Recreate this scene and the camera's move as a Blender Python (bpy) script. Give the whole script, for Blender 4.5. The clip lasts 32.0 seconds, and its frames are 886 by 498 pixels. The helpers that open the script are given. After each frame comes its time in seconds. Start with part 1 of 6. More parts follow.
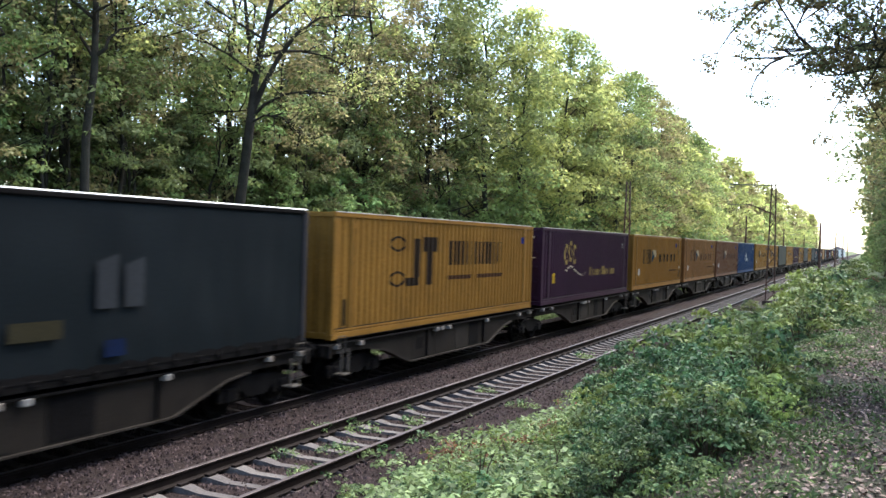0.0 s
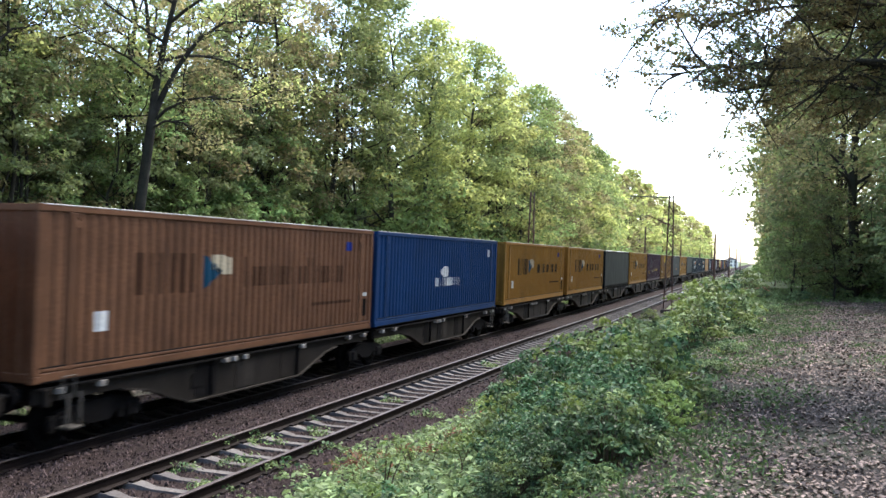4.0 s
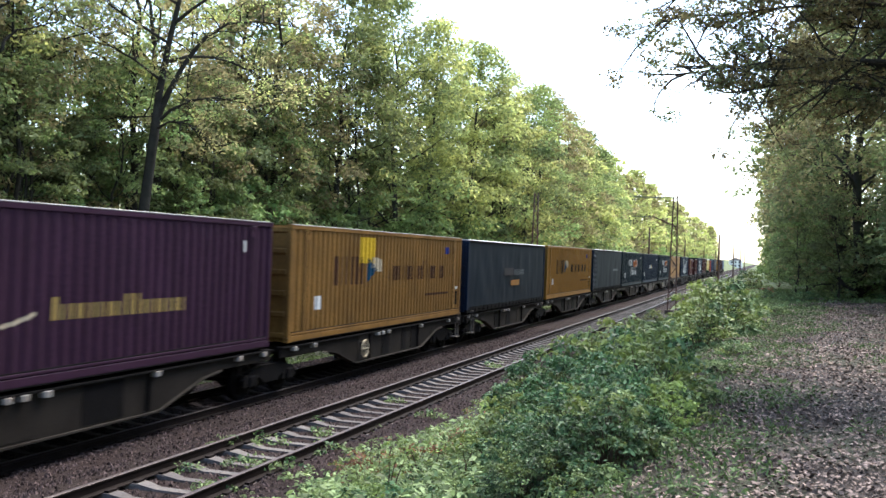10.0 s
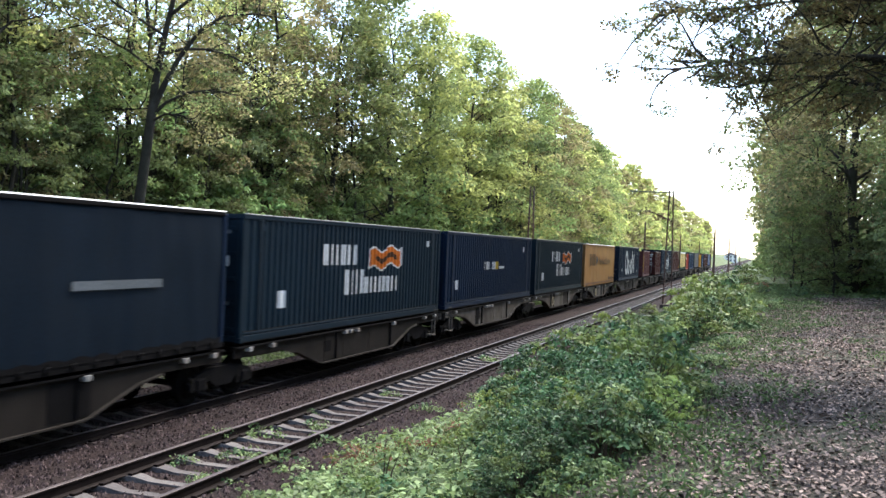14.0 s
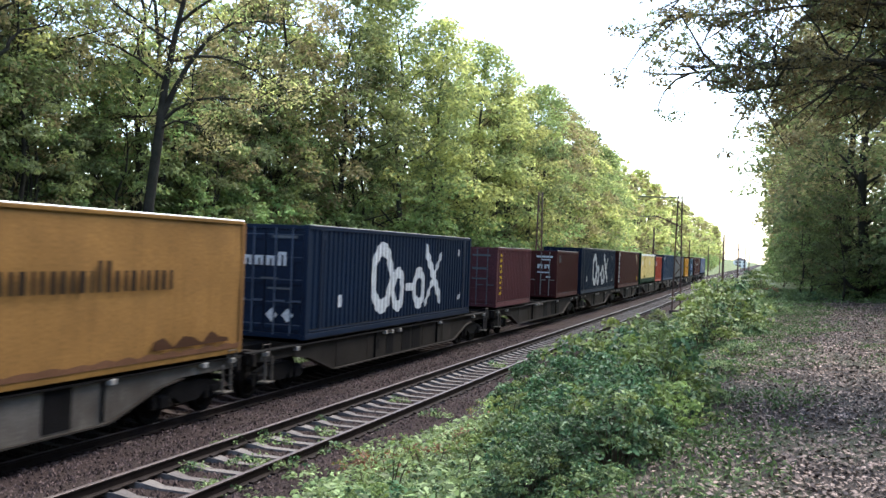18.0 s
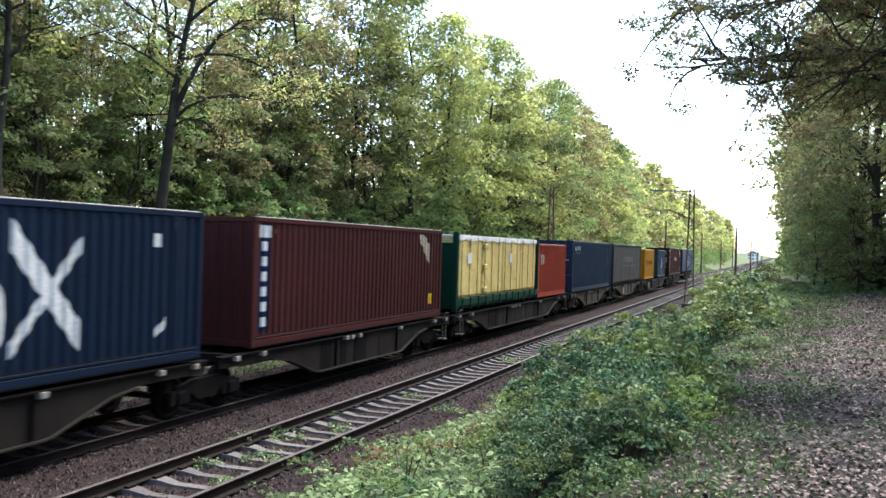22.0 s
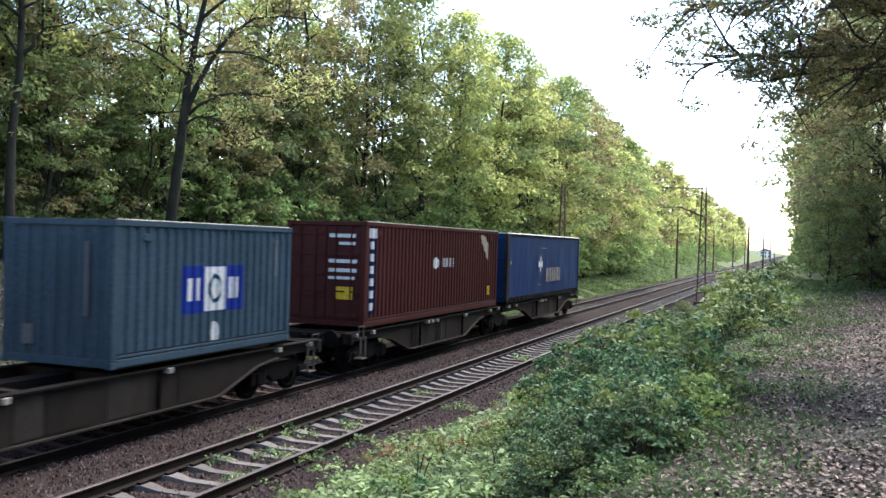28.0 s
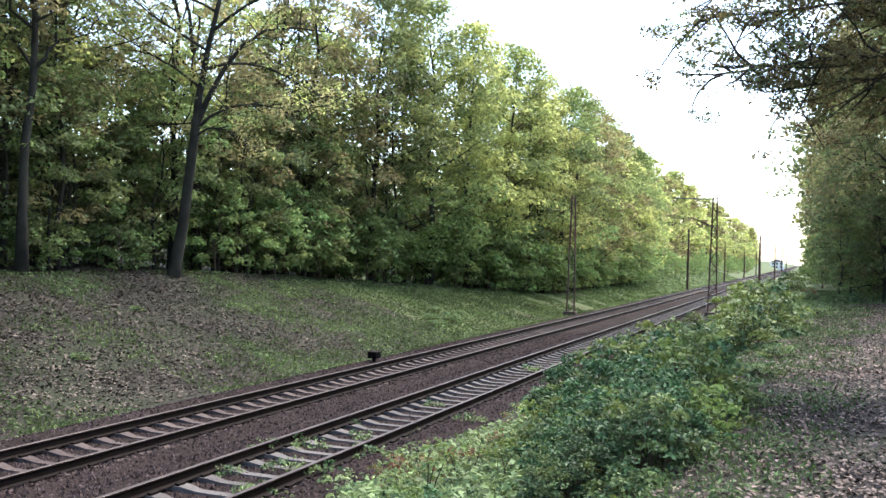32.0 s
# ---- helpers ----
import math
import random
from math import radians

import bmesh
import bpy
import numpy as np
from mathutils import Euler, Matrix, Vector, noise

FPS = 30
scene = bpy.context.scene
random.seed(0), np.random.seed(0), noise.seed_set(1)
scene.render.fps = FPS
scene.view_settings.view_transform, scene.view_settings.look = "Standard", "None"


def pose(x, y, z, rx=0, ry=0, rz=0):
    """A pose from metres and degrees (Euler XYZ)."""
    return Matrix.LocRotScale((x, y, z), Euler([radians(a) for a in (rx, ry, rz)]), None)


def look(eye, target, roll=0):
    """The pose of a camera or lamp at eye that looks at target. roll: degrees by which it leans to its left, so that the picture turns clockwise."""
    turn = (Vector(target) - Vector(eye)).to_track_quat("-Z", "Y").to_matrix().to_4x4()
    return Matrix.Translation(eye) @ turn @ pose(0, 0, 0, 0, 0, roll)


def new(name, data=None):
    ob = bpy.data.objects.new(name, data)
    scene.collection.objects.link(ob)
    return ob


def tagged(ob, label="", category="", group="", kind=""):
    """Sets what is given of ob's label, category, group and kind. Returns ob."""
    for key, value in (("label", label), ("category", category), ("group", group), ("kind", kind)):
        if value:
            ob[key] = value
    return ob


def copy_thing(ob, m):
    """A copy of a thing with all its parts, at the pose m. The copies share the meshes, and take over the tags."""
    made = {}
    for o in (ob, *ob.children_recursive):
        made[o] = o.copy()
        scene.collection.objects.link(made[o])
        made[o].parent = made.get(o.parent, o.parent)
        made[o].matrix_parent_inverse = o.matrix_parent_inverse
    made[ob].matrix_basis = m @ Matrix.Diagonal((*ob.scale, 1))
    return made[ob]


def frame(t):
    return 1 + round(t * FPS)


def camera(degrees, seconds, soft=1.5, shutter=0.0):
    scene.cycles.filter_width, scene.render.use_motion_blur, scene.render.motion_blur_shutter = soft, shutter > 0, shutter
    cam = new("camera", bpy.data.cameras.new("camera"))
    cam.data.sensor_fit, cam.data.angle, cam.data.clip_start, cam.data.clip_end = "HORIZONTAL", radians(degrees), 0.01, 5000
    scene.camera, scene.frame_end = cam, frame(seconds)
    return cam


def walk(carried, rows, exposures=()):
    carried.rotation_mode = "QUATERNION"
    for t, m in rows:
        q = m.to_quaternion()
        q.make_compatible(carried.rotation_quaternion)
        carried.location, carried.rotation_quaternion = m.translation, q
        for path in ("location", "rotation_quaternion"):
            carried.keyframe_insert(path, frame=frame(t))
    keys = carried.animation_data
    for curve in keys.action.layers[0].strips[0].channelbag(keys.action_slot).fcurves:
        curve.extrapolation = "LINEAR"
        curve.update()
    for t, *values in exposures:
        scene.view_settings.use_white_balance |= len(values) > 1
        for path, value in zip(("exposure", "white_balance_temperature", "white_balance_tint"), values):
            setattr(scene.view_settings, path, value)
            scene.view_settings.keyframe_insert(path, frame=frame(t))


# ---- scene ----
cam = camera(50.55, 32.0, 1.5, 0.3)

# the camera stands on the path beside the line and is turned by hand; rail top of the far track is z = 0
EYE = (0.0, 0.0, 3.61)
TURNS = """0 24.233 -0.644 -1.870|0.5 23.054 -0.640 -2.015|1 21.788 -0.302 -1.984|1.5 20.792 -0.125 -2.158|2 20.080 -0.058 -2.040|2.5 19.423 0.015 -2.095
3 19.029 -0.018 -2.228|3.5 18.658 0.038 -2.123|5.5 18.372 0.361 -2.142|6 18.443 0.148 -2.161|6.5 18.253 0.163 -2.309|7 18.880 0.150 -2.162
7.5 19.441 -0.014 -2.289|8 19.742 0.025 -2.380|8.5 19.714 0.076 -2.453|9 19.517 0.253 -2.507|9.5 19.195 0.076 -2.465|10 18.728 0.152 -2.116
10.5 18.227 0.081 -2.176|11 18.325 -0.090 -2.281|11.5 18.772 -0.289 -2.174|12 18.821 -0.291 -2.180|12.5 18.715 -0.269 -2.360|13 18.642 -0.225 -2.368
13.5 18.557 -0.225 -2.319|15.5 18.174 -0.107 -2.384|16 18.019 0.006 -2.265|16.5 17.990 0.037 -1.997|17 18.354 0.027 -2.046|17.5 18.723 0.154 -2.072
18 18.984 0.121 -2.170|18.5 19.094 0.015 -2.188|19 19.115 -0.069 -2.129|19.5 19.373 -0.123 -2.158|20 19.491 -0.078 -2.033|20.5 19.598 -0.240 -1.855
21 19.640 -0.199 -1.972|21.5 19.667 -0.125 -1.891|22 19.692 -0.174 -1.716|22.5 19.698 -0.400 -1.536|23 19.857 -0.395 -1.524|23.5 20.033 -0.442 -1.377
24 20.021 -0.462 -1.443|24.5 20.290 -0.441 -1.205|25 20.020 -0.322 -1.283|25.5 19.904 -0.345 -1.480|27.5 20.158 -0.447 -1.561|28 20.375 -0.355 -1.744
28.5 20.668 -0.304 -1.797|29 20.678 -0.301 -1.694|29.5 20.696 -0.316 -1.622|30 20.760 -0.074 -1.735|30.5 20.799 -0.036 -1.679|31 20.797 -0.002 -1.629
31.5 20.728 0.049 -1.729|32 21.004 0.282 -1.740"""
PATH = []
for row in TURNS.replace("\n", "|").split("|"):
    t_, yaw_, pitch_, roll_ = [float(v) for v in row.split()]
    PATH.append((t_, pose(*EYE, 90 + pitch_, roll_, yaw_)))
walk(cam, PATH, [(0.0, 2.1), (32.0, 2.1)])

# ---------------------------------------------------------------- world, sun
SUN_EL, SUN_AZ = radians(60), radians(18)
world = bpy.data.worlds.new("sky")
scene.world = world
world.use_nodes = True
wn = world.node_tree
sky = wn.nodes.new("ShaderNodeTexSky")
sky.sky_type = "NISHITA"
sky.sun_disc = False
sky.sun_elevation, sky.sun_rotation = SUN_EL, SUN_AZ
sky.air_density, sky.dust_density, sky.ozone_density = 1.0, 1.2, 1.0
wn.nodes["Background"].inputs["Strength"].default_value = 0.15
wn.links.new(sky.outputs[0], wn.nodes["Background"].inputs[0])

SUN_DIR = Vector((math.sin(SUN_AZ) * math.cos(SUN_EL), math.cos(SUN_AZ) * math.cos(SUN_EL), math.sin(SUN_EL)))
sun_data = bpy.data.lights.new("sun", "SUN")
sun_data.energy, sun_data.angle, sun_data.color = 2.6, radians(46), (1.0, 0.95, 0.87)
sun = new("sun", sun_data)
sun.matrix_world = look(SUN_DIR * 200, (0, 0, 0))

# ---------------------------------------------------------------- materials


def material(name, color, rough=0.8, vary=0.25, scale=3.0, fine=40.0, bump=0.0, metal=0.0, stain=None, stain_scale=0.7, stain_amount=0.0,
             island=0.0, per_object=0.0, translucent=0.0, bump_scale=None, streak=0.0, gloss=0.18):
    """A node material: base colour varied at two scales, optional stains, bump, per-piece and per-object variation."""
    m = bpy.data.materials.new(name)
    m.use_nodes = True
    nt = m.node_tree
    N, L = nt.nodes, nt.links
    bs = N["Principled BSDF"]
    bs.inputs["Roughness"].default_value = rough
    bs.inputs["Metallic"].default_value = metal
    bs.inputs["Specular IOR Level"].default_value = gloss
    co = N.new("ShaderNodeTexCoord")

    def noise_at(s, detail=4.0):
        n = N.new("ShaderNodeTexNoise")
        n.inputs["Scale"].default_value = s
        n.inputs["Detail"].default_value = detail
        L.new(co.outputs["Object"], n.inputs["Vector"])
        return n.outputs["Fac"]

    def mixed(fac, a, b, amount=1.0):
        mx = N.new("ShaderNodeMix")
        mx.data_type = "RGBA"
        if fac is not None:
            L.new(fac, mx.inputs["Factor"])
        else:
            mx.inputs["Factor"].default_value = amount
        for sock, v in ((mx.inputs["A"], a), (mx.inputs["B"], b)):
            if isinstance(v, (tuple, list)):
                sock.default_value = (*v[:3], 1)
            else:
                L.new(v, sock)
        return mx.outputs["Result"]

    def ramp(fac, lo, hi, a=0.0, b=1.0):
        r = N.new("ShaderNodeMapRange")
        r.inputs[1].default_value, r.inputs[2].default_value = lo, hi
        r.inputs[3].default_value, r.inputs[4].default_value = a, b
        L.new(fac, r.inputs[0])
        return r.outputs[0]

    lo = tuple(c * (1 - vary) for c in color)
    hi = tuple(min(1, c * (1 + vary)) for c in color)
    col = mixed(ramp(noise_at(scale), 0.3, 0.7), lo, hi)
    f = mixed(ramp(noise_at(fine, 2.0), 0.3, 0.7), (0.8,) * 3, (1.2,) * 3)
    mul = N.new("ShaderNodeMix")
    mul.data_type, mul.blend_type = "RGBA", "MULTIPLY"
    mul.inputs["Factor"].default_value = 1.0
    L.new(col, mul.inputs["A"]), L.new(f, mul.inputs["B"])
    col = mul.outputs["Result"]
    if stain:
        sfac = ramp(noise_at(stain_scale, 6.0), 0.62 - 0.25 * stain_amount, 0.72, 0.0, stain_amount)
        col = mixed(sfac, col, stain)
    if streak:
        mp = N.new("ShaderNodeMapping")
        mp.inputs["Scale"].default_value = (4.0, 4.0, 0.25)
        L.new(co.outputs["Object"], mp.inputs["Vector"])
        n = N.new("ShaderNodeTexNoise")
        n.inputs["Scale"].default_value, n.inputs["Detail"].default_value = 1.6, 5.0
        L.new(mp.outputs[0], n.inputs["Vector"])
        col = mixed(ramp(n.outputs["Fac"], 0.5, 0.75, 0.0, streak), col, tuple(0.35 * c + s for c, s in zip(color, (0.008, 0.005, 0.003))))
    if island or per_object:
        hsv = N.new("ShaderNodeHueSaturation")
        L.new(col, hsv.inputs["Color"])
        val = None
        if island:
            g = N.new("ShaderNodeNewGeometry")
            val = ramp(g.outputs["Random Per Island"], 0, 1, 1 - island, 1 + island)
        if per_object:
            oi = N.new("ShaderNodeObjectInfo")
            ov = ramp(oi.outputs["Random"], 0, 1, 1 - per_object, 1 + per_object)
            L.new(ramp(oi.outputs["Random"], 0, 1, 0.5 - 0.05 * per_object, 0.5 + 0.06 * per_object), hsv.inputs["Hue"])
            if val is None:
                val = ov
            else:
                mm = N.new("ShaderNodeMath")
                mm.operation = "MULTIPLY"
                L.new(val, mm.inputs[0]), L.new(ov, mm.inputs[1])
                val = mm.outputs[0]
        L.new(val, hsv.inputs["Value"])
        col = hsv.outputs[0]
    L.new(col, bs.inputs["Base Color"])
    if bump:
        b = N.new("ShaderNodeBump")
        b.inputs["Strength"].default_value = bump
        b.inputs["Distance"].default_value = 0.05
        L.new(noise_at(bump_scale or fine, 5.0), b.inputs["Height"])
        L.new(b.outputs[0], bs.inputs["Normal"])
    if translucent:
        bs.inputs["Specular IOR Level"].default_value = max(0.15, gloss)
        tr = N.new("ShaderNodeBsdfTranslucent")
        L.new(col, tr.inputs[0])
        mx = N.new("ShaderNodeMixShader")
        mx.inputs[0].default_value = translucent
        L.new(bs.outputs[0], mx.inputs[1]), L.new(tr.outputs[0], mx.inputs[2])
        L.new(mx.outputs[0], N["Material Output"].inputs[0])
    return m


LEAF = [material("leaf_green", (0.208, 0.258, 0.095), 0.7, 0.25, 0.5, 8, island=0.32, per_object=0.25, translucent=0.6),
        material("leaf_yellowgreen", (0.370, 0.400, 0.136), 0.7, 0.25, 0.5, 8, island=0.32, per_object=0.2, translucent=0.6),
        material("leaf_olive", (0.250, 0.222, 0.106), 0.7, 0.3, 0.5, 8, island=0.35, per_object=0.25, translucent=0.6),
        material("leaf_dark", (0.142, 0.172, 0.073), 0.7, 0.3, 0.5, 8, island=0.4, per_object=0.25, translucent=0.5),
        material("leaf_cool", (0.185, 0.270, 0.095), 0.65, 0.25, 0.5, 8, island=0.35, per_object=0.2, translucent=0.5)]
LEAF_BUSH = material("bush_leaf", (0.060, 0.115, 0.047), 0.5, 0.35, 1.2, 12, island=0.65, per_object=0.25, translucent=0.3, gloss=0.2)
LEAF_BUSH_Y = material("bush_leaf_yellow", (0.150, 0.200, 0.055), 0.45, 0.3, 1.2, 12, island=0.5, per_object=0.2, translucent=0.4, gloss=0.16)
LEAF_PALE = material("weed_leaf_pale", (0.158, 0.218, 0.090), 0.55, 0.3, 1.2, 12, island=0.55, translucent=0.35, gloss=0.16)
# oak leaf colour darkened to paint the backlit look against the sky
OAK_BACKLIT = material("oak_leaf_backlit", (0.135, 0.112, 0.050), 0.7, 0.3, 0.8, 10, island=0.45, translucent=0.42)
RUST_LEAF = material("rusty_leaf", (0.17, 0.085, 0.045), 0.6, 0.3, 1.2, 12, island=0.5, translucent=0.35)
BARK = material("bark", (0.030, 0.026, 0.020), 0.95, 0.4, 2.0, 30, bump=0.8, stain=(0.046, 0.050, 0.031), stain_amount=0.6)
TWIG = material("twig", (0.07, 0.05, 0.033), 0.9, 0.3, 5, 40)
SOIL = material("soil", (0.022, 0.019, 0.015), 0.95, 0.35, 0.8, 25, bump=0.9, stain=(0.026, 0.034, 0.016), stain_scale=0.35, stain_amount=0.85)
FLOOR_LITTER = material("trodden_litter", (0.021, 0.016, 0.014), 0.9, 0.35, 3.0, 28, bump=1.0, stain=(0.05, 0.065, 0.028), stain_scale=0.5, stain_amount=0.7)
DRY_LEAF = material("dry_leaf", (0.135, 0.100, 0.084), 0.75, 0.5, 4, 60, island=0.9)
WEED = material("weed", (0.07, 0.11, 0.040), 0.6, 0.5, 0.5, 20, island=0.5, translucent=0.3)
# darker copy of the dry leaf: the wood's shade is in the colour
BANK_LITTER_SHADED = material("bank_dry_leaf_shaded", (0.080, 0.064, 0.052), 0.8, 0.5, 1.0, 60, island=0.9)
GRASS = material("grass_ground", (0.072, 0.094, 0.035), 0.9, 0.4, 0.4, 9, bump=0.8, stain=(0.07, 0.06, 0.035), stain_scale=0.25, stain_amount=0.6)
FRESH_GRASS = material("fresh_grass", (0.115, 0.165, 0.064), 0.7, 0.4, 0.25, 20, island=0.45, translucent=0.3)
BANK_GRASS = material("bank_grass", (0.070, 0.098, 0.036), 0.7, 0.6, 0.3, 20, island=0.6, translucent=0.25)
BALLAST = material("ballast", (0.021, 0.0145, 0.0135), 0.95, 0.3, 0.6, 22, bump=1.0, stain=(0.025, 0.020, 0.018), stain_amount=0.7, gloss=0.06)
STONE = material("ballast_stone", (0.046, 0.033, 0.031), 0.9, 0.3, 3, 30, island=0.8, gloss=0.06)
RAIL = material("rail_rust", (0.011, 0.0075, 0.0065), 0.7, 0.3, 3, 60, bump=0.2, gloss=0.06)
RAIL_HEAD = material("rail_head", (0.065, 0.052, 0.05), 0.5, 0.25, 2, 60, metal=0.5)
SLEEPER = material("sleeper_concrete", (0.088, 0.079, 0.075), 0.9, 0.2, 2, 30, bump=0.3, per_object=0.2, stain=(0.08, 0.06, 0.05), stain_scale=1.6, stain_amount=0.7)
SLEEPER_BROWN = material("sleeper_brown", (0.070, 0.054, 0.050), 0.9, 0.25, 2, 30, bump=0.3, per_object=0.2, stain=(0.08, 0.055, 0.045), stain_scale=1.5, stain_amount=0.8)
STEEL_OLD = material("wagon_steel", (0.0125, 0.0103, 0.0086), 0.75, 0.35, 1.5, 25, bump=0.15, stain=(0.019, 0.0155, 0.0125), stain_scale=0.9, stain_amount=0.9, streak=0.35, gloss=0.06)
# dirty steel taken near black: the shade under the wagons is in it
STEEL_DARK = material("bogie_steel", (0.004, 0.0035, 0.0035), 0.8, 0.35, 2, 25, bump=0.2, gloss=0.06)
STEEL_PALE = material("wagon_steel_pale", (0.085, 0.076, 0.066), 0.75, 0.3, 1.5, 25, stain=(0.035, 0.027, 0.02), stain_scale=0.9, stain_amount=0.9, streak=0.6, gloss=0.06)
# worn steel of plates; also paints the highlight on the bottom flange
STEEL_DIM = material("wagon_steel_worn_highlight", (0.026, 0.0225, 0.019), 0.75, 0.3, 1.5, 25, stain=(0.014, 0.011, 0.009), stain_scale=0.9, stain_amount=0.9, streak=0.5, gloss=0.06)
LUG = material("lug_pale", (0.21, 0.20, 0.185), 0.6, 0.3, 6, 50, stain=(0.15, 0.1, 0.07), stain_scale=4, stain_amount=0.7)
MAST = material("mast_steel", (0.085, 0.045, 0.035), 0.8, 0.3, 2, 30, stain=(0.07, 0.075, 0.07), stain_scale=0.3, stain_amount=0.8)
MAST_GREY = material("mast_grey", (0.09, 0.10, 0.095), 0.75, 0.25, 2, 30)
CERAMIC = material("insulator", (0.12, 0.06, 0.04), 0.3, 0.1, 3, 20)


def paint(name, color, dirt=0.45, rough=0.55, streak=0.3):
    return material(name, color, rough, 0.12, 0.6, 18, stain=tuple(c * 0.55 + 0.003 for c in color), stain_scale=0.8, stain_amount=dirt, streak=streak, gloss=0.07)


YELLOW = paint("paint_yellow", (0.182, 0.091, 0.0175))
YELLOW_BRIGHT = paint("paint_yellow_bright", (0.3464, 0.1574, 0.01378), 0.3)
YELLOW_BROWN = paint("paint_yellow_brown", (0.165, 0.082, 0.028), 0.7)
YELLOW_DIRTY = paint("paint_yellow_dirty", (0.158, 0.082, 0.022), 0.8, 0.6, 0.5)
BROWN_STAINED = paint("paint_brown_stained", (0.105, 0.050, 0.027), 0.7)
PURPLE = paint("paint_purple", (0.028, 0.0115, 0.023))
NAVY = paint("paint_navy", (0.0048, 0.0110, 0.0245), 0.35)
BLUE = paint("paint_blue", (0.005, 0.025, 0.078), 0.4)
BLUE_GREY = paint("paint_blue_grey", (0.0290, 0.0500, 0.0680), 0.4)
SEA_BLUE = paint("paint_sea_blue", (0.0140, 0.027, 0.052), 0.4)
GREEN_BLACK = paint("paint_green_black", (0.006, 0.0130, 0.0195), 0.35)
MAROON = paint("paint_maroon", (0.043, 0.0112, 0.0100), 0.4)
PINK_MAROON = paint("paint_pink_maroon", (0.074, 0.025, 0.027), 0.5)
ORANGE_RED = paint("paint_orange_red", (0.235, 0.036, 0.018), 0.35)
GREEN = paint("paint_green", (0.003, 0.026, 0.015), 0.4)
CURTAIN_GREY = paint("curtain_grey", (0.0052, 0.0078, 0.0095), 0.5, 0.6, 0.1)
CURTAIN_NAVY = paint("curtain_navy", (0.0032, 0.0072, 0.0128), 0.5, 0.6, 0.1)
CURTAIN_DARK = paint("curtain_dark", (0.03, 0.028, 0.03), 0.5, 0.6, 0.1)
CURTAIN_BLUE = paint("curtain_blue", (0.0036, 0.019, 0.073), 0.4, 0.5, 0.1)
CURTAIN_TAN = paint("curtain_tan", (0.190, 0.098, 0.030), 0.6, 0.6, 0.25)
CREAM = paint("cargo_cream", (0.44, 0.34, 0.125), 0.25, 0.6, 0.05)
ROOF_PALE = paint("roof_pale", (0.576, 0.576, 0.56), 0.2, 0.5, 0.0)
WHITE = paint("mark_white", (0.4464, 0.4464, 0.434), 0.25, 0.6, 0.15)
MARK_DARK = paint("mark_dark", (0.01575, 0.0099, 0.0063), 0.2, 0.6, 0.0)
MARK_BROWN = paint("mark_brown", (0.042, 0.019, 0.01), 0.2, 0.6, 0.0)
MARK_BLUE = paint("mark_blue", (0.0072, 0.021, 0.15), 0.2, 0.6, 0.0)
MARK_TEAL = paint("mark_teal", (0.006, 0.036, 0.066), 0.2, 0.6, 0.0)
MARK_YELLOW = paint("mark_yellow", (0.455, 0.294, 0.021), 0.2, 0.6, 0.0)
MARK_CREAM = paint("mark_cream", (0.341, 0.286, 0.198), 0.2, 0.6, 0.1)
MARK_GREY = paint("mark_grey", (0.08, 0.0875, 0.0925), 0.3, 0.6, 0.1)
MARK_FADED = paint("mark_faded", (0.022, 0.024, 0.027), 0.5, 0.6, 0.1)
MARK_NIGHT = paint("mark_night_blue", (0.003, 0.008, 0.028), 0.2, 0.6, 0.0)
MARK_ORANGE = paint("mark_orange", (0.3575, 0.091, 0.013), 0.2, 0.6, 0.0)
MARK_GOLD = paint("mark_gold", (0.25, 0.175, 0.055), 0.2, 0.6, 0.1)
DOOR_ROD = paint("door_rod_pale", (0.060, 0.076, 0.105), 0.3, 0.5, 0.2)
STRAP_BROWN = paint("strap_brown", (0.075, 0.055, 0.02), 0.3, 0.7, 0.0)
STRAP_GREEN = paint("strap_green", (0.02, 0.06, 0.02), 0.3, 0.7, 0.0)
MARK_DULL = paint("mark_dull_ochre", (0.022, 0.019, 0.010), 0.4, 0.6, 0.1)
# pale colour for the painted sky highlight along container roofs
EDGE_HIGHLIGHT = paint("roof_rim_highlight", (0.42, 0.40, 0.36), 0.5, 0.5, 0.0)
HOUSE_WHITE = paint("house_white", (0.85, 0.8, 0.72), 0.2, 0.8, 0.0)
HOUSE_ROOF = paint("house_roof", (0.24, 0.2, 0.2), 0.3, 0.8, 0.0)

# ---------------------------------------------------------------- mesh building


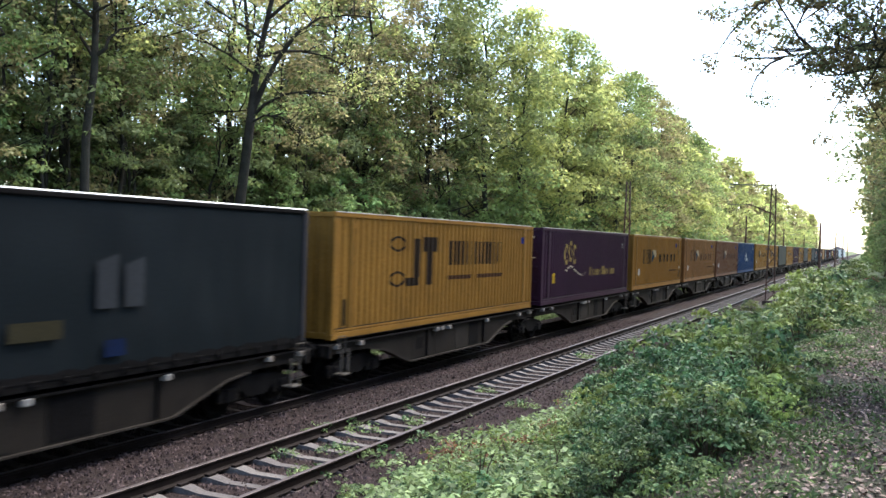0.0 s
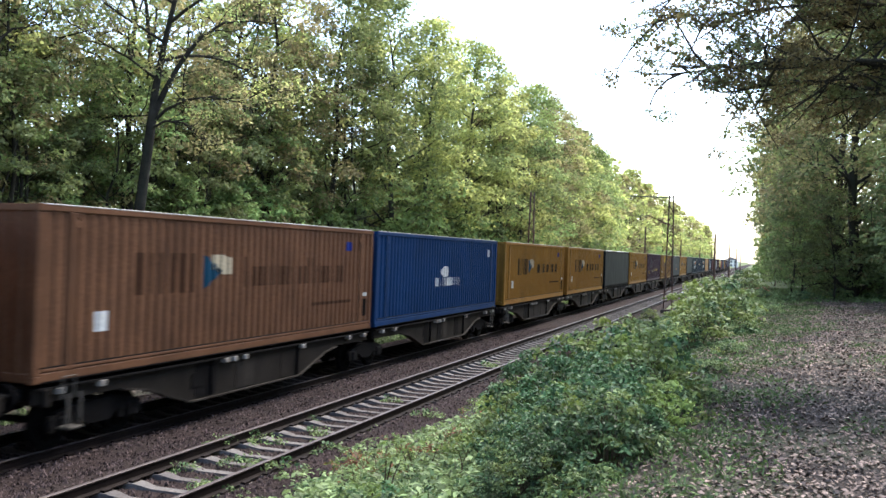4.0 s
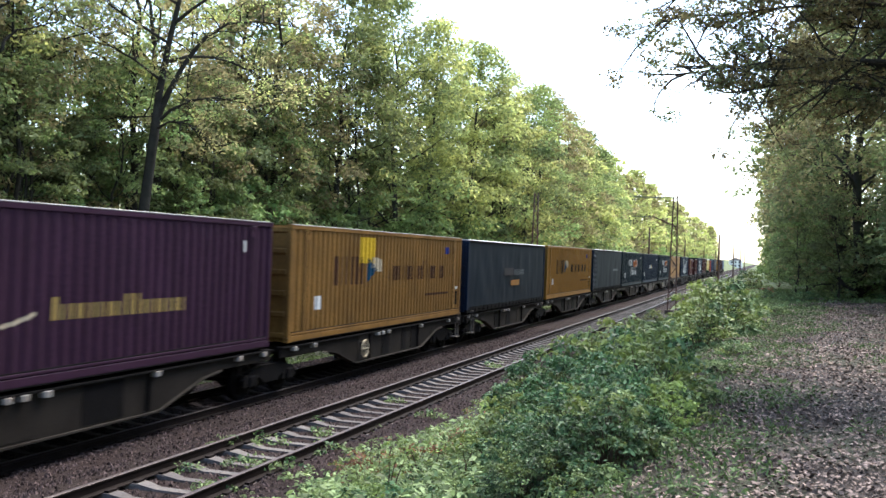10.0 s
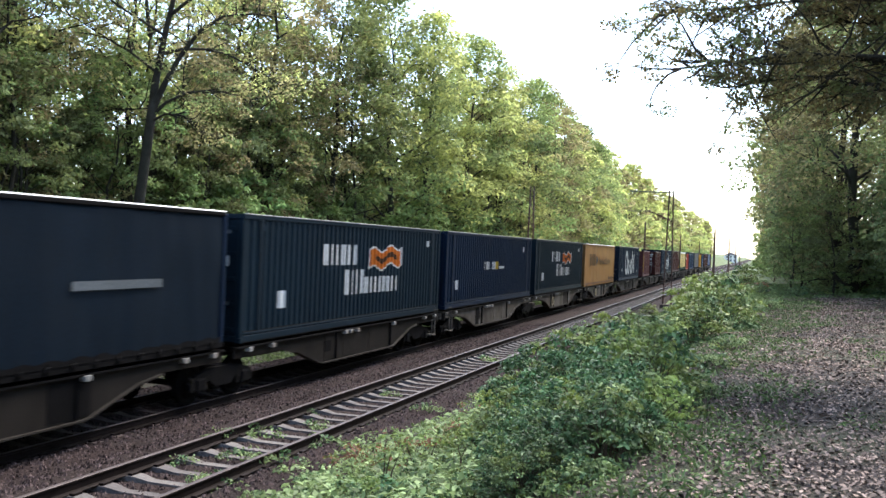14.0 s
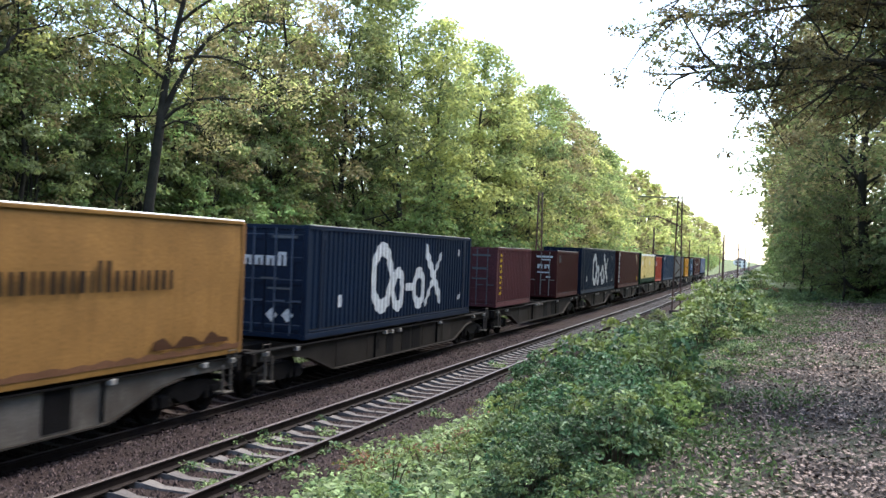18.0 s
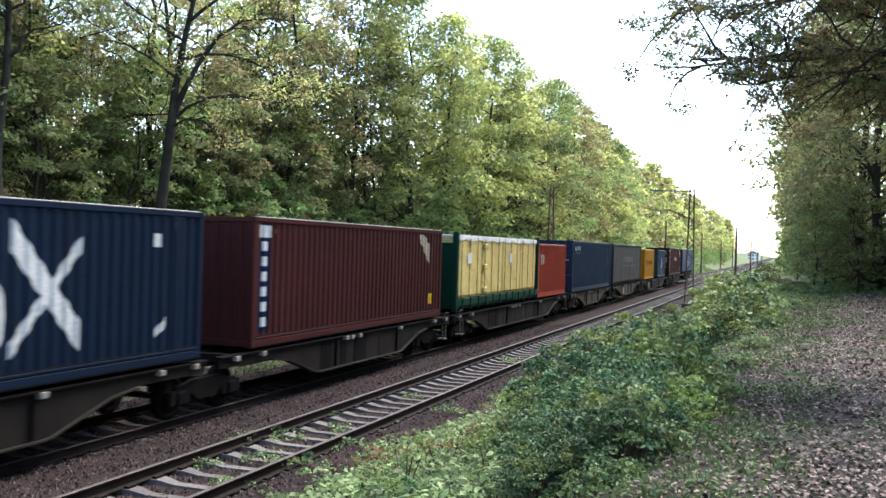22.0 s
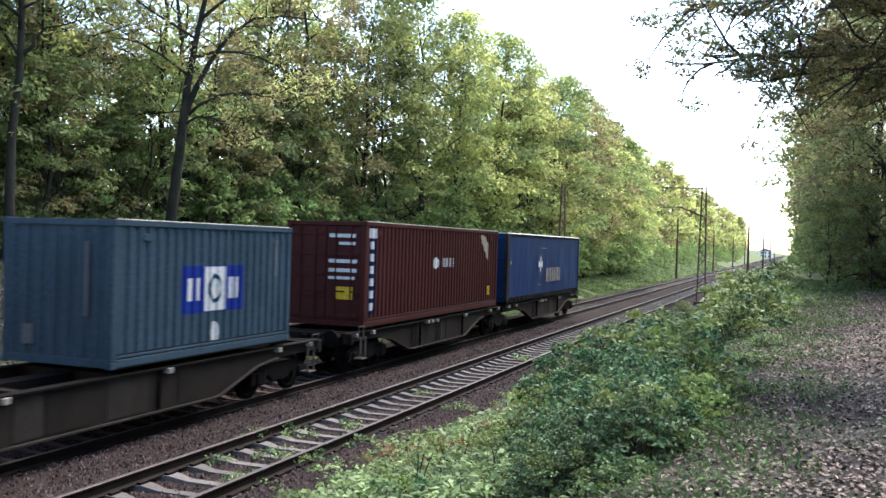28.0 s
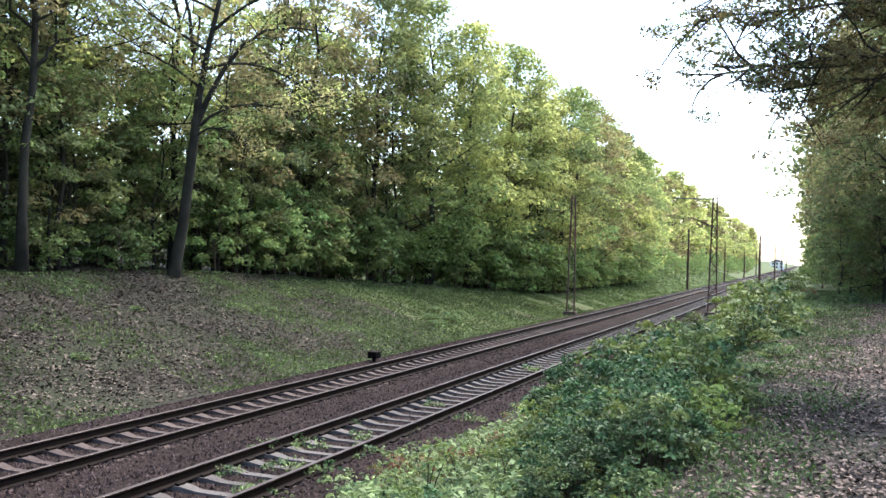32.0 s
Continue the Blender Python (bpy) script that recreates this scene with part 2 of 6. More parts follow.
class Shape:
    """Collects vertices and faces of one part."""

    def __init__(self):
        self.v, self.f, self.m = [], [], []

    def add(self, verts, faces, mat=0):
        n = len(self.v)
        self.v.extend(verts)
        self.f.extend([tuple(i + n for i in f) for f in faces])
        self.m.extend([mat] * len(faces))
        return self

    def box(self, x0, x1, y0, y1, z0, z1, mat=0, bevel=0.0):
        b = min(bevel, (x1 - x0) * 0.4, (y1 - y0) * 0.4, (z1 - z0) * 0.4)
        if b <= 0:
            v = [(x, y, z) for z in (z0, z1) for y in (y0, y1) for x in (x0, x1)]
            return self.add(v, [(0, 2, 3, 1), (4, 5, 7, 6), (0, 1, 5, 4), (2, 6, 7, 3), (0, 4, 6, 2), (1, 3, 7, 5)], mat)
        ring = lambda d, z: [(x0 + d, y0 + b + 0, z), (x0 + b, y0 + d, z), (x1 - b, y0 + d, z), (x1 - d, y0 + b, z),
                             (x1 - d, y1 - b, z), (x1 - b, y1 - d, z), (x0 + b, y1 - d, z), (x0 + d, y1 - b, z)]
        v = ring(b * 0.6, z0) + ring(0, z0 + b) + ring(0, z1 - b) + ring(b * 0.6, z1)
        f = [tuple(reversed(range(8))), tuple(range(24, 32))]
        for k in range(3):
            f += [(8 * k + i, 8 * k + (i + 1) % 8, 8 * k + 8 + (i + 1) % 8, 8 * k + 8 + i) for i in range(8)]
        return self.add(v, f, mat)

    def tube(self, pts, radii, sides=6, mat=0, cap=True):
        pts = [Vector(p) for p in pts]
        v, n = [], len(pts)
        for i, p in enumerate(pts):
            d = (pts[min(i + 1, n - 1)] - pts[max(i - 1, 0)])
            d = d.normalized() if d.length > 1e-9 else Vector((0, 0, 1))
            a = d.orthogonal().normalized() if i == 0 else (a - d * a.dot(d)).normalized()
            b = d.cross(a)
            r = radii[i] if isinstance(radii, (list, tuple)) else radii
            v += [tuple(p + (a * math.cos(2 * math.pi * k / sides) + b * math.sin(2 * math.pi * k / sides)) * r) for k in range(sides)]
        f = [(i * sides + k, i * sides + (k + 1) % sides, (i + 1) * sides + (k + 1) % sides, (i + 1) * sides + k) for i in range(n - 1) for k in range(sides)]
        if cap:
            f += [tuple(reversed(range(sides))), tuple(range((n - 1) * sides, n * sides))]
        return self.add(v, f, mat)

    def beam(self, a, b, w, h=None, mat=0):
        """A square bar from a to b."""
        a, b = Vector(a), Vector(b)
        d = (b - a).normalized()
        s = d.cross(Vector((0, 0, 1)))
        s = s.normalized() if s.length > 1e-6 else Vector((1, 0, 0))
        u = s.cross(d)
        s, u = s * w / 2, u * (h or w) / 2
        v = [tuple(p + q) for p in (a, b) for q in (-s - u, s - u, s + u, -s + u)]
        return self.add(v, [(0, 1, 2, 3), (7, 6, 5, 4), (0, 4, 5, 1), (1, 5, 6, 2), (2, 6, 7, 3), (3, 7, 4, 0)], mat)

    def prism(self, outline, lo, hi, axis="x", mat=0):
        """An outline (pairs) swept along one axis: for x the pairs are (y, z), for y (x, z)."""
        n = len(outline)
        if axis == "x":
            v = [(lo, a, b) for a, b in outline] + [(hi, a, b) for a, b in outline]
        elif axis == "y":
            v = [(a, lo, b) for a, b in outline] + [(a, hi, b) for a, b in outline]
        else:
            v = [(a, b, lo) for a, b in outline] + [(a, b, hi) for a, b in outline]
        f = [tuple(reversed(range(n))), tuple(range(n, 2 * n))] + [(i, (i + 1) % n, n + (i + 1) % n, n + i) for i in range(n)]
        return self.add(v, f, mat)

    def mesh(self, name, *mats, smooth=False):
        me = bpy.data.meshes.new(name)
        me.from_pydata(self.v, [], self.f)
        for m in mats:
            me.materials.append(m)
        if len(mats) > 1:
            me.polygons.foreach_set("material_index", self.m)
        bm = bmesh.new()
        bm.from_mesh(me)
        bmesh.ops.recalc_face_normals(bm, faces=bm.faces)
        bm.to_mesh(me)
        bm.free()
        if smooth:
            me.polygons.foreach_set("use_smooth", [True] * len(me.polygons))
        return me


def quads_mesh(name, verts, mats, index=None, per=4):
    """A mesh of loose quads from an array of shape (n, 4, 3)."""
    n = len(verts)
    me = bpy.data.meshes.new(name)
    me.vertices.add(n * per), me.loops.add(n * per), me.polygons.add(n)
    me.vertices.foreach_set("co", np.asarray(verts, dtype=np.float32).ravel())
    me.loops.foreach_set("vertex_index", np.arange(n * per, dtype=np.int32))
    me.polygons.foreach_set("loop_start", np.arange(0, n * per, per, dtype=np.int32))
    me.polygons.foreach_set("loop_total", np.full(n, per, dtype=np.int32))
    for m in mats:
        me.materials.append(m)
    if index is not None:
        me.polygons.foreach_set("material_index", np.asarray(index, dtype=np.int32))
    me.update(calc_edges=True)
    return me


def part(name, shape, mats, parent, label="", at=None, smooth=False):
    """One mesh object under a thing or a part."""
    me = shape if isinstance(shape, bpy.types.Mesh) else shape.mesh(name, *(mats if isinstance(mats, (list, tuple)) else [mats]), smooth=smooth)
    ob = new(name, me)
    ob.parent = parent
    if at:
        ob.location = at
    return tagged(ob, label)


def thing(name, label, category, group="", at=(0, 0, 0), kind=""):
    ob = new(name)
    ob.location = at
    ob.empty_display_size = 0.3
    return tagged(ob, label, category, group, kind)


def solid(name, shape, mats, label, category="", group="", kind="", at=(0, 0, 0), smooth=False):
    me = shape if isinstance(shape, bpy.types.Mesh) else shape.mesh(name, *(mats if isinstance(mats, (list, tuple)) else [mats]), smooth=smooth)
    ob = new(name, me)
    ob.location = at
    return tagged(ob, label, category, group, kind)


def lerp(a, b, t):
    return a + (b - a) * min(1.0, max(0.0, t))


# ---------------------------------------------------------------- the lie of the land

FAR_X, NEAR_X, NEAR_Z = -12.05, -7.99, 0.20


def bank_x(y):
    """Where the wood's edge runs on top of the cutting."""
    if y < 45:
        return -24.0
    if y < 75:
        return lerp(-24.0, -18.0, (y - 45) / 30)
    return lerp(-18.0, -24.0, (y - 118) / 40)


def bank_z(y):
    if y < 35:
        return 2.45
    if y < 75:
        return lerp(2.45, 0.55, (y - 35) / 40)
    return lerp(0.55, 3.2, (y - 115) / 50)


def land(x, y):
    """Height of the ground."""
    bx, bz = bank_x(y), bank_z(y)
    if x < bx:
        z = bz + min(1.2, (bx - x) * 0.03) + min(3.5, max(0.0, bx - x - 12) * 0.12)
    elif x < -14.9:
        k = (x - bx) / (-14.9 - bx)
        z = lerp(bz, -0.42, k ** 0.9 if bz > 1 else k)
    elif x < -13.9:
        z = lerp(-0.42, -0.165, (x + 14.9))
    elif x < -10.2:
        z = lerp(-0.25, -0.165, (abs(x - FAR_X) - 0.80) / 0.12)
    elif x < -9.5:
        z = lerp(-0.165, 0.035, (x + 10.2) / 0.7)
    elif x < -6.3:
        z = lerp(-0.055, 0.035, (abs(x - NEAR_X) - 0.80) / 0.12)
    elif x < -0.8:
        z = lerp(0.035, 1.9, ((x + 6.3) / 5.5) ** 1.15)
    else:
        z = 1.9 + min(0.8, (x + 0.8) * 0.045)
    if x > -6.3 or x < -15.2:
        z += 0.10 * noise.noise((x * 0.35, y * 0.35, 3.0)) + 0.04 * noise.noise((x * 1.3, y * 1.3, 7.0))
    else:
        z += 0.015 * noise.noise((x * 1.7, y * 1.7, 5.0))
    return z


def axis_steps(stops):
    out = []
    for a, b, d in stops:
        n = max(1, round((b - a) / d))
        out += [a + (b - a) * i / n for i in range(n)]
    return out + [stops[-1][1]]


def ground_sheet(x_stops, y_stops):
    xs, ys = axis_steps(x_stops), axis_steps(y_stops)
    s = Shape()
    v = [(x, y, land(x, y) if abs(x) < 200 else 0.5) for y in ys for x in xs]
    n = len(xs)
    mats = []
    f = []
    for j in range(len(ys) - 1):
        for i in range(n - 1):
            f.append((j * n + i, j * n + i + 1, (j + 1) * n + i + 1, (j + 1) * n + i))
            cx = (xs[i] + xs[i + 1]) / 2
            cy = (ys[j] + ys[j + 1]) / 2
            mats.append(1 if -14.6 < cx < -6.2 else (3 if cy > 66 or (cx < -14 and cy > 43 and cx > bank_x(cy)) else (2 if cx > -1.6 else 0)))
    s.v, s.f, s.m = v, f, mats
    return s


ground = solid("ground", ground_sheet([(-1500, -200, 300), (-200, -60, 20), (-60, -26, 3), (-26, -14.6, 0.5), (-14.6, -6.2, 0.17), (-6.2, 2, 0.4), (2, 10, 0.8), (10, 60, 6), (60, 200, 20), (200, 1500, 300)],
                                  [(-300, -20, 40), (-20, 4, 3), (4, 40, 0.6), (40, 90, 1.5), (90, 240, 6), (240, 700, 30), (700, 2500, 300)]),
               [SOIL, BALLAST, FLOOR_LITTER, GRASS], "brown woodland soil with moss and a reddish ballast bed", kind="structure", smooth=True)

# ---------------------------------------------------------------- tracks


def rail_shape(y0, y1):
    prof = [(-0.07, 0.0), (0.07, 0.0), (0.07, 0.012), (0.012, 0.035), (0.010, 0.125), (0.034, 0.14), (0.036, 0.168), (0.028, 0.176),
            (-0.028, 0.176), (-0.036, 0.168), (-0.034, 0.14), (-0.010, 0.125), (-0.012, 0.035), (-0.07, 0.012)]
    s = Shape().prism(prof, y0, y1, "y")
    s.m = [0, 0] + [1 if i in (6, 7, 8) else 0 for i in range(len(prof))]
    return s


def sleeper_shape():
    """Twin-hump concrete sleeper, thinner in the middle, with two rail chairs."""
    s = Shape()
    secs = [(-1.3, 0.12, 0.16), (-1.22, 0.15, 0.20), (-0.55, 0.15, 0.20), (-0.3, 0.11, 0.15), (0.3, 0.11, 0.15), (0.55, 0.15, 0.20), (1.22, 0.15, 0.20), (1.3, 0.12, 0.16)]
    v, f = [], []
    for x, w, h in secs:
        v += [(x, -w, -0.08), (x, w, -0.08), (x, w * 0.8, h - 0.13), (x, -w * 0.8, h - 0.13)]
    for i in range(len(secs) - 1):
        a, b = 4 * i, 4 * i + 4
        f += [(a + k, a + (k + 1) % 4, b + (k + 1) % 4, b + k) for k in range(4)]
    f += [(3, 2, 1, 0), (28, 29, 30, 31)]
    s.add(v, f)
    for x in (-0.7525, 0.7525):
        s.box(x - 0.15, x - 0.075, -0.09, 0.09, 0.06, 0.105, 1)
        s.box(x + 0.075, x + 0.15, -0.09, 0.09, 0.06, 0.105, 1)
    return s


def track(x, z, mat, label, first):
    tr = tagged(thing("railway_track", label, "railway track", "tracks of the line", (x, 0, z), "structure"))
    for sx in (-0.7525, 0.7525):
        part("rail", rail_shape(-60, 620), [RAIL, RAIL_HEAD], tr, "rusty steel rail with a worn head", at=(sx, 0, -0.176))
    me = sleeper_shape().mesh("sleeper", mat, RAIL)
    far = Shape()
    one = Shape().box(-1.3, 1.3, -0.14, 0.14, -0.08, 0.06)
    for i in range(-30, 560):
        y = first + i * 0.63
        if 0 < y < 90:
            ob = part("sleeper", me, None, tr, at=(random.uniform(-0.02, 0.02), y, -0.245))
            ob.rotation_euler = (0, random.uniform(-0.004, 0.004), random.uniform(-0.012, 0.012))
        else:
            far.add([(a, b + y, c - 0.245) for a, b, c in one.v], one.f)
    rest = part("sleepers", far, mat, tr)
    tagged(rest, kind="stuff")
    return tr


track(FAR_X, 0.0, SLEEPER_BROWN, "rusty railway track on brown sleepers, in use", 0.2)
track(NEAR_X, NEAR_Z, SLEEPER, "overgrown railway track on pale concrete sleepers", 0.45)

# loose ballast
rng = np.random.RandomState(11)


def stones(n, x0, x1, y0, y1, size):
    p = np.stack([rng.uniform(x0, x1, n), y0 + (y1 - y0) * rng.uniform(0, 1, n) ** 1.4], 1)
    base = np.array([(1, 0, 0), (0, 1, 0), (-1, 0, 0), (0, -1, 0), (0, 0, 1)], float)
    faces = [(0, 1, 4), (1, 2, 4), (2, 3, 4), (3, 0, 4)]
    V, F = np.zeros((n, 5, 3)), []
    for i in range(n):
        a = rng.uniform(0, 6.28)
        c, s = math.cos(a), math.sin(a)
        b = base * rng.uniform(0.5, 1.4, (5, 3)) * size * rng.uniform(0.6, 1.3)
        b[4, :2] += rng.uniform(-0.4, 0.4, 2) * size
        V[i, :, 0], V[i, :, 1], V[i, :, 2] = b[:, 0] * c - b[:, 1] * s + p[i, 0], b[:, 0] * s + b[:, 1] * c + p[i, 1], b[:, 2] + land(p[i, 0], p[i, 1]) - 0.004
    F = (np.arange(n)[:, None, None] * 5 + np.array(faces)[None]).reshape(-1, 3)
    me = bpy.data.meshes.new("ballast_stones")
    me.from_pydata(V.reshape(-1, 3).tolist(), [], F.tolist())
    me.materials.append(STONE)
    return me


solid("ballast_stones", stones(38000, -14.5, -5.9, 7, 46, 0.036), None, "loose reddish-brown ballast stones between the tracks", "ballast", kind="stuff")

# ---------------------------------------------------------------- masts


def lattice_mast(h, label):
    """Two channel legs, tapering, with zigzag lacing on a concrete foot."""
    m = thing("catenary_mast", label, "mast", "masts along the line")
    wide = lambda z: lerp(0.26, 0.12, z / h)
    for sx in (-1, 1):
        part("leg", Shape().beam((sx * wide(0), 0, 0), (sx * wide(h), 0, h), 0.13, 0.08), MAST, m)
    n = int(h / 0.55)
    for i in range(n):
        z0, z1 = i * h / n, (i + 1) * h / n
        sx = 1 if i % 2 else -1
        part("lacing", Shape().beam((sx * wide(z0), 0.045, z0), (-sx * wide(z1), 0.045, z1), 0.045), MAST, m)
    part("foot", Shape().box(-0.42, 0.42, -0.35, 0.35, -0.7, 0.12, bevel=0.04), SLEEPER_BROWN, m, "stained concrete foot")
    return m


def cantilever(m, z, reach, side):
    part("top_arm", Shape().beam((0, 0, z), (side * reach, 0, z + 0.05), 0.06), MAST_GREY, m)
    part("strut", Shape().beam((0, 0, z - 1.75), (side * reach * 0.55, 0, z - 1.15), 0.07), MAST, m)
    part("registration_arm", Shape().beam((side * reach * 0.5, 0, z - 1.2), (side * reach * 1.02, 0, z - 1.22), 0.04), MAST_GREY, m)
    ins = Shape()
    for k in range(4):
        ins.tube([(side * (0.25 + k * 0.07), 0, z - 1.66 + k * 0.017), (side * (0.29 + k * 0.07), 0, z - 1.65 + k * 0.017)], 0.07, 8)
    part("insulator", ins, CERAMIC, m, "brown ceramic insulator")


mast = lattice_mast(8.0, "tall rusty lattice steel mast on a concrete foot in the grass")
mast.location = (-14.6, 62.4, -0.15)
mast = lattice_mast(7.3, "lattice steel mast with a cantilever arm over the track")
cantilever(mast, 7.15, 2.6, -1)
mast.location = (-5.2, 60.4, 0.35)


def pole_mast(h, label, arm=0.0):
    m = thing("catenary_pole", label, "mast", "masts along the line")
    part("pole", Shape().tube([(0, 0, -0.3), (0, 0, h * 0.5), (0, 0, h)], [0.17, 0.14, 0.10], 8), MAST, m)
    part("foot", Shape().box(-0.4, 0.4, -0.4, 0.4, -0.6, 0.15, bevel=0.04), SLEEPER_BROWN, m)
    if arm:
        part("arm", Shape().beam((0, 0, h - 1.2), (arm, 0, h - 1.0), 0.06), MAST_GREY, m)
        part("stay", Shape().beam((0, 0, h - 0.2), (arm, 0, h - 0.9), 0.035), MAST_GREY, m)
    return m


for x, y, h, arm in ((-14.6, 131, 8.3, 0), (-5.2, 127, 6.8, 0), (-14.6, 195, 8.0, 2.3), (-5.2, 196, 7.0, -2.3), (-14.6, 262, 8.0, 2.3), (-5.2, 262, 7.5, -2.3), (-14.6, 330, 8, 2.3), (-5.2, 330, 7.5, -2.3)):
    pm = pole_mast(h, "dark steel pole beside the line", arm)
    pm.location = (x, y, land(x, y))

tb = thing("trackside_box", "small dark steel box on a post beside the rail", "trackside box", at=(-13.62, 29.2, -0.25))
part("casing", Shape().box(-0.16, 0.16, -0.22, 0.22, 0.22, 0.42, bevel=0.03), STEEL_DARK, tb)
part("post", Shape().box(-0.05, 0.05, -0.05, 0.05, -0.2, 0.22), STEEL_DARK, tb)
part("lid", Shape().box(-0.18, 0.18, -0.24, 0.24, 0.422, 0.45, bevel=0.01), STEEL_OLD, tb)

# ---------------------------------------------------------------- plants


def leaf_quads(p, size, r, flat=0.5, narrow=0.5, nor=None):
    """Rhombic, slightly folded leaves at the points p."""
    n = len(p)
    if nor is None:
        nor = r.normal(0, 1, (n, 3)) * (1 - flat) + np.array([0, 0, 1.0]) * flat * 2
    nor /= np.linalg.norm(nor, axis=1, keepdims=True)
    d = r.normal(0, 1, (n, 3))
    d -= nor * (d * nor).sum(1, keepdims=True)
    d /= np.linalg.norm(d, axis=1, keepdims=True)
    sd = np.cross(nor, d)
    s = (size * r.uniform(0.6, 1.35, n))[:, None]
    mid = p - d * s * 0.1
    return np.stack([p - d * s, mid + sd * s * narrow + nor * s * 0.12, p + d * s - nor * s * 0.2, mid - sd * s * narrow + nor * s * 0.12], 1)


def bent(a, d, length, r, n=4, lift=0.15, wob=0.12):
    """A branch line from a along d, rising and wandering."""
    pts, p, d = [Vector(a)], Vector(a), Vector(d).normalized()
    for _ in range(n):
        d = (d + Vector((r.uniform(-wob, wob), r.uniform(-wob, wob), lift + r.uniform(-wob, wob)))).normalized()
        p = p + d * (length / n)
        pts.append(p.copy())
    return pts


def sprays(centres, radii, n, r, flat=0.45, droop=0.35):
    """n leaves in flattened, drooping sprays round the centres: their points, their facing, the spray of each."""
    centres, radii = np.asarray(centres), np.asarray(radii)
    w = radii ** 2
    pick = r.choice(len(centres), n, p=w / w.sum())
    d = r.normal(0, 1, (n, 3))
    d /= np.linalg.norm(d, axis=1, keepdims=True)
    u = r.uniform(0, 1, n) ** 0.42
    q = d * u[:, None] * np.array([1.0, 1.0, flat])
    h2 = q[:, 0] ** 2 + q[:, 1] ** 2
    q[:, 2] -= droop * h2
    p = centres[pick] + q * radii[pick][:, None]
    nor = d * np.array([0.55, 0.55, 0.35]) + np.array([0, 0, 0.75]) + r.normal(0, 0.42, (n, 3))
    return p, nor, pick


def make_tree(seed, H, R, base, trunk, clumps, leaves, size, mats, share=(1.0,), lean=(0, 0), sides=6, limbs=16, name="tree", label="", bark=None,
              clump=0.26, low=0.0, low_mat=None, rise=0.55, twig=0.35, wild=0.18, flat=0.45, peak=0.35):
    """A tree: trunk, limbs and twigs as one part, a crown of leaf sprays hung on the limbs as another."""
    r = np.random.RandomState(seed)
    wood = Shape()
    line = [Vector((0, 0, -0.6))]
    top = H * 0.93
    for i in range(1, 9):
        k = i / 8
        line.append(Vector((lean[0] * k * k + r.uniform(-0.2, 0.2) * (0.6 + k), lean[1] * k * k + r.uniform(-0.2, 0.2) * (0.6 + k), top * k)))
    wood.tube(line, [trunk * 1.5] + [trunk * (1 - 0.9 * (i / 8) ** 1.1) for i in range(1, 9)], sides + 2)

    def on(z):
        k = min(7.999, max(0.0, z / top * 8))
        return line[int(k)].lerp(line[int(k) + 1], k % 1)

    def wide(k):
        if k < peak:
            return R * (1 - 0.35 * ((peak - k) / peak) ** 2)
        return R * (1 - 0.82 * ((k - peak) / (1 - peak)) ** 2.0)

    spots, thick = [], []
    ang = r.uniform(0, 6.28)
    for i in range(limbs):
        k = (i + r.uniform(0.1, 0.9)) / limbs
        z = base + (H - base) * k
        ang += 2.4 + r.uniform(-0.5, 0.5)
        reach = wide(k) * r.uniform(0.7, 0.98)
        z0 = max(base * 0.6, z - reach * rise * r.uniform(0.7, 1.2))
        a = on(min(z0, top * 0.97))
        tip = on(min(z, top)) + Vector((math.cos(ang) * reach, math.sin(ang) * reach, z - min(z, top)))
        tr = max(0.025, trunk * 0.45 * (1 - 0.75 * k))
        pts = []
        for j in range(7):
            u = j / 6
            w = wild * reach * 0.5 * math.sin(math.pi * u)
            pts.append(a.lerp(tip, u) + Vector((r.uniform(-1, 1) * w, r.uniform(-1, 1) * w, r.uniform(-0.5, 1.0) * w + 0.10 * reach * math.sin(math.pi * u))))
        wood.tube(pts, [tr, tr * 0.85, tr * 0.68, tr * 0.52, tr * 0.38, tr * 0.24, tr * 0.1], max(4, sides - 2), cap=False)
        for j in range(2, 7):
            spots.append(tuple(pts[j])), thick.append(tr * (0.6 - 0.08 * j))
    spots.append(tuple(line[-1])), thick.append(0.02)
    limb_pts = np.array(spots)
    centres, radii = [], []
    for i in range(clumps):
        k = ((i + r.uniform(0, 1)) / clumps) ** 0.92
        z = base + (H - base) * k
        ang += 2.4 + r.uniform(-0.6, 0.6)
        e = wide(k) * (0.35 + 0.65 * r.uniform(0, 1) ** 0.55) * (0.9 + 0.16 * math.sin(ang * 3 + k * 9 + seed))
        c = np.array(on(min(z, top))) + np.array([math.cos(ang) * e, math.sin(ang) * e, z - min(z, top) + r.uniform(-0.3, 0.3)])
        j = int(np.argmin(((limb_pts - c) ** 2).sum(1)))
        c = c * 0.75 + limb_pts[j] * 0.25
        centres.append(c), radii.append(R * clump * r.uniform(0.6, 1.25))
        if r.uniform() < twig:
            b, m = Vector(limb_pts[j]), Vector(c)
            mid = b.lerp(m, 0.5) + Vector((r.uniform(-0.2, 0.2), r.uniform(-0.2, 0.2), 0.15))
            wood.tube([b, mid, m], [max(0.014, thick[j] * 0.5), max(0.011, thick[j] * 0.35), 0.006], 3, cap=False)
    p, nor, pick = sprays(centres, radii, leaves, r, flat)
    p[:, 2] = np.maximum(p[:, 2], 0.2)
    tone = r.uniform(0, 1, clumps)[pick]
    index = np.clip(np.searchsorted(np.cumsum(share), np.clip(tone + r.normal(0, 0.07, leaves), 0, 0.999)), 0, len(mats) - 1)
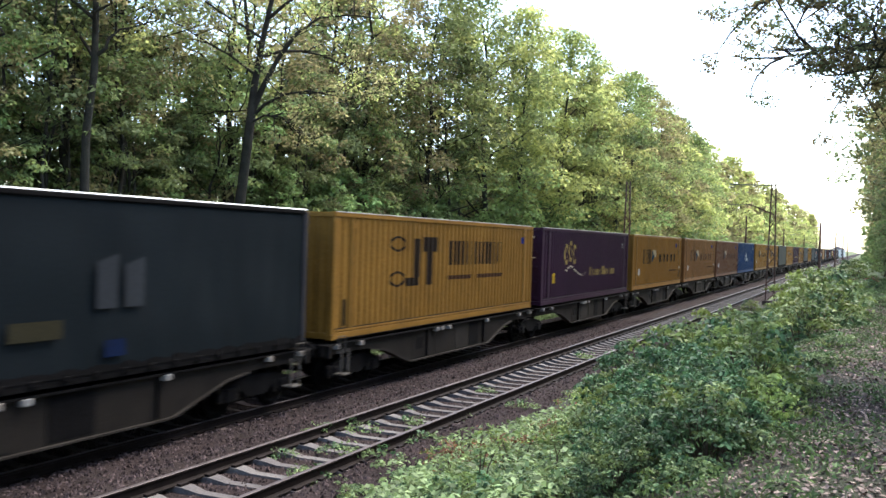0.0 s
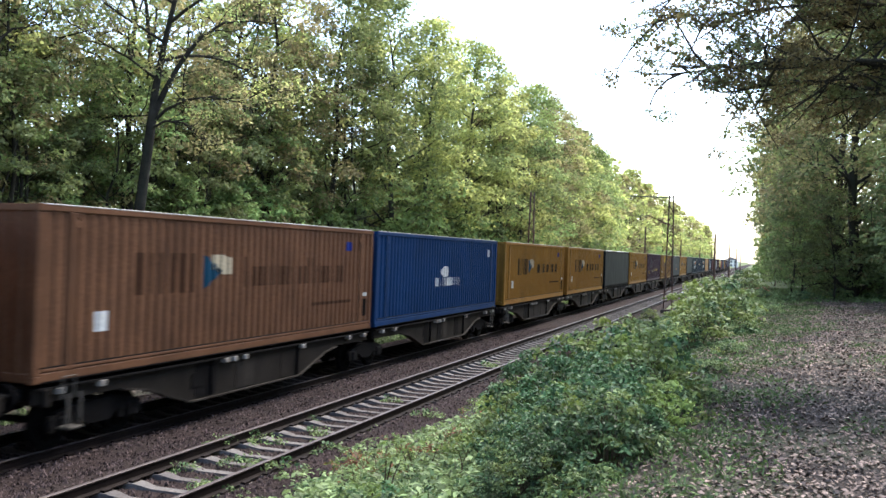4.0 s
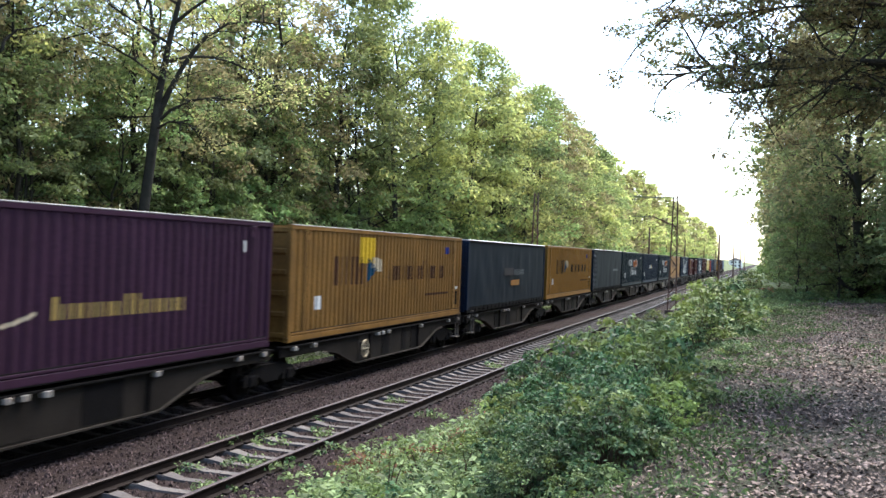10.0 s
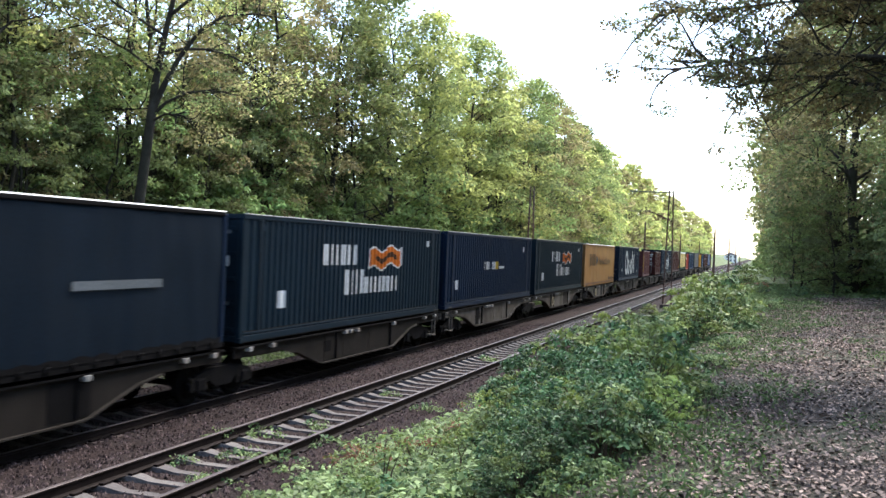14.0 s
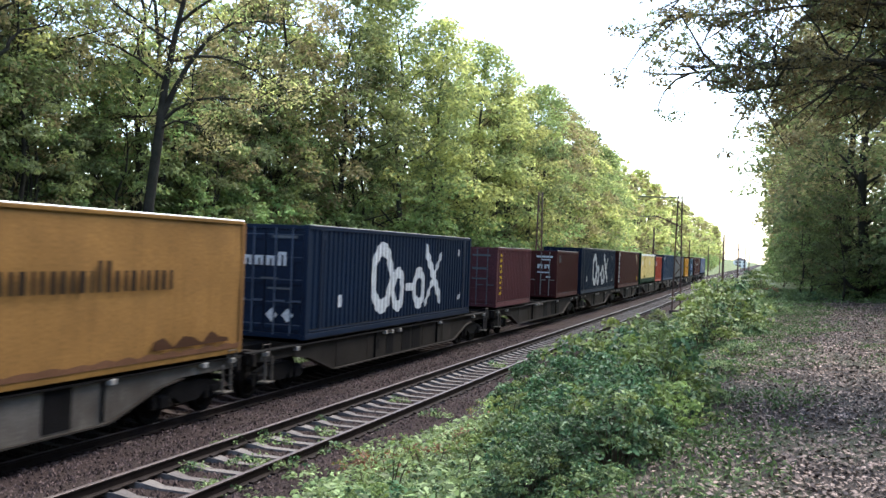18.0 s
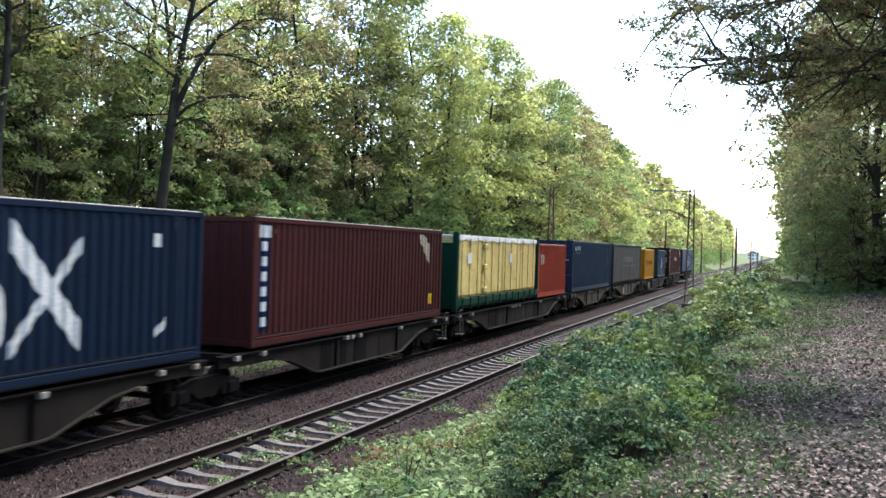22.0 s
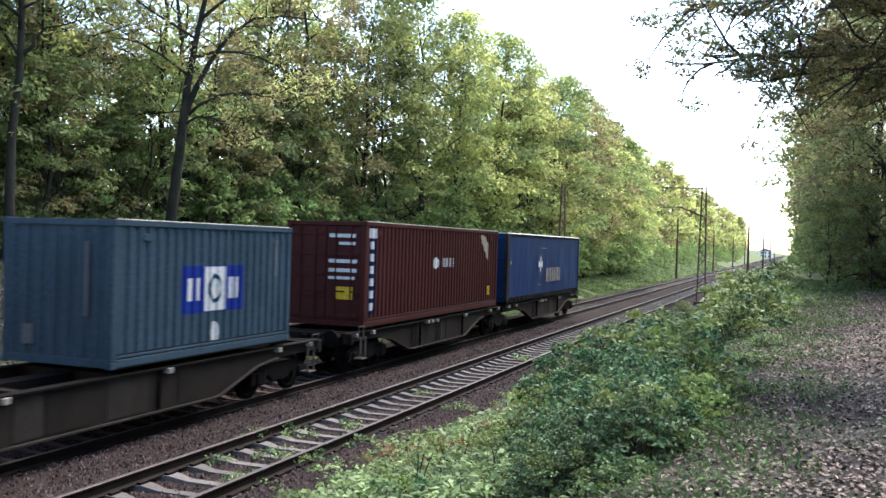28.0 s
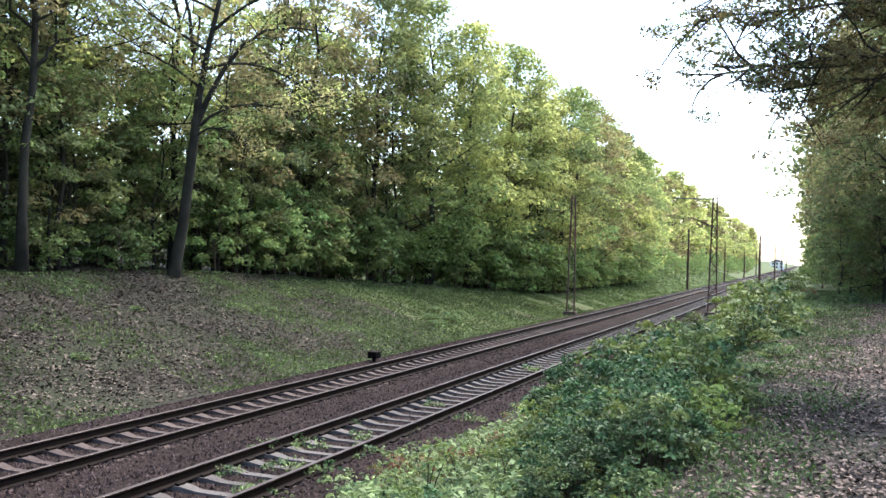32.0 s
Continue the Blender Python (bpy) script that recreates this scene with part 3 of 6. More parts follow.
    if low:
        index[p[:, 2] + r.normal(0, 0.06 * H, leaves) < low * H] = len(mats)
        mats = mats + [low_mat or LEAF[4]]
    t = thing(name, label, "tree")
    part("trunk", wood, bark or BARK, t, smooth=True)
    part("crown", quads_mesh("crown", leaf_quads(p, size, r, 0.5, 0.5, nor), mats, index), None, t)
    return t


G, Y_, O_, D, C = LEAF
oak_open = make_tree(3, 18.5, 5.6, 6.5, 0.25, 75, 5200, 0.105, [O_, G, Y_], (0.5, 0.28, 0.22), (1.6, 0.4), 7, 22, "oak_tree", "oak with open crown of fresh yellow-brown leaves at the wood's edge", clump=0.17, rise=0.75, twig=1.0, wild=0.3, peak=0.5)
green_tree = make_tree(5, 18.5, 5.0, 1.8, 0.22, 120, 11500, 0.150, [G, D, Y_], (0.62, 0.2, 0.18), (0.5, 0.3), 6, 24, "broadleaf_tree", "tall broadleaf tree in dense fresh green leaf", clump=0.25, low=0.3, twig=0.5)
bright_tree = make_tree(8, 18.5, 5.0, 1.8, 0.22, 115, 11500, 0.150, [Y_, G], (0.72, 0.28), (0.6, -0.3), 6, 24, "broadleaf_tree", "tall broadleaf tree with bright yellow-green spring leaves", clump=0.26, low=0.22, twig=0.5)
brown_tree = make_tree(13, 18.5, 4.8, 2.2, 0.23, 115, 10000, 0.140, [O_, Y_, G], (0.6, 0.12, 0.28), (0.3, 0.4), 6, 26, "oak_tree", "tall oak with olive-brown young leaves", clump=0.22, low=0.16, twig=0.8, wild=0.25)
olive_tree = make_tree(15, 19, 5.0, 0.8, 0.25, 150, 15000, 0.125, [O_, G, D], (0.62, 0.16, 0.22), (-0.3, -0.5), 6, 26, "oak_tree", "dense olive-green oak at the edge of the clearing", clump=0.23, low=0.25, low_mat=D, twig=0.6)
thin_tree = make_tree(17, 17.5, 3.6, 7.5, 0.17, 45, 3200, 0.11, [O_, G, Y_], (0.45, 0.35, 0.2), (0.5, 0.6), 7, 16, "forest_tree", "slender forest tree with dark trunk and light crown", clump=0.2, rise=0.8, twig=1.0, wild=0.3, peak=0.5)
under_tree = make_tree(19, 9.0, 3.0, 1.5, 0.085, 62, 4600, 0.112, [D, G, C, O_], (0.34, 0.36, 0.18, 0.12), (0.4, 0.2), 5, 16, "understorey_tree", "low dark green hornbeam under taller trees", clump=0.27, twig=0.7, wild=0.3, flat=0.35, peak=0.45)
shrub = make_tree(21, 4.6, 2.4, 0.5, 0.06, 42, 1250, 0.15, [C, G], (0.6, 0.4), (0.3, 0.1), 5, 12, "forest_shrub", "leafy green shrub under the trees", TWIG, clump=0.26, wild=0.3)
shrub_dark = make_tree(23, 4.0, 2.3, 0.3, 0.05, 40, 1100, 0.15, [D, C], (0.65, 0.35), (-0.2, 0.2), 5, 12, "forest_shrub", "dark green shrub at the wood's edge", TWIG, clump=0.26, wild=0.3)
pole_tree = make_tree(25, 12.5, 2.2, 4.2, 0.085, 26, 1000, 0.115, [O_, D, G], (0.4, 0.35, 0.25), (0.7, 0.3), 6, 12, "forest_tree", "thin dark-stemmed young tree at the wood's edge", clump=0.3, rise=0.8, twig=1.0, wild=0.35, peak=0.5)
mid_green = make_tree(27, 18.5, 4.9, 1.2, 0.22, 85, 4200, 0.24, [G, D, Y_], (0.6, 0.2, 0.2), (0.3, 0.2), 5, 18, "broadleaf_tree", "green broadleaf tree farther along the line", clump=0.26, low=0.25, twig=0.2)
mid_brown = make_tree(29, 18.5, 4.8, 1.2, 0.22, 85, 4000, 0.23, [O_, Y_, G], (0.5, 0.3, 0.2), (-0.3, 0.2), 5, 18, "oak_tree", "olive-brown oak farther along the line", clump=0.24, low=0.15, twig=0.4)
far_green = make_tree(31, 18, 5.2, 0.6, 0.22, 50, 750, 0.53, [G, Y_], (0.6, 0.4), (0, 0), 5, 12, "broadleaf_tree", "tall green broadleaf tree along the line", clump=0.3, twig=0.0)
far_bright = make_tree(33, 18, 5.0, 0.6, 0.22, 50, 750, 0.53, [Y_, O_], (0.65, 0.35), (0, 0), 5, 12, "broadleaf_tree", "tall yellow-green broadleaf tree along the line", clump=0.3, twig=0.0)
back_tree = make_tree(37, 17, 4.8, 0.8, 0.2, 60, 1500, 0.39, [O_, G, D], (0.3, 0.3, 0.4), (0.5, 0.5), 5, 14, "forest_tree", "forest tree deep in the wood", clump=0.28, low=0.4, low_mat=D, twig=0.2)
used = set()


def plant(model, x, y, turn=None, scale=1.0, z=None):
    """The first planting takes the model itself; the rest are copies."""
    m = Matrix.LocRotScale((x, y, (land(x, y) if z is None else z)), Euler((0, 0, random.uniform(0, 6.28) if turn is None else turn)), (scale,) * 3)
    if model.name in used:
        return copy_thing(model, m)
    used.add(model.name)
    model.matrix_basis = m
    return model


def hero_oak():
    """The leaning oak on the bank's edge, forking above head height into long crooked limbs."""
    r = np.random.RandomState(77)
    t = thing("oak_tree", "leaning oak with forked trunk and long crooked limbs on the bank", "tree", at=(-24.0, 31.8, land(-24.0, 31.8)))
    side = Vector((0.93, 0.36, 0))
    deep = Vector((-0.36, 0.93, 0))
    at = lambda a, z, d=0.0: side * a + deep * d + Vector((0, 0, z))
    wood, anchors = Shape(), []
    trunk = [at(-0.05, -0.6), at(0.1, 0.4), at(0.35, 2.0), at(0.55, 4.0), at(0.75, 6.0), at(0.85, 7.3), at(1.15, 9.2), at(1.55, 11.2), at(1.7, 13.5), at(1.9, 16.5)]
    wood.tube(trunk, [0.37, 0.26, 0.22, 0.20, 0.185, 0.15, 0.115, 0.09, 0.055, 0.025], 10)
    limbs = [[at(0.75, 6.1), at(1.2, 7.2), at(1.8, 8.4), at(2.5, 9.5, 0.2), at(3.4, 10.2, 0.4), at(4.6, 10.4, 0.6), at(6.2, 10.3, 0.9)],
             [at(0.72, 5.9), at(1.3, 6.5), at(2.2, 6.9, -0.3), at(3.2, 7.0, -0.6), at(4.4, 6.8, -0.9), at(5.4, 6.2, -1.1)],
             [at(0.7, 5.7), at(1.4, 6.0, -0.4), at(2.2, 5.9, -0.8), at(2.9, 5.3, -1.0), at(3.6, 4.7, -1.2)]]
    radii = [0.15, 0.085, 0.06]
    for k, a, z, d, ln, rr in ((5.2, -0.8, 0.35, 0.2, 5.5, 0.07), (5.6, 0.8, 0.35, 0.4, 6.5, 0.08), (6.0, -0.9, 0.3, -0.3, 6.0, 0.07), (6.4, 0.8, 0.5, -0.4, 6.5, 0.08), (6.8, -0.8, 0.5, 0.5, 5.5, 0.06),
                               (7.2, 0.8, 0.4, 0.3, 5.5, 0.06), (7.6, -0.7, 0.6, -0.2, 5.0, 0.05), (8.1, 0.6, 0.7, -0.3, 4.5, 0.045), (8.5, -0.5, 0.8, 0.3, 3.5, 0.035), (4.2, -0.8, 0.15, 0.5, 3.0, 0.035)):
        p0 = trunk[int(k)].lerp(trunk[int(k) + 1], k % 1)
        limbs.append(bent(p0, side * a + deep * d + Vector((0, 0, z)), ln, r, 7, -0.01, 0.24))
        radii.append(rr)
    for pts, rr in zip(limbs, radii):
        m = len(pts) - 1
        wood.tube(pts, [rr * (1 - 0.9 * (i / m) ** 0.8) for i in range(m + 1)], 6, cap=False)
        for j in range(17):
            q = r.uniform(0.2, 1.0) * (m - 0.01)
            b = pts[int(q)].lerp(pts[int(q) + 1], q % 1)
            dd = (pts[-1] - pts[0]).normalized() * 0.6 + Vector((r.uniform(-1, 1), r.uniform(-1, 1), r.uniform(-0.3, 0.8)))
            sb = bent(b, dd, r.uniform(1.0, 2.4), r, 4, 0.02, 0.3)
            wood.tube(sb, [0.03, 0.022, 0.016, 0.011, 0.005], 4, cap=False)
            anchors += [sb[2], sb[3], sb[4]]
    anc = np.array([tuple(v) for v in anchors])
    n = 8500
    keep = anc[r.uniform(0, 1, len(anc)) < 0.5]
    p, nor, pick = sprays(keep, r.uniform(0.35, 0.85, len(keep)), n, r, 0.5, 0.2)
    index = np.searchsorted([0.62, 0.85], r.uniform(0, 1, len(keep))[pick])
    part("trunk", wood, BARK, t, smooth=True)
    part("crown", quads_mesh("crown", leaf_quads(p, 0.072, r, 0.5, 0.5, nor), [LEAF[2], LEAF[1], LEAF[0]], index), None, t)


random.seed(4)
# hero trees on the edge of the bank
hero_oak()
plant(thin_tree, -24.6, 24.5, 1.0, 1.08)
plant(thin_tree, -27.8, 29.6, 2.4, 0.9)
plant(thin_tree, -26.5, 35.0, 4.0, 1.0)
plant(thin_tree, -25.2, 19.0, 4.4, 1.1)
plant(thin_tree, -27.5, 26.3, 5.4, 0.95)
plant(oak_open, -26.5, 21.0, 2.2, 0.95)
plant(oak_open, -27.0, 37.5, 3.6, 1.0)
plant(oak_open, -29.5, 30.0, 0.6, 0.95)
plant(oak_open, -30.5, 17.0, 1.7, 0.9)
plant(oak_open, -31.5, 24.5, 5.0, 0.9)
plant(oak_open, -28.0, 45.5, 5.6, 1.0)
# low hornbeams that close the wood behind the edge
for x, y, s in ((-25.8, 15.5, 1.0), (-27.2, 18.5, 1.08), (-26.4, 21.8, 0.95), (-27.0, 25.0, 1.05), (-26.0, 27.2, 0.85), (-27.6, 29.6, 1.05), (-26.2, 33.4, 0.95), (-27.4, 36.0, 1.1), (-25.3, 38.6, 0.95), (-26.4, 41.0, 1.1), (-24.9, 44.0, 1.0), (-25.8, 46.8, 1.05),
                (-30.5, 14.0, 1.15), (-31.0, 19.5, 1.2), (-30.8, 23.0, 1.15), (-31.5, 27.5, 1.2), (-31.0, 32.0, 1.2), (-31.8, 36.5, 1.2), (-30.5, 40.5, 1.25), (-30.0, 45.0, 1.2), (-35.0, 17.0, 1.3), (-35.5, 25.0, 1.3), (-36.0, 33.0, 1.3), (-35.5, 41.0, 1.3)):
    plant(under_tree, x, y, None, s)
# bright shrubs behind the leaning oak
for x, y, sc in ((-24.8, 36.0, 0.9), (-25.2, 38.2, 1.05), (-24.4, 40.2, 1.0), (-25.0, 42.4, 1.15), (-24.3, 44.6, 1.05), (-25.4, 47.0, 1.2), (-23.6, 49.0, 1.1)):
    plant(shrub, x, y, None, sc)
# thin stems along the edge
y = 13.0
while y < 92:
    plant(pole_tree, bank_x(y) - random.uniform(0.8, 6.5), y, None, random.uniform(0.75, 1.15))
    y += random.uniform(0.9, 2.2) if y < 60 else random.uniform(2.0, 4.0)
# front row
for y, model, s in ((46.5, brown_tree, 0.98), (51.5, green_tree, 1.0), (57, green_tree, 1.03), (62.5, bright_tree, 1.02), (68, bright_tree, 1.0), (74, bright_tree, 0.93), (80, green_tree, 0.97), (85.5, brown_tree, 1.02), (91, brown_tree, 1.0), (97, mid_brown, 0.98),
                    (103, mid_green, 0.95), (109, mid_brown, 0.95), (115, mid_green, 0.95), (121, mid_brown, 0.95), (128, mid_green, 0.93), (135, mid_brown, 0.93), (142, mid_green, 0.93), (149, mid_green, 0.93)):
    plant(model, bank_x(y) - random.uniform(1.2, 2.2), y, None, s)
# second row and the depth of the wood
y = 8.0
while y < 150:
    plant(random.choice([mid_brown, mid_green] if y > 44 else [mid_brown, oak_open, thin_tree]), bank_x(y) - random.uniform(5.5, 8) - (4 if y < 44 else 0), y, None, random.uniform(0.92, 1.03) if y > 44 else random.uniform(0.64, 0.78))
    y += random.uniform(4.5, 6.0) if y > 45 else random.uniform(5.0, 7.0)
y = 4.0
while y < 150:
    plant(back_tree, bank_x(y) - random.uniform(11, 14), y, None, random.uniform(0.95, 1.08) if y > 50 else random.uniform(0.56, 0.68))
    if y > 8:
        plant(back_tree, bank_x(y) - random.uniform(17, 22), y + 2, None, random.uniform(0.95, 1.05) if y > 70 else random.uniform(0.56, 0.68))
    y += random.uniform(4.0, 5.5)
for y in np.arange(-6, 150, 8.0):
    plant(far_green, bank_x(y) - random.uniform(26, 34), y, None, random.uniform(0.9, 1.05) if y > 95 else random.uniform(0.5, 0.6))
for y in np.arange(8, 125, 5.0):
    plant(shrub_dark, bank_x(y) - random.uniform(8, 12), y, None, random.uniform(1.0, 1.4))
# the wood goes on beside and behind the path
for y in np.arange(-36, 40, 6.0):
    plant(back_tree, 12.5 + random.uniform(-1, 1), y, None, random.uniform(0.92, 1.05))
    plant(far_green, 17.5 + random.uniform(-1.2, 1.2), y + 2.4, None, random.uniform(0.92, 1.05))
for x, y in ((6, -18), (3, -26), (22, 10), (22, 30)):
    plant(back_tree, x, y, None, random.uniform(0.85, 1.0))
# understorey at the edge
y = 12.0
while y < 130:
    if y > 58:
        plant(random.choice([shrub, shrub, shrub_dark]), bank_x(y) - random.uniform(0.2, 2.0), y, None, random.uniform(0.75, 1.2))
    elif y > 44:
        plant(random.choice([shrub, shrub_dark]), bank_x(y) - random.uniform(1.5, 3.0), y, None, random.uniform(0.6, 0.9))
    elif random.random() < 0.45:
        plant(random.choice([shrub, shrub_dark]), bank_x(y) - random.uniform(1.0, 3.0), y, None, random.uniform(0.3, 0.55))
    if y < 100:
        plant(random.choice([shrub, shrub_dark]), bank_x(y) - random.uniform(4, 7), y + 1, None, random.uniform(0.7, 1.2))
    y += random.uniform(2.0, 3.0)
# the far wood on both sides
for y in np.arange(155, 560, 8.0):
    plant(far_green if random.random() < 0.5 else far_bright, bank_x(y) - random.uniform(0.5, 3), y, None, random.uniform(0.93, 1.05))
    if y < 400:
        plant(far_green if random.random() < 0.5 else far_bright, bank_x(y) - random.uniform(7, 12), y + 4, None, random.uniform(0.95, 1.08))
for y in np.arange(150, 560, 9.0):
    plant(far_green if random.random() < 0.6 else far_bright, random.uniform(4, 7), y, None, random.uniform(0.8, 1.0))
for y in np.arange(150, 420, 10.0):
    plant(shrub, random.uniform(-21, -17), y, None, random.uniform(0.7, 1.2))
plant(far_green, -16.8, 318, 1.0, 0.42)
# right-hand wood beyond the clearing
for x, y, s in ((4.1, 46.5, 0.97), (9.0, 44, 1.0), (3.9, 53, 1.0), (14.5, 43, 1.0), (7.4, 38.5, 0.92), (8.2, 31, 0.9), (12.5, 36, 0.95), (3.8, 60, 1.0), (3.6, 67, 1.0), (9.5, 51, 1.0)):
    plant(olive_tree, x, y, None, s)
for x, y in ((3.6, 74), (3.8, 81), (3.8, 89), (4.0, 98), (4.0, 107), (4.0, 116), (4.0, 126), (4.0, 138), (19, 46), (14.5, 52)):
    plant(mid_brown if int(x * 10 + y) % 3 else mid_green, x, y, None, 0.97)
for x, y in ((9, 58), (13, 60), (8.5, 70), (16, 62), (22, 55), (20, 70), (13, 78), (14, 92), (24, 44), (28, 60)):
    plant(back_tree, x, y, None, 1.05)
for x, y, sc in ((1.6, 46.0, 0.5), (3.2, 44.0, 0.55), (5.6, 42.5, 0.6), (8.2, 41.5, 0.6), (10.8, 40.5, 0.6), (13.0, 40.0, 0.6), (2.2, 50.0, 0.6), (6.6, 46.5, 0.7), (11.5, 45.0, 0.7)):
    plant(under_tree, x, y, None, sc)
for i in range(20):
    plant(random.choice([shrub, shrub_dark, shrub_dark]), random.uniform(1.0, 14), random.uniform(43, 54), None, random.uniform(0.45, 0.8))
for i in range(10):
    plant(random.choice([shrub, shrub_dark]), random.uniform(1.0, 3.0), 58 + i * 6, None, random.uniform(0.6, 0.9))


def make_overhang():
    """An oak beside the path whose long limbs reach over the clearing."""
    r = np.random.RandomState(51)
    t = thing("oak_tree", "old oak beside the path with long dark overhanging limbs", "tree", at=(5.2, 13.0, land(5.2, 13.0)))
    wood = Shape()
    trunk = [Vector((0, 0, -0.5)), Vector((0, 0.1, 2)), Vector((-0.1, 0.1, 4.5)), Vector((0, 0.3, 7)), Vector((0.2, 0.2, 10)), Vector((0, 0, 13)), Vector((0.2, 0, 15))]
    wood.tube(trunk, [0.5, 0.4, 0.36, 0.32, 0.26, 0.18, 0.08], 9)
    anchors = []
    # tips of the limbs: those over the clearing first, then the rest of the crown
    tips = ((-6.9, 2.0, 5.6), (-6.7, 1.0, 5.0), (-6.6, 2.5, 4.4), (-6.4, 0.5, 4.15), (-5.8, 1.5, 4.65), (-5.5, 3.0, 4.15), (-6.0, 0.0, 5.4), (-5.3, 1.2, 3.95), (-4.9, 2.5, 5.2), (-6.6, 3.5, 6.2), (-5.6, -0.5, 5.9), (-4.6, 3.8, 4.4), (-6.2, 2.8, 6.9), (-5.0, 0.8, 6.4),
            (4.6, 1.4, 9.0), (1.4, -4.7, 10.5), (-2.0, 4.0, 12.0), (3.0, 2.2, 13.5), (-3.2, -1.4, 14.8))
    for q, tip in enumerate(tips):
        over = q < 14
        tip = Vector(tip)
        k = max(2.0, (tip.z - (0.1 if over else 2.0)) * (0.92 if over else 1.0)) / 15 * 6
        a = trunk[int(k)].lerp(trunk[int(k) + 1], k % 1)
        pts = [a.lerp(tip, u / 7) + Vector((r.uniform(-0.18, 0.18), r.uniform(-0.22, 0.22), r.uniform(-0.12, 0.12) + 0.35 * math.sin(math.pi * u / 7))) * (0.0 if u in (0, 7) else 1.0) for u in range(8)]
        rr = r.uniform(0.055, 0.10)
        wood.tube(pts, [rr, rr * 0.85, rr * 0.68, rr * 0.5, rr * 0.36, rr * 0.24, rr * 0.15, 0.010], 6, cap=False)
        for j in range(20 if over else 7):
            v = r.uniform(0.4, 1.0) * 6.99
            b = pts[int(v)].lerp(pts[int(v) + 1], v % 1)
            dd = (pts[-1] - pts[0]).normalized() * 0.5 + Vector((r.uniform(-1, 1), r.uniform(-1, 1), r.uniform(-0.75, 0.55)))
            sub = bent(b, dd, r.uniform(0.6, 1.45), r, 4, -0.02, 0.3)
            wood.tube(sub, [0.024, 0.018, 0.013, 0.008, 0.004], 4, cap=False)
            for w in range(4):
                c = sub[w].lerp(sub[w + 1], r.uniform(0, 1))
                tw = bent(c, (r.uniform(-1, 1), r.uniform(-1, 1), r.uniform(-0.45, 0.3)), r.uniform(0.15, 0.4), r, 2, 0.0, 0.3)
                wood.tube(tw, [0.008, 0.005, 0.002], 3, cap=False)
                anchors.append(tw[2])
    anc = np.array([tuple(a) for a in anchors])
    n = 62000
    p, nor, pick = sprays(anc, r.uniform(0.09, 0.27, len(anc)), n, r, 0.55, 0.25)
    index = (r.uniform(0, 1, len(anc))[pick] > 0.45).astype(int)
    part("trunk", wood, BARK, t, smooth=True)
    part("crown", quads_mesh("crown", leaf_quads(p, 0.029, r, 0.35, 0.6, nor + r.normal(0, 0.5, nor.shape)), [LEAF[3], OAK_BACKLIT], index), None, t)


make_overhang()


def make_bush(seed, R, H, clumps, leaves, size, mats, share, label, spread=0.24, inner=0.45, narrow=0.5, stem=0.012):
    """A bush: stems fanning out from the ground, leaf sprays in tiers at their ends."""
    r = np.random.RandomState(seed)
    t = thing("bush", label, "bush", "bushes along the line")
    wood, centres, radii = Shape(), [], []
    for i in range(clumps):
        a = i * 2.4 + r.uniform(-0.4, 0.4)
        e = math.acos(1 - r.uniform(0.0, 1.0) ** 1.1)
        f = inner + (1.05 - inner) * r.uniform(0, 1) ** 0.5
        f *= 1 + 0.22 * noise.noise((math.cos(a) * 1.5, math.sin(a) * 1.5, seed + e))
        c = Vector((math.cos(a) * math.sin(e) * R * f, math.sin(a) * math.sin(e) * R * f, max(0.08, math.cos(e) * H * f)))
        foot = Vector((c.x * 0.25, c.y * 0.25, -0.15))
        mid = foot.lerp(c, 0.55) + Vector((r.uniform(-0.08, 0.08), r.uniform(-0.08, 0.08), 0.12 * H))
        if i % 2 == 0:
            wood.tube([foot, mid, c], [stem, stem * 0.7, stem * 0.3], 4, cap=False)
        centres.append(tuple(c)), radii.append(spread * r.uniform(0.55, 1.3))
    p, nor, pick = sprays(centres, radii, leaves, r, 0.28, 0.4)
    p[:, 2] = np.maximum(p[:, 2], 0.03)
    wave = np.array([noise.noise((a[0] * 1.2, a[1] * 1.2, a[2] * 1.6 + seed)) for a in centres])
    tone = np.argsort(np.argsort(wave + r.normal(0, 0.12, clumps)))[pick] / clumps
    index = np.clip(np.searchsorted(np.cumsum(share), np.clip(tone + r.normal(0, 0.06, leaves), 0, 0.999)), 0, len(mats) - 1)
    part("branchwork", wood, TWIG, t)
    part("foliage", quads_mesh("foliage", leaf_quads(p, size, r, 0.6, narrow, nor), mats, index), None, t)
    return t


bush_big = make_bush(61, 1.15, 1.45, 130, 3900, 0.060, [LEAF_BUSH, LEAF_PALE, LEAF_BUSH_Y], (0.74, 0.16, 0.10), "dense dark green bush with small leaves on the slope")
bush_near = make_bush(62, 1.15, 1.5, 190, 7600, 0.043, [LEAF_BUSH, LEAF_PALE, LEAF_BUSH_Y], (0.66, 0.22, 0.12), "dense dark green bush with bright leaf tips beside the path", spread=0.2, inner=0.35)
bush_yel = make_bush(63, 1.0, 1.2, 90, 2300, 0.056, [LEAF_BUSH_Y, LEAF_PALE, LEAF_BUSH], (0.40, 0.2, 0.40), "yellow-green bush on the slope beside the track")
bush_low = make_bush(67, 0.9, 0.65, 50, 1000, 0.062, [LEAF_PALE, LEAF_BUSH, LEAF_BUSH_Y], (0.5, 0.32, 0.18), "low pale green bramble beside the track")
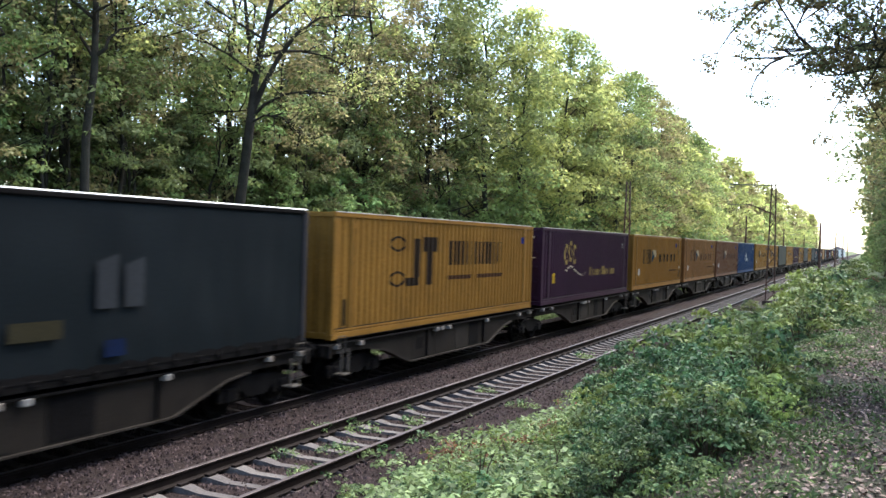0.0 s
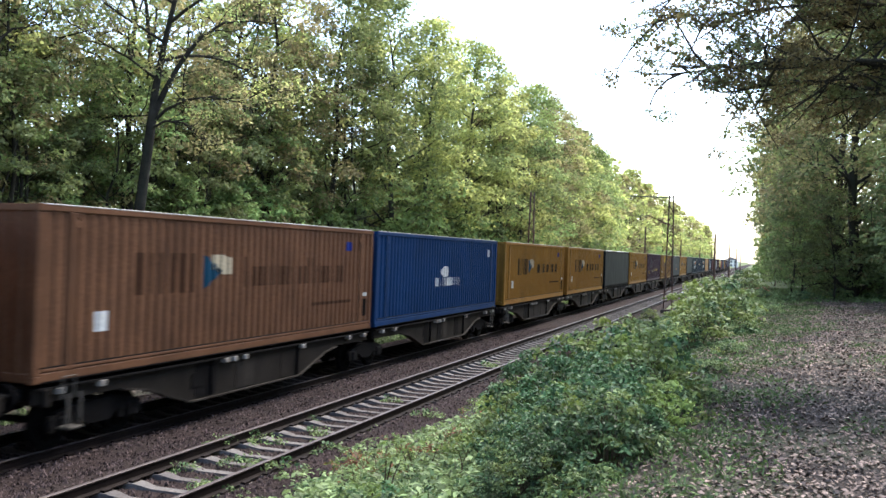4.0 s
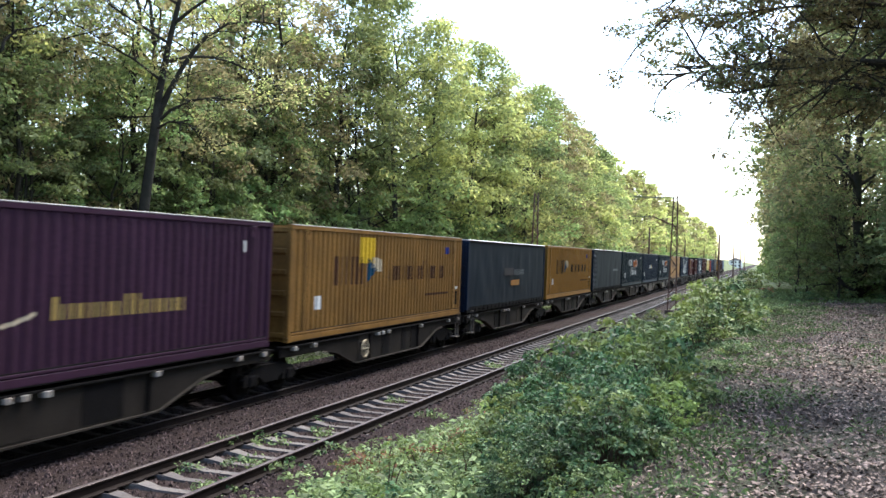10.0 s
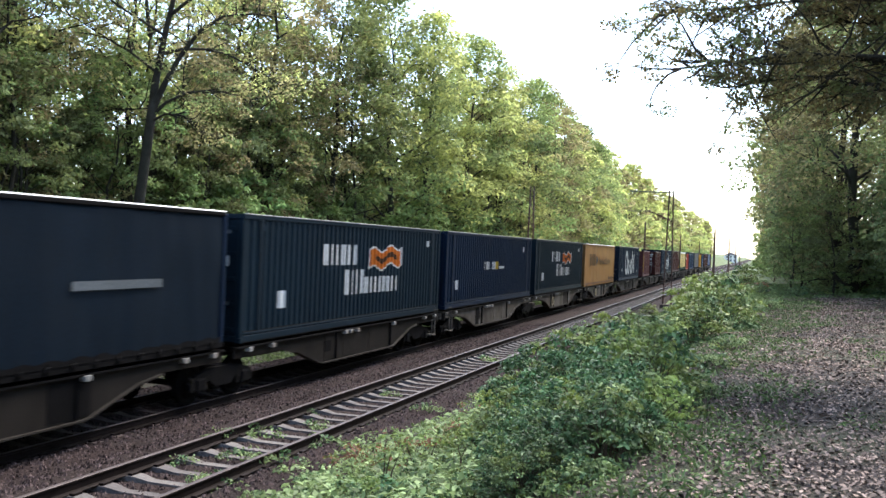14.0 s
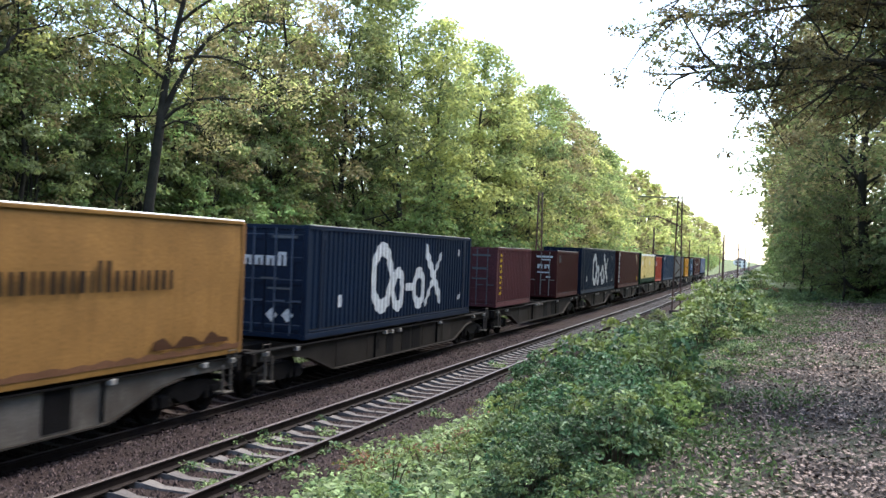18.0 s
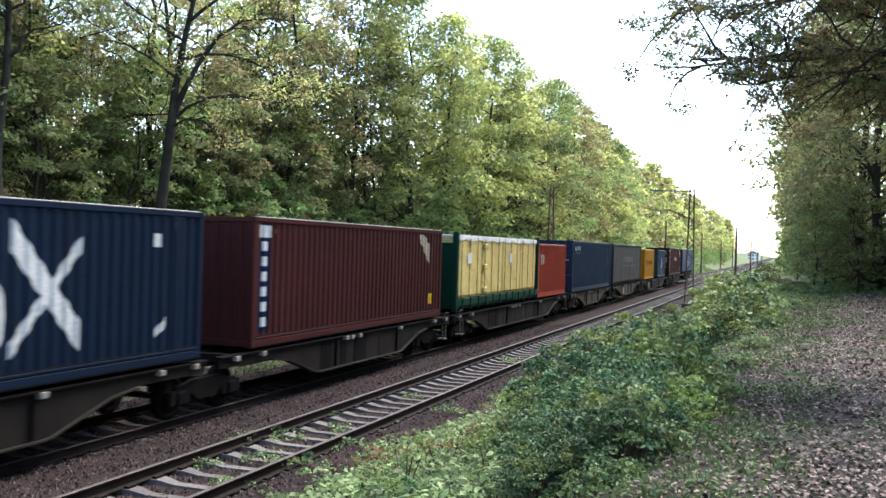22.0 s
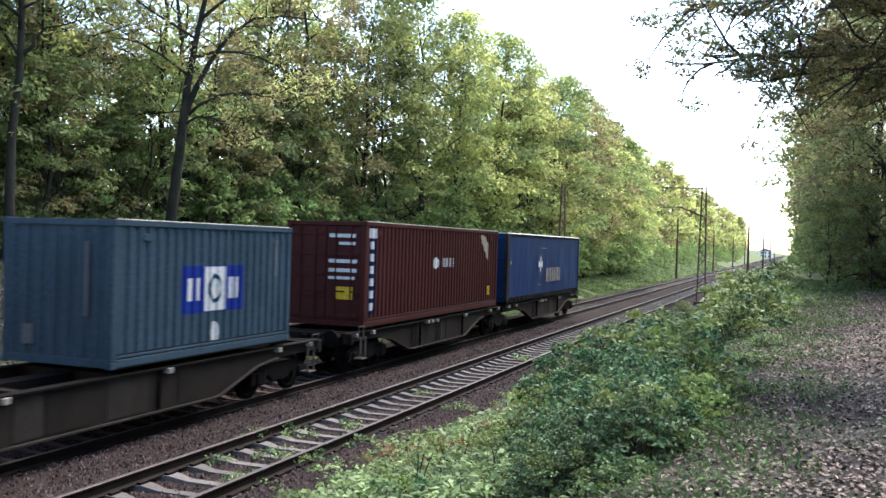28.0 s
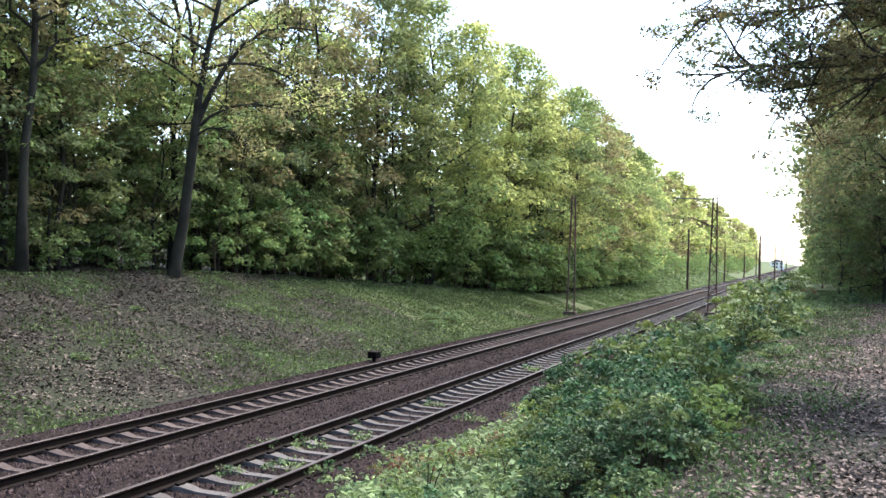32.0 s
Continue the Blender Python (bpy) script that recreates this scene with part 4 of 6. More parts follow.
bush_rust = make_bush(69, 0.7, 0.7, 26, 420, 0.045, [LEAF_BUSH_Y, RUST_LEAF, LEAF_PALE], (0.4, 0.35, 0.25), "thin shrub with yellow and rusty leaves beside the track", spread=0.2)
bush_thin = make_bush(71, 0.4, 1.5, 12, 200, 0.045, [LEAF_BUSH_Y, LEAF_PALE], (0.6, 0.4), "thin sapling with few leaves beside the track", spread=0.14, stem=0.016)
track_weed = make_bush(73, 0.6, 0.35, 16, 170, 0.055, [LEAF_PALE, LEAF_BUSH], (0.8, 0.2), "pale weed growing between the rails", spread=0.2)
random.seed(9)
for x, y, model, s in (  # the dark clump
                       (-2.55, 12.0, bush_near, 0.74), (-1.90, 11.2, bush_near, 0.92), (-1.50, 10.1, bush_near, 0.84), (-2.25, 13.4, bush_yel, 0.98), (-1.45, 12.8, bush_yel, 0.9), (-1.15, 11.6, bush_yel, 0.8), (-1.40, 8.9, bush_near, 0.78), (-2.05, 9.6, bush_near, 0.75), (-1.85, 8.4, bush_near, 0.6), (-1.15, 8.2, bush_big, 0.45),
                       (-1.00, 9.6, bush_yel, 0.55), (-3.05, 13.4, bush_yel, 0.75), (-1.80, 14.9, bush_yel, 0.95), (-2.75, 10.9, bush_yel, 0.65), (-0.9, 10.7, bush_low, 0.6),
                       # the dip behind it
                       (-2.40, 17.0, bush_yel, 0.65), (-1.60, 17.2, bush_low, 1.2), (-1.20, 15.8, bush_low, 0.9),
                       # the farther clump
                       (-1.15, 20.5, bush_yel, 0.85), (-1.60, 22.2, bush_big, 1.05), (-1.00, 23.4, bush_yel, 1.13), (-2.10, 24.2, bush_big, 0.92), (-1.30, 25.8, bush_big, 1.12), (-0.80, 26.8, bush_yel, 1.07), (-2.40, 28.0, bush_big, 0.81), (-1.20, 30.5, bush_yel, 1.05), (-2.00, 33.0, bush_big, 0.95), (-3.00, 37.0, bush_big, 0.8), (-3.00, 42, bush_big, 0.9),
                       (-1.75, 7.7, bush_near, 0.5), (-1.25, 7.5, bush_low, 0.6), (-0.85, 8.6, bush_low, 0.4), (-0.55, 11.8, bush_low, 0.45), (-0.5, 15.0, bush_low, 0.55), (-0.4, 18.0, bush_low, 0.65), (-0.2, 24.0, bush_low, 0.8), (0.6, 33.0, bush_low, 0.8),
                       # low growth down to the rail
                       (-2.5, 8.3, bush_low, 0.7), (-3.2, 8.6, bush_low, 0.78), (-3.9, 9.3, bush_low, 0.72), (-4.6, 10.0, bush_low, 0.65), (-2.9, 9.6, bush_low, 0.62), (-3.5, 10.3, bush_low, 0.6), (-4.3, 10.9, bush_low, 0.6), (-5.2, 11.0, bush_low, 0.6), (-5.0, 9.6, bush_low, 0.55), (-6.1, 11.0, bush_low, 0.45), (-5.8, 12.0, bush_low, 0.5),
                       (-4.6, 11.6, bush_rust, 0.85), (-3.9, 11.2, bush_rust, 0.95), (-3.4, 11.9, bush_rust, 0.9), (-5.3, 12.4, bush_rust, 0.8), (-4.1, 12.9, bush_rust, 0.75), (-3.2, 15.2, bush_rust, 0.9), (-4.6, 16.2, bush_rust, 0.7),
                       (-4.4, 19.0, bush_rust, 0.6), (-4.0, 20.5, bush_low, 0.54), (-5.0, 23, bush_low, 0.41), (-3.8, 24, bush_yel, 0.34), (-4.6, 27, bush_yel, 0.34), (-5.0, 31, bush_yel, 0.41), (-4.2, 34, bush_low, 0.61), (-4.6, 39, bush_yel, 0.48), (-4.8, 46, bush_yel, 0.61),
                       (-1.5, 42, bush_low, 1.2), (0.3, 45, bush_low, 1.3), (2.0, 43.5, bush_low, 1.2), (3.5, 45.5, bush_low, 1.3), (-0.8, 50, bush_big, 1.0), (-0.6, 56, bush_yel, 1.1), (5.2, 44.5, bush_low, 1.3), (7.5, 45, bush_low, 1.3), (-0.2, 47, bush_rust, 1.5),
                       # thin stems
                       (-3.6, 9.0, bush_thin, 0.65), (-2.8, 9.2, bush_thin, 0.7), (-4.6, 10.8, bush_thin, 0.6), (-3.4, 11.4, bush_thin, 0.7), (-2.2, 8.3, bush_thin, 0.65), (-5.2, 11.9, bush_thin, 0.5), (-6.0, 10.5, bush_thin, 0.5),
                       # weeds on the near track
                       (-7.2, 15.0, track_weed, 0.8), (-6.9, 13.2, track_weed, 0.9), (-8.5, 15.4, track_weed, 0.9), (-8.9, 14.6, track_weed, 0.7), (-7.9, 13.6, track_weed, 0.9), (-8.0, 16.6, track_weed, 0.7), (-7.3, 17.5, track_weed, 0.6), (-8.7, 17.6, track_weed, 0.6), (-6.6, 19.0, track_weed, 0.8), (-7.4, 11.9, track_weed, 0.9), (-8.6, 12.8, track_weed, 0.7), (-8.2, 21.0, track_weed, 0.6), (-8.0, 29.0, track_weed, 0.9), (-7.6, 35.0, track_weed, 0.9)):
    plant(model, x, y, None, s)
# weeds on the far bank
for x, y, s in ((-17.5, 44, 1.1), (-17.0, 45.5, 1.2), (-18.3, 46.5, 1.0), (-16.8, 43, 0.8), (-17.8, 49, 0.7), (-16.5, 52, 0.7), (-20, 33, 0.5), (-21, 26, 0.5), (-18, 20, 0.5)):
    plant(bush_low, x, y, None, s)


def scatter(name, n, where, size, mat, label, category, flat, up=0.0, tall=False, seed=0, narrow=0.45):
    """Many small leaves or blades lying on or standing in the ground: one object."""
    r = np.random.RandomState(seed)
    pts = []
    while len(pts) < n:
        x, y, keep = where(r)
        if keep:
            pts.append((x, y, land(x, y) + up * r.uniform(0.2, 1.0)))
    q = leaf_quads(np.array(pts), size, r, flat, narrow)
    if tall:
        q[:, :, 2] = (q[:, :, 2] - np.array(pts)[:, None, 2]) * 1.0 + np.array(pts)[:, None, 2]
    return solid(name, quads_mesh(name, q, [mat]), None, label, category, kind="stuff")


def patch(x, y, s, c):
    return noise.noise((x * s, y * s, c))


def litter_place(r):
    x, y = r.uniform(-1.8, 7), 4.5 + 42 * r.uniform(0, 1) ** 1.7
    return x, y, r.uniform(0, 1) < 1.0 + 0.4 * patch(x, y, 0.5, 1.5) and x > r.uniform(-1.6, 0.2)


scatter("leaf_litter", 110000, litter_place, 0.025, DRY_LEAF, "pale brown dead leaves covering the path", "leaf litter", 0.56, 0.02, seed=1, narrow=0.6)


def far_litter(r):
    x, y = r.uniform(-1.0, 10), r.uniform(13, 52)
    return x, y, x > r.uniform(-1.4, 0.8) and r.uniform(0, 1) < 0.8 + patch(x, y, 0.4, 1.5)


scatter("leaf_litter", 42000, far_litter, 0.040, DRY_LEAF, "pale dead leaves on the woodland floor", "leaf litter", 0.7, 0.02, seed=9)


def right_weeds(r):
    x, y = r.uniform(-5.0, 5), 4.5 + 48 * r.uniform(0, 1) ** 1.5
    return x, y, patch(x, y, 0.8, 8.0) + 0.6 * patch(x, y, 2.3, 4.0) + r.normal(0, 0.12) > lerp(-0.65, 0.55, (x + 0.75 - lerp(0.0, 2.0, (y - 14) / 18)) / 1.7)


scatter("weeds", 62000, right_weeds, 0.036, WEED, "low green weeds and grass tufts beside the path", "weeds", 0.3, 0.10, seed=2, narrow=0.28)


def pale_weeds(r):
    x, y = r.uniform(-6.4, -2.4), 7.4 + 8.0 * r.uniform(0, 1)
    return x, y, r.uniform(0, 1) < 0.75 + 0.8 * patch(x, y, 1.1, 3.0) - (0.7 if x < -5.6 else 0)


scatter("weeds", 5500, pale_weeds, 0.055, LEAF_PALE, "pale broad-leaved weeds on the slope beside the rail", "weeds", 0.55, 0.28, seed=12, narrow=0.5)


def clearing_grass(r):
    x, y = r.uniform(-3.5, 8), r.uniform(34, 62)
    return x, y, patch(x, y, 0.3, 2.5) + r.normal(0, 0.2) > lerp(0.5, -0.3, (y - 34 - 0.6 * max(0, x)) / 10)


scatter("clearing_grass", 12000, clearing_grass, 0.085, FRESH_GRASS, "fresh green grass at the end of the clearing", "grass", 0.3, 0.12, seed=17, narrow=0.3)


def bank_green(x, y):
    """How grassy the cutting is: patches, and a fresh sward towards the far end."""
    return patch(x, y, 0.22, 6.0) + 0.6 * patch(x, y, 0.8, 2.0) + lerp(0.0, 0.55, (y - 32) / 14)


def bank_place(r):
    y = 9 + 60 * r.uniform(0, 1) ** 1.3
    x = r.uniform(bank_x(y) - 1, -14.2)
    return x, y, bank_green(x, y) + r.normal(0, 0.15) > 0.02


scatter("bank_grass", 52000, bank_place, 0.065, BANK_GRASS, "patchy grass and ivy on the railway bank", "grass", 0.25, 0.12, seed=3, narrow=0.3)


def fresh_place(r):
    y = 24 + 62 * r.uniform(0, 1)
    x = r.uniform(bank_x(y) + 0.3, -14.3)
    return x, y, bank_green(x, y) + r.normal(0, 0.12) > 0.28


scatter("bank_grass", 26000, fresh_place, 0.085, FRESH_GRASS, "fresh green grass on the railway bank", "grass", 0.3, 0.08, seed=13, narrow=0.3)


def bank_litter(r):
    y = 9 + 55 * r.uniform(0, 1) ** 1.2
    x = r.uniform(bank_x(y) - 3, -14.4)
    return x, y, bank_green(x, y) + r.normal(0, 0.2) < 0.18


scatter("bank_litter", 46000, bank_litter, 0.06, BANK_LITTER_SHADED, "dead leaves on the railway bank", "leaf litter", 0.6, 0.02, seed=4)


def far_bank(r):
    y = 80 + 160 * r.uniform(0, 1)
    return r.uniform(bank_x(y) - 1, -14.4), y, True


scatter("far_bank_grass", 16000, far_bank, 0.2, FRESH_GRASS, "green grass on the far railway bank", "grass", 0.4, 0.1, seed=5, narrow=0.3)

# distant house by the line
hs = thing("house", "white house far down the line", "house", at=(-17, 700, 0))
part("wall", Shape().box(-4.5, 4.5, -5, 5, -1, 4.8), HOUSE_WHITE, hs)
part("roof", Shape().prism([(-5, 4.8), (5, 4.8), (0, 7)], -5.5, 5.5, "y"), HOUSE_ROOF, hs)
for wx in (-2.6, 0, 2.6):
    for wz in (0.5, 2.9):
        part("window", Shape().box(wx - 0.6, wx + 0.6, -5.06, -4.98, wz, wz + 1.4), MARK_GREY, hs)

# ---------------------------------------------------------------- the train


def gone(t):
    """Metres that the train has run since the start; it slows down a little."""
    k = (t - 16) / 16
    c = (14.46616, -0.92949, -0.04069, -0.57299, -0.06588, 0.30435)
    return sum(16 * a * (k ** j - (-1) ** j) for j, a in enumerate(c, 1))


ROLLING = []
PITCH, DEPTH = 0.278, 0.036


def waves(y0, y1, pitch=PITCH):
    """Stations of trapezoid corrugation between y0 and y1: pairs of y and depth (0 out, 1 in)."""
    n = max(1, round((y1 - y0) / pitch))
    p = (y1 - y0) / n
    out = []
    for i in range(n):
        a = y0 + i * p
        out += [(a, 0), (a + 0.30 * p, 0), (a + 0.45 * p, 1), (a + 0.85 * p, 1)]
    return out + [(y1, 0)]


def inset(y, st, depth):
    for (a, da), (b, db) in zip(st, st[1:]):
        if a <= y <= b:
            return depth * (da + (db - da) * (y - a) / max(1e-6, b - a))
    return 0.0


class Side:
    """Paints marks on the visible side of a container, following its corrugation."""

    def __init__(self, owner, x, stations, depth):
        self.owner, self.x, self.st, self.depth = owner, x, stations, depth

    def mark(self, name, y0, y1, lo, hi, mat, label=""):
        """lo and hi: heights, numbers or functions of y."""
        fl = lo if callable(lo) else (lambda y: lo)
        fh = hi if callable(hi) else (lambda y: hi)
        ys = sorted({y0, y1, *[y for y, _ in self.st if y0 < y < y1], *np.linspace(y0, y1, 9).tolist()})
        s = Shape()
        v = [(self.x - inset(y, self.st, self.depth) + 0.004, y, z) for y in ys for z in (fl(y), fh(y))]
        s.add(v, [(2 * i, 2 * i + 2, 2 * i + 3, 2 * i + 1) for i in range(len(ys) - 1)])
        return part(name, s, mat, self.owner, label)

    def bars(self, y0, y1, z0, z1, n, mat, label="", fill=0.55, low=(), name="mark"):
        """A row of n blocks standing for a line of lettering: a thick and a thin stroke to each."""
        if z1 - z0 < 0.21:
            return self.mark(name, y0, y1, z0 + 0.02, z1 - 0.02, mat, label)
        w = (y1 - y0) / n
        for i in range(n):
            top = z0 + (z1 - z0) * (0.68 if low and i in low else 1.0)
            a, b = y0 + (i + 0.10) * w, y0 + (i + 0.88) * w
            k = (0.42, 0.30, 0.36)[i % 3]
            self.mark(name, a, a + k * (b - a), z0, top, mat, label)
            self.mark(name, b - (0.22, 0.34, 0.28)[i % 3] * (b - a), b, z0, top, mat, label)

    def oval(self, yc, zc, ry, rz, mat, hole=0.0, name="emblem", label=""):
        if hole:
            a, b = self.owner, None
            top = lambda y: zc + rz * math.sqrt(max(0, 1 - ((y - yc) / ry) ** 2))
            bot = lambda y: zc - rz * math.sqrt(max(0, 1 - ((y - yc) / ry) ** 2))
            itop = lambda y: zc + rz * hole * math.sqrt(max(0, 1 - ((y - yc) / (ry * hole)) ** 2)) if abs(y - yc) < ry * hole else zc
            ibot = lambda y: zc - rz * hole * math.sqrt(max(0, 1 - ((y - yc) / (ry * hole)) ** 2)) if abs(y - yc) < ry * hole else zc
            self.mark(name, yc - ry, yc + ry, itop, top, mat, label)
            return self.mark(name, yc - ry, yc + ry, bot, ibot, mat, label)
        return self.mark(name, yc - ry, yc + ry, lambda y: zc - rz * math.sqrt(max(0, 1 - ((y - yc) / ry) ** 2)), lambda y: zc + rz * math.sqrt(max(0, 1 - ((y - yc) / ry) ** 2)), mat, label)


def corrugated(x_or_y, st, z0, z1, depth, axis, sign):
    """A corrugated sheet with thickness."""
    s = Shape()
    v = []
    for a, d in st:
        for z in (z0, z1):
            o = x_or_y - sign * depth * d
            v.append((o, a, z) if axis == "x" else (a, o, z))
    n = len(st)
    f = [(2 * i, 2 * i + 2, 2 * i + 3, 2 * i + 1) for i in range(n - 1)]
    return s.add(v, f)


def container(name, label, u0, L, H, mat, end="plain", W=2.44, base=1.235, rib_mat=None, vent=True):
    """A steel box container: corrugated walls between posts and rails, corner castings, doors or a ribbed wall at the near end."""
    c = thing(name, label, "container", "containers on the train", (FAR_X, u0 + L / 2, base))
    h, w = L / 2, W / 2
    st = waves(-h + 0.16, h - 0.16)
    part("side_panel", corrugated(w - 0.012, st, 0.16, H - 0.11, DEPTH, "x", 1), mat, c)
    part("side_panel", corrugated(-w + 0.012, st, 0.16, H - 0.11, DEPTH, "x", -1), mat, c)
    rt = waves(-h + 0.1, h - 0.1, 0.4)
    part("roof", Shape().add([(x, y, H - 0.03 - 0.02 * d) for y, d in rt for x in (-w + 0.05, w - 0.05)], [(2 * i, 2 * i + 1, 2 * i + 3, 2 * i + 2) for i in range(len(rt) - 1)]), mat, c)
    part("floor", Shape().box(-w + 0.05, w - 0.05, -h + 0.1, h - 0.1, 0.05, 0.14), STEEL_DARK, c)
    for sx in (-1, 1):
        part("top_rail", Shape().box(min(sx * w, sx * (w - 0.07)), max(sx * w, sx * (w - 0.07)), -h + 0.12, h - 0.12, H - 0.11, H - 0.008, bevel=0.012), mat, c)
        part("bottom_rail", Shape().box(min(sx * w, sx * (w - 0.06)), max(sx * w, sx * (w - 0.06)), -h + 0.12, h - 0.12, 0.02, 0.16, bevel=0.01), mat, c)
        for sy in (-1, 1):
            x0, x1 = sorted((sx * w, sx * (w - 0.13)))
            y0, y1 = sorted((sy * h, sy * (h - 0.15)))
            part("corner_post", Shape().box(x0, x1, y0, y1, 0.12, H - 0.12, bevel=0.015), mat, c)
            for z in (0.0, H - 0.118):
                part("corner_casting", Shape().box(x0 - (0.03 if sx < 0 else 0.012), x1 + (0.012 if sx < 0 else 0.03) - 0.02, y0, y1 + 0.0, z, z + 0.118, bevel=0.01), mat, c)
    part("end_wall", corrugated(h - 0.03, waves(-w + 0.13, w - 0.13, 0.3), 0.14, H - 0.1, 0.04, "y", 1), mat, c)
    if end == "plain":
        part("end_wall", corrugated(-h + 0.02, waves(-w + 0.13, w - 0.13, 0.3), 0.14, H - 0.1, 0.045, "y", -1), rib_mat or mat, c)
        part("end_sill", Shape().box(-w + 0.13, w - 0.13, -h, -h + 0.09, 0.02, 0.16, bevel=0.01), mat, c)
        part("end_header", Shape().box(-w + 0.13, w - 0.13, -h, -h + 0.09, H - 0.12, H - 0.01, bevel=0.01), mat, c)
    elif end == "ribs":
        part("end_wall", Shape().box(-w + 0.13, w - 0.13, -h + 0.06, -h + 0.09, 0.02, H - 0.02), mat, c)
        for k in range(6):
            z = 0.1 + k * (H - 0.3) / 5
            part("end_rib", Shape().box(-w + 0.13, w - 0.13, -h - 0.0, -h + 0.058, z, z + 0.14, bevel=0.03), mat, c)
    else:
        for sx in (-1, 1):
            x0, x1 = sorted((sx * 0.015, sx * (w - 0.135)))
            d = part("door", Shape().box(x0, x1, -h + 0.05, -h + 0.09, 0.16, H - 0.13), mat, c)
            for k in range(5):
                z = 0.25 + k * (H - 0.62) / 4.0
                part("door_panel", Shape().box(x0 + 0.06, x1 - 0.06, -h + 0.022, -h + 0.052, z - 0.02, z + 0.09, bevel=0.012), mat, d)
                if rib_mat is DOOR_ROD:
                    part("panel_line", Shape().box(x0 + 0.04, x1 - 0.04, -h + 0.03, -h + 0.046, z + 0.105, z + 0.122), rib_mat, d)
            for o in (0.28, 0.72):
                x = x0 + (x1 - x0) * o
                part("lock_rod", Shape().tube([(x, -h - 0.0, 0.1), (x, -h - 0.0, H - 0.08)], 0.022, 6), rib_mat or mat, d)
                part("lock_handle", Shape().box(x - 0.02, x + 0.3, -h - 0.03, -h - 0.008, 0.95, 0.99), rib_mat or mat, d)
        part("door_sill", Shape().box(-w + 0.13, w - 0.13, -h, -h + 0.09, 0.02, 0.15, bevel=0.01), mat, c)
        part("door_header", Shape().box(-w + 0.13, w - 0.13, -h, -h + 0.09, H - 0.12, H - 0.01, bevel=0.01), mat, c)
    if L > 13:
        for sy in (-1, 1):
            y = sy * 6.02
            part("side_post", Shape().box(w - 0.05, w + 0.006, y - 0.07, y + 0.07, 0.16, H - 0.11, bevel=0.01), mat, c)
            for o in (-0.085, 0.075):
                part("post_seam", Shape().box(w - 0.05, w + 0.001, y + o, y + o + 0.012, 0.26, H - 0.12), STEEL_DARK, c)
    # thin added strip: the bright sky line on the top rail, as colour
    part("roof_edge", Shape().box(w - 0.06, w + 0.004, -h + 0.13, h - 0.13, H - 0.006, H + 0.014, bevel=0.006), EDGE_HIGHLIGHT, c, "pale strip painting the sky highlight on the roof edge")
    # near-black strips paint the shadow lines above and below the bottom rail
    part("rail_seam", Shape().box(w - 0.03, w + 0.002, -h + 0.16, h - 0.16, 0.237, 0.258), STEEL_DARK, c, "dark strip painting the shadow line over the bottom rail")
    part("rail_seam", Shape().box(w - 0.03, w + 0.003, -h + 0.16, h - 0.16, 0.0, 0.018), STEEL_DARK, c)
    part("rail_ledge", Shape().box(w - 0.03, w + 0.004, -h + 0.16, h - 0.16, 0.18, 0.235, bevel=0.01), mat, c)
    if vent:
        for y in (-h + 0.9, h - 0.9):
            part("vent", Shape().box(w - 0.014, w + 0.008, y - 0.10, y + 0.10, H - 0.36, H - 0.24, bevel=0.006), mat, c)
    ROLLING.append((c, FAR_X, u0 + L / 2, base))
    return c, Side(c, w - 0.012, st, DEPTH)


def number_mark(c, text, x, y, z, size, mat):
    """Lettering with the built-in font, lying on a door that faces the near end."""
    cu = bpy.data.curves.new("number", "FONT")
    cu.body, cu.size = text, size
    tmp = bpy.data.objects.new("number", cu)
    scene.collection.objects.link(tmp)
    bpy.context.view_layer.update()
    me = bpy.data.meshes.new_from_object(tmp.evaluated_get(bpy.context.evaluated_depsgraph_get()))
    bpy.data.objects.remove(tmp)
    me.materials.clear()
    me.materials.append(mat)
    ob = part("length_number", me, None, c, "painted length number", at=(x, y, z))
    ob.rotation_euler = (radians(90), 0, 0)


def end_marks(c, L, W, H, rows, mat):
    """Bars of lettering on the doors; tall rows are broken into strokes."""
    h = L / 2
    for x0, x1, z0, z1 in rows:
        if z1 - z0 < 0.15:
            part("door_mark", Shape().box(x0, x1, -h + 0.014, -h + 0.02, z0, z1), mat, c)
            continue
        n = max(2, int((x1 - x0) / 0.28))
        w = (x1 - x0) / n
        for i in range(n):
            a, top = x0 + i * w, z1 if i in (0, n - 1) else z0 + 0.7 * (z1 - z0)
            part("door_mark", Shape().box(a, a + 0.3 * w, -h + 0.014, -h + 0.02, z0, top), mat, c)
            part("door_mark", Shape().box(a + 0.5 * w, a + 0.72 * w, -h + 0.014, -h + 0.02, z0, top), mat, c)
            part("door_mark", Shape().box(a + 0.305 * w, a + 0.495 * w, -h + 0.014, -h + 0.02, top - 0.07, top), mat, c)


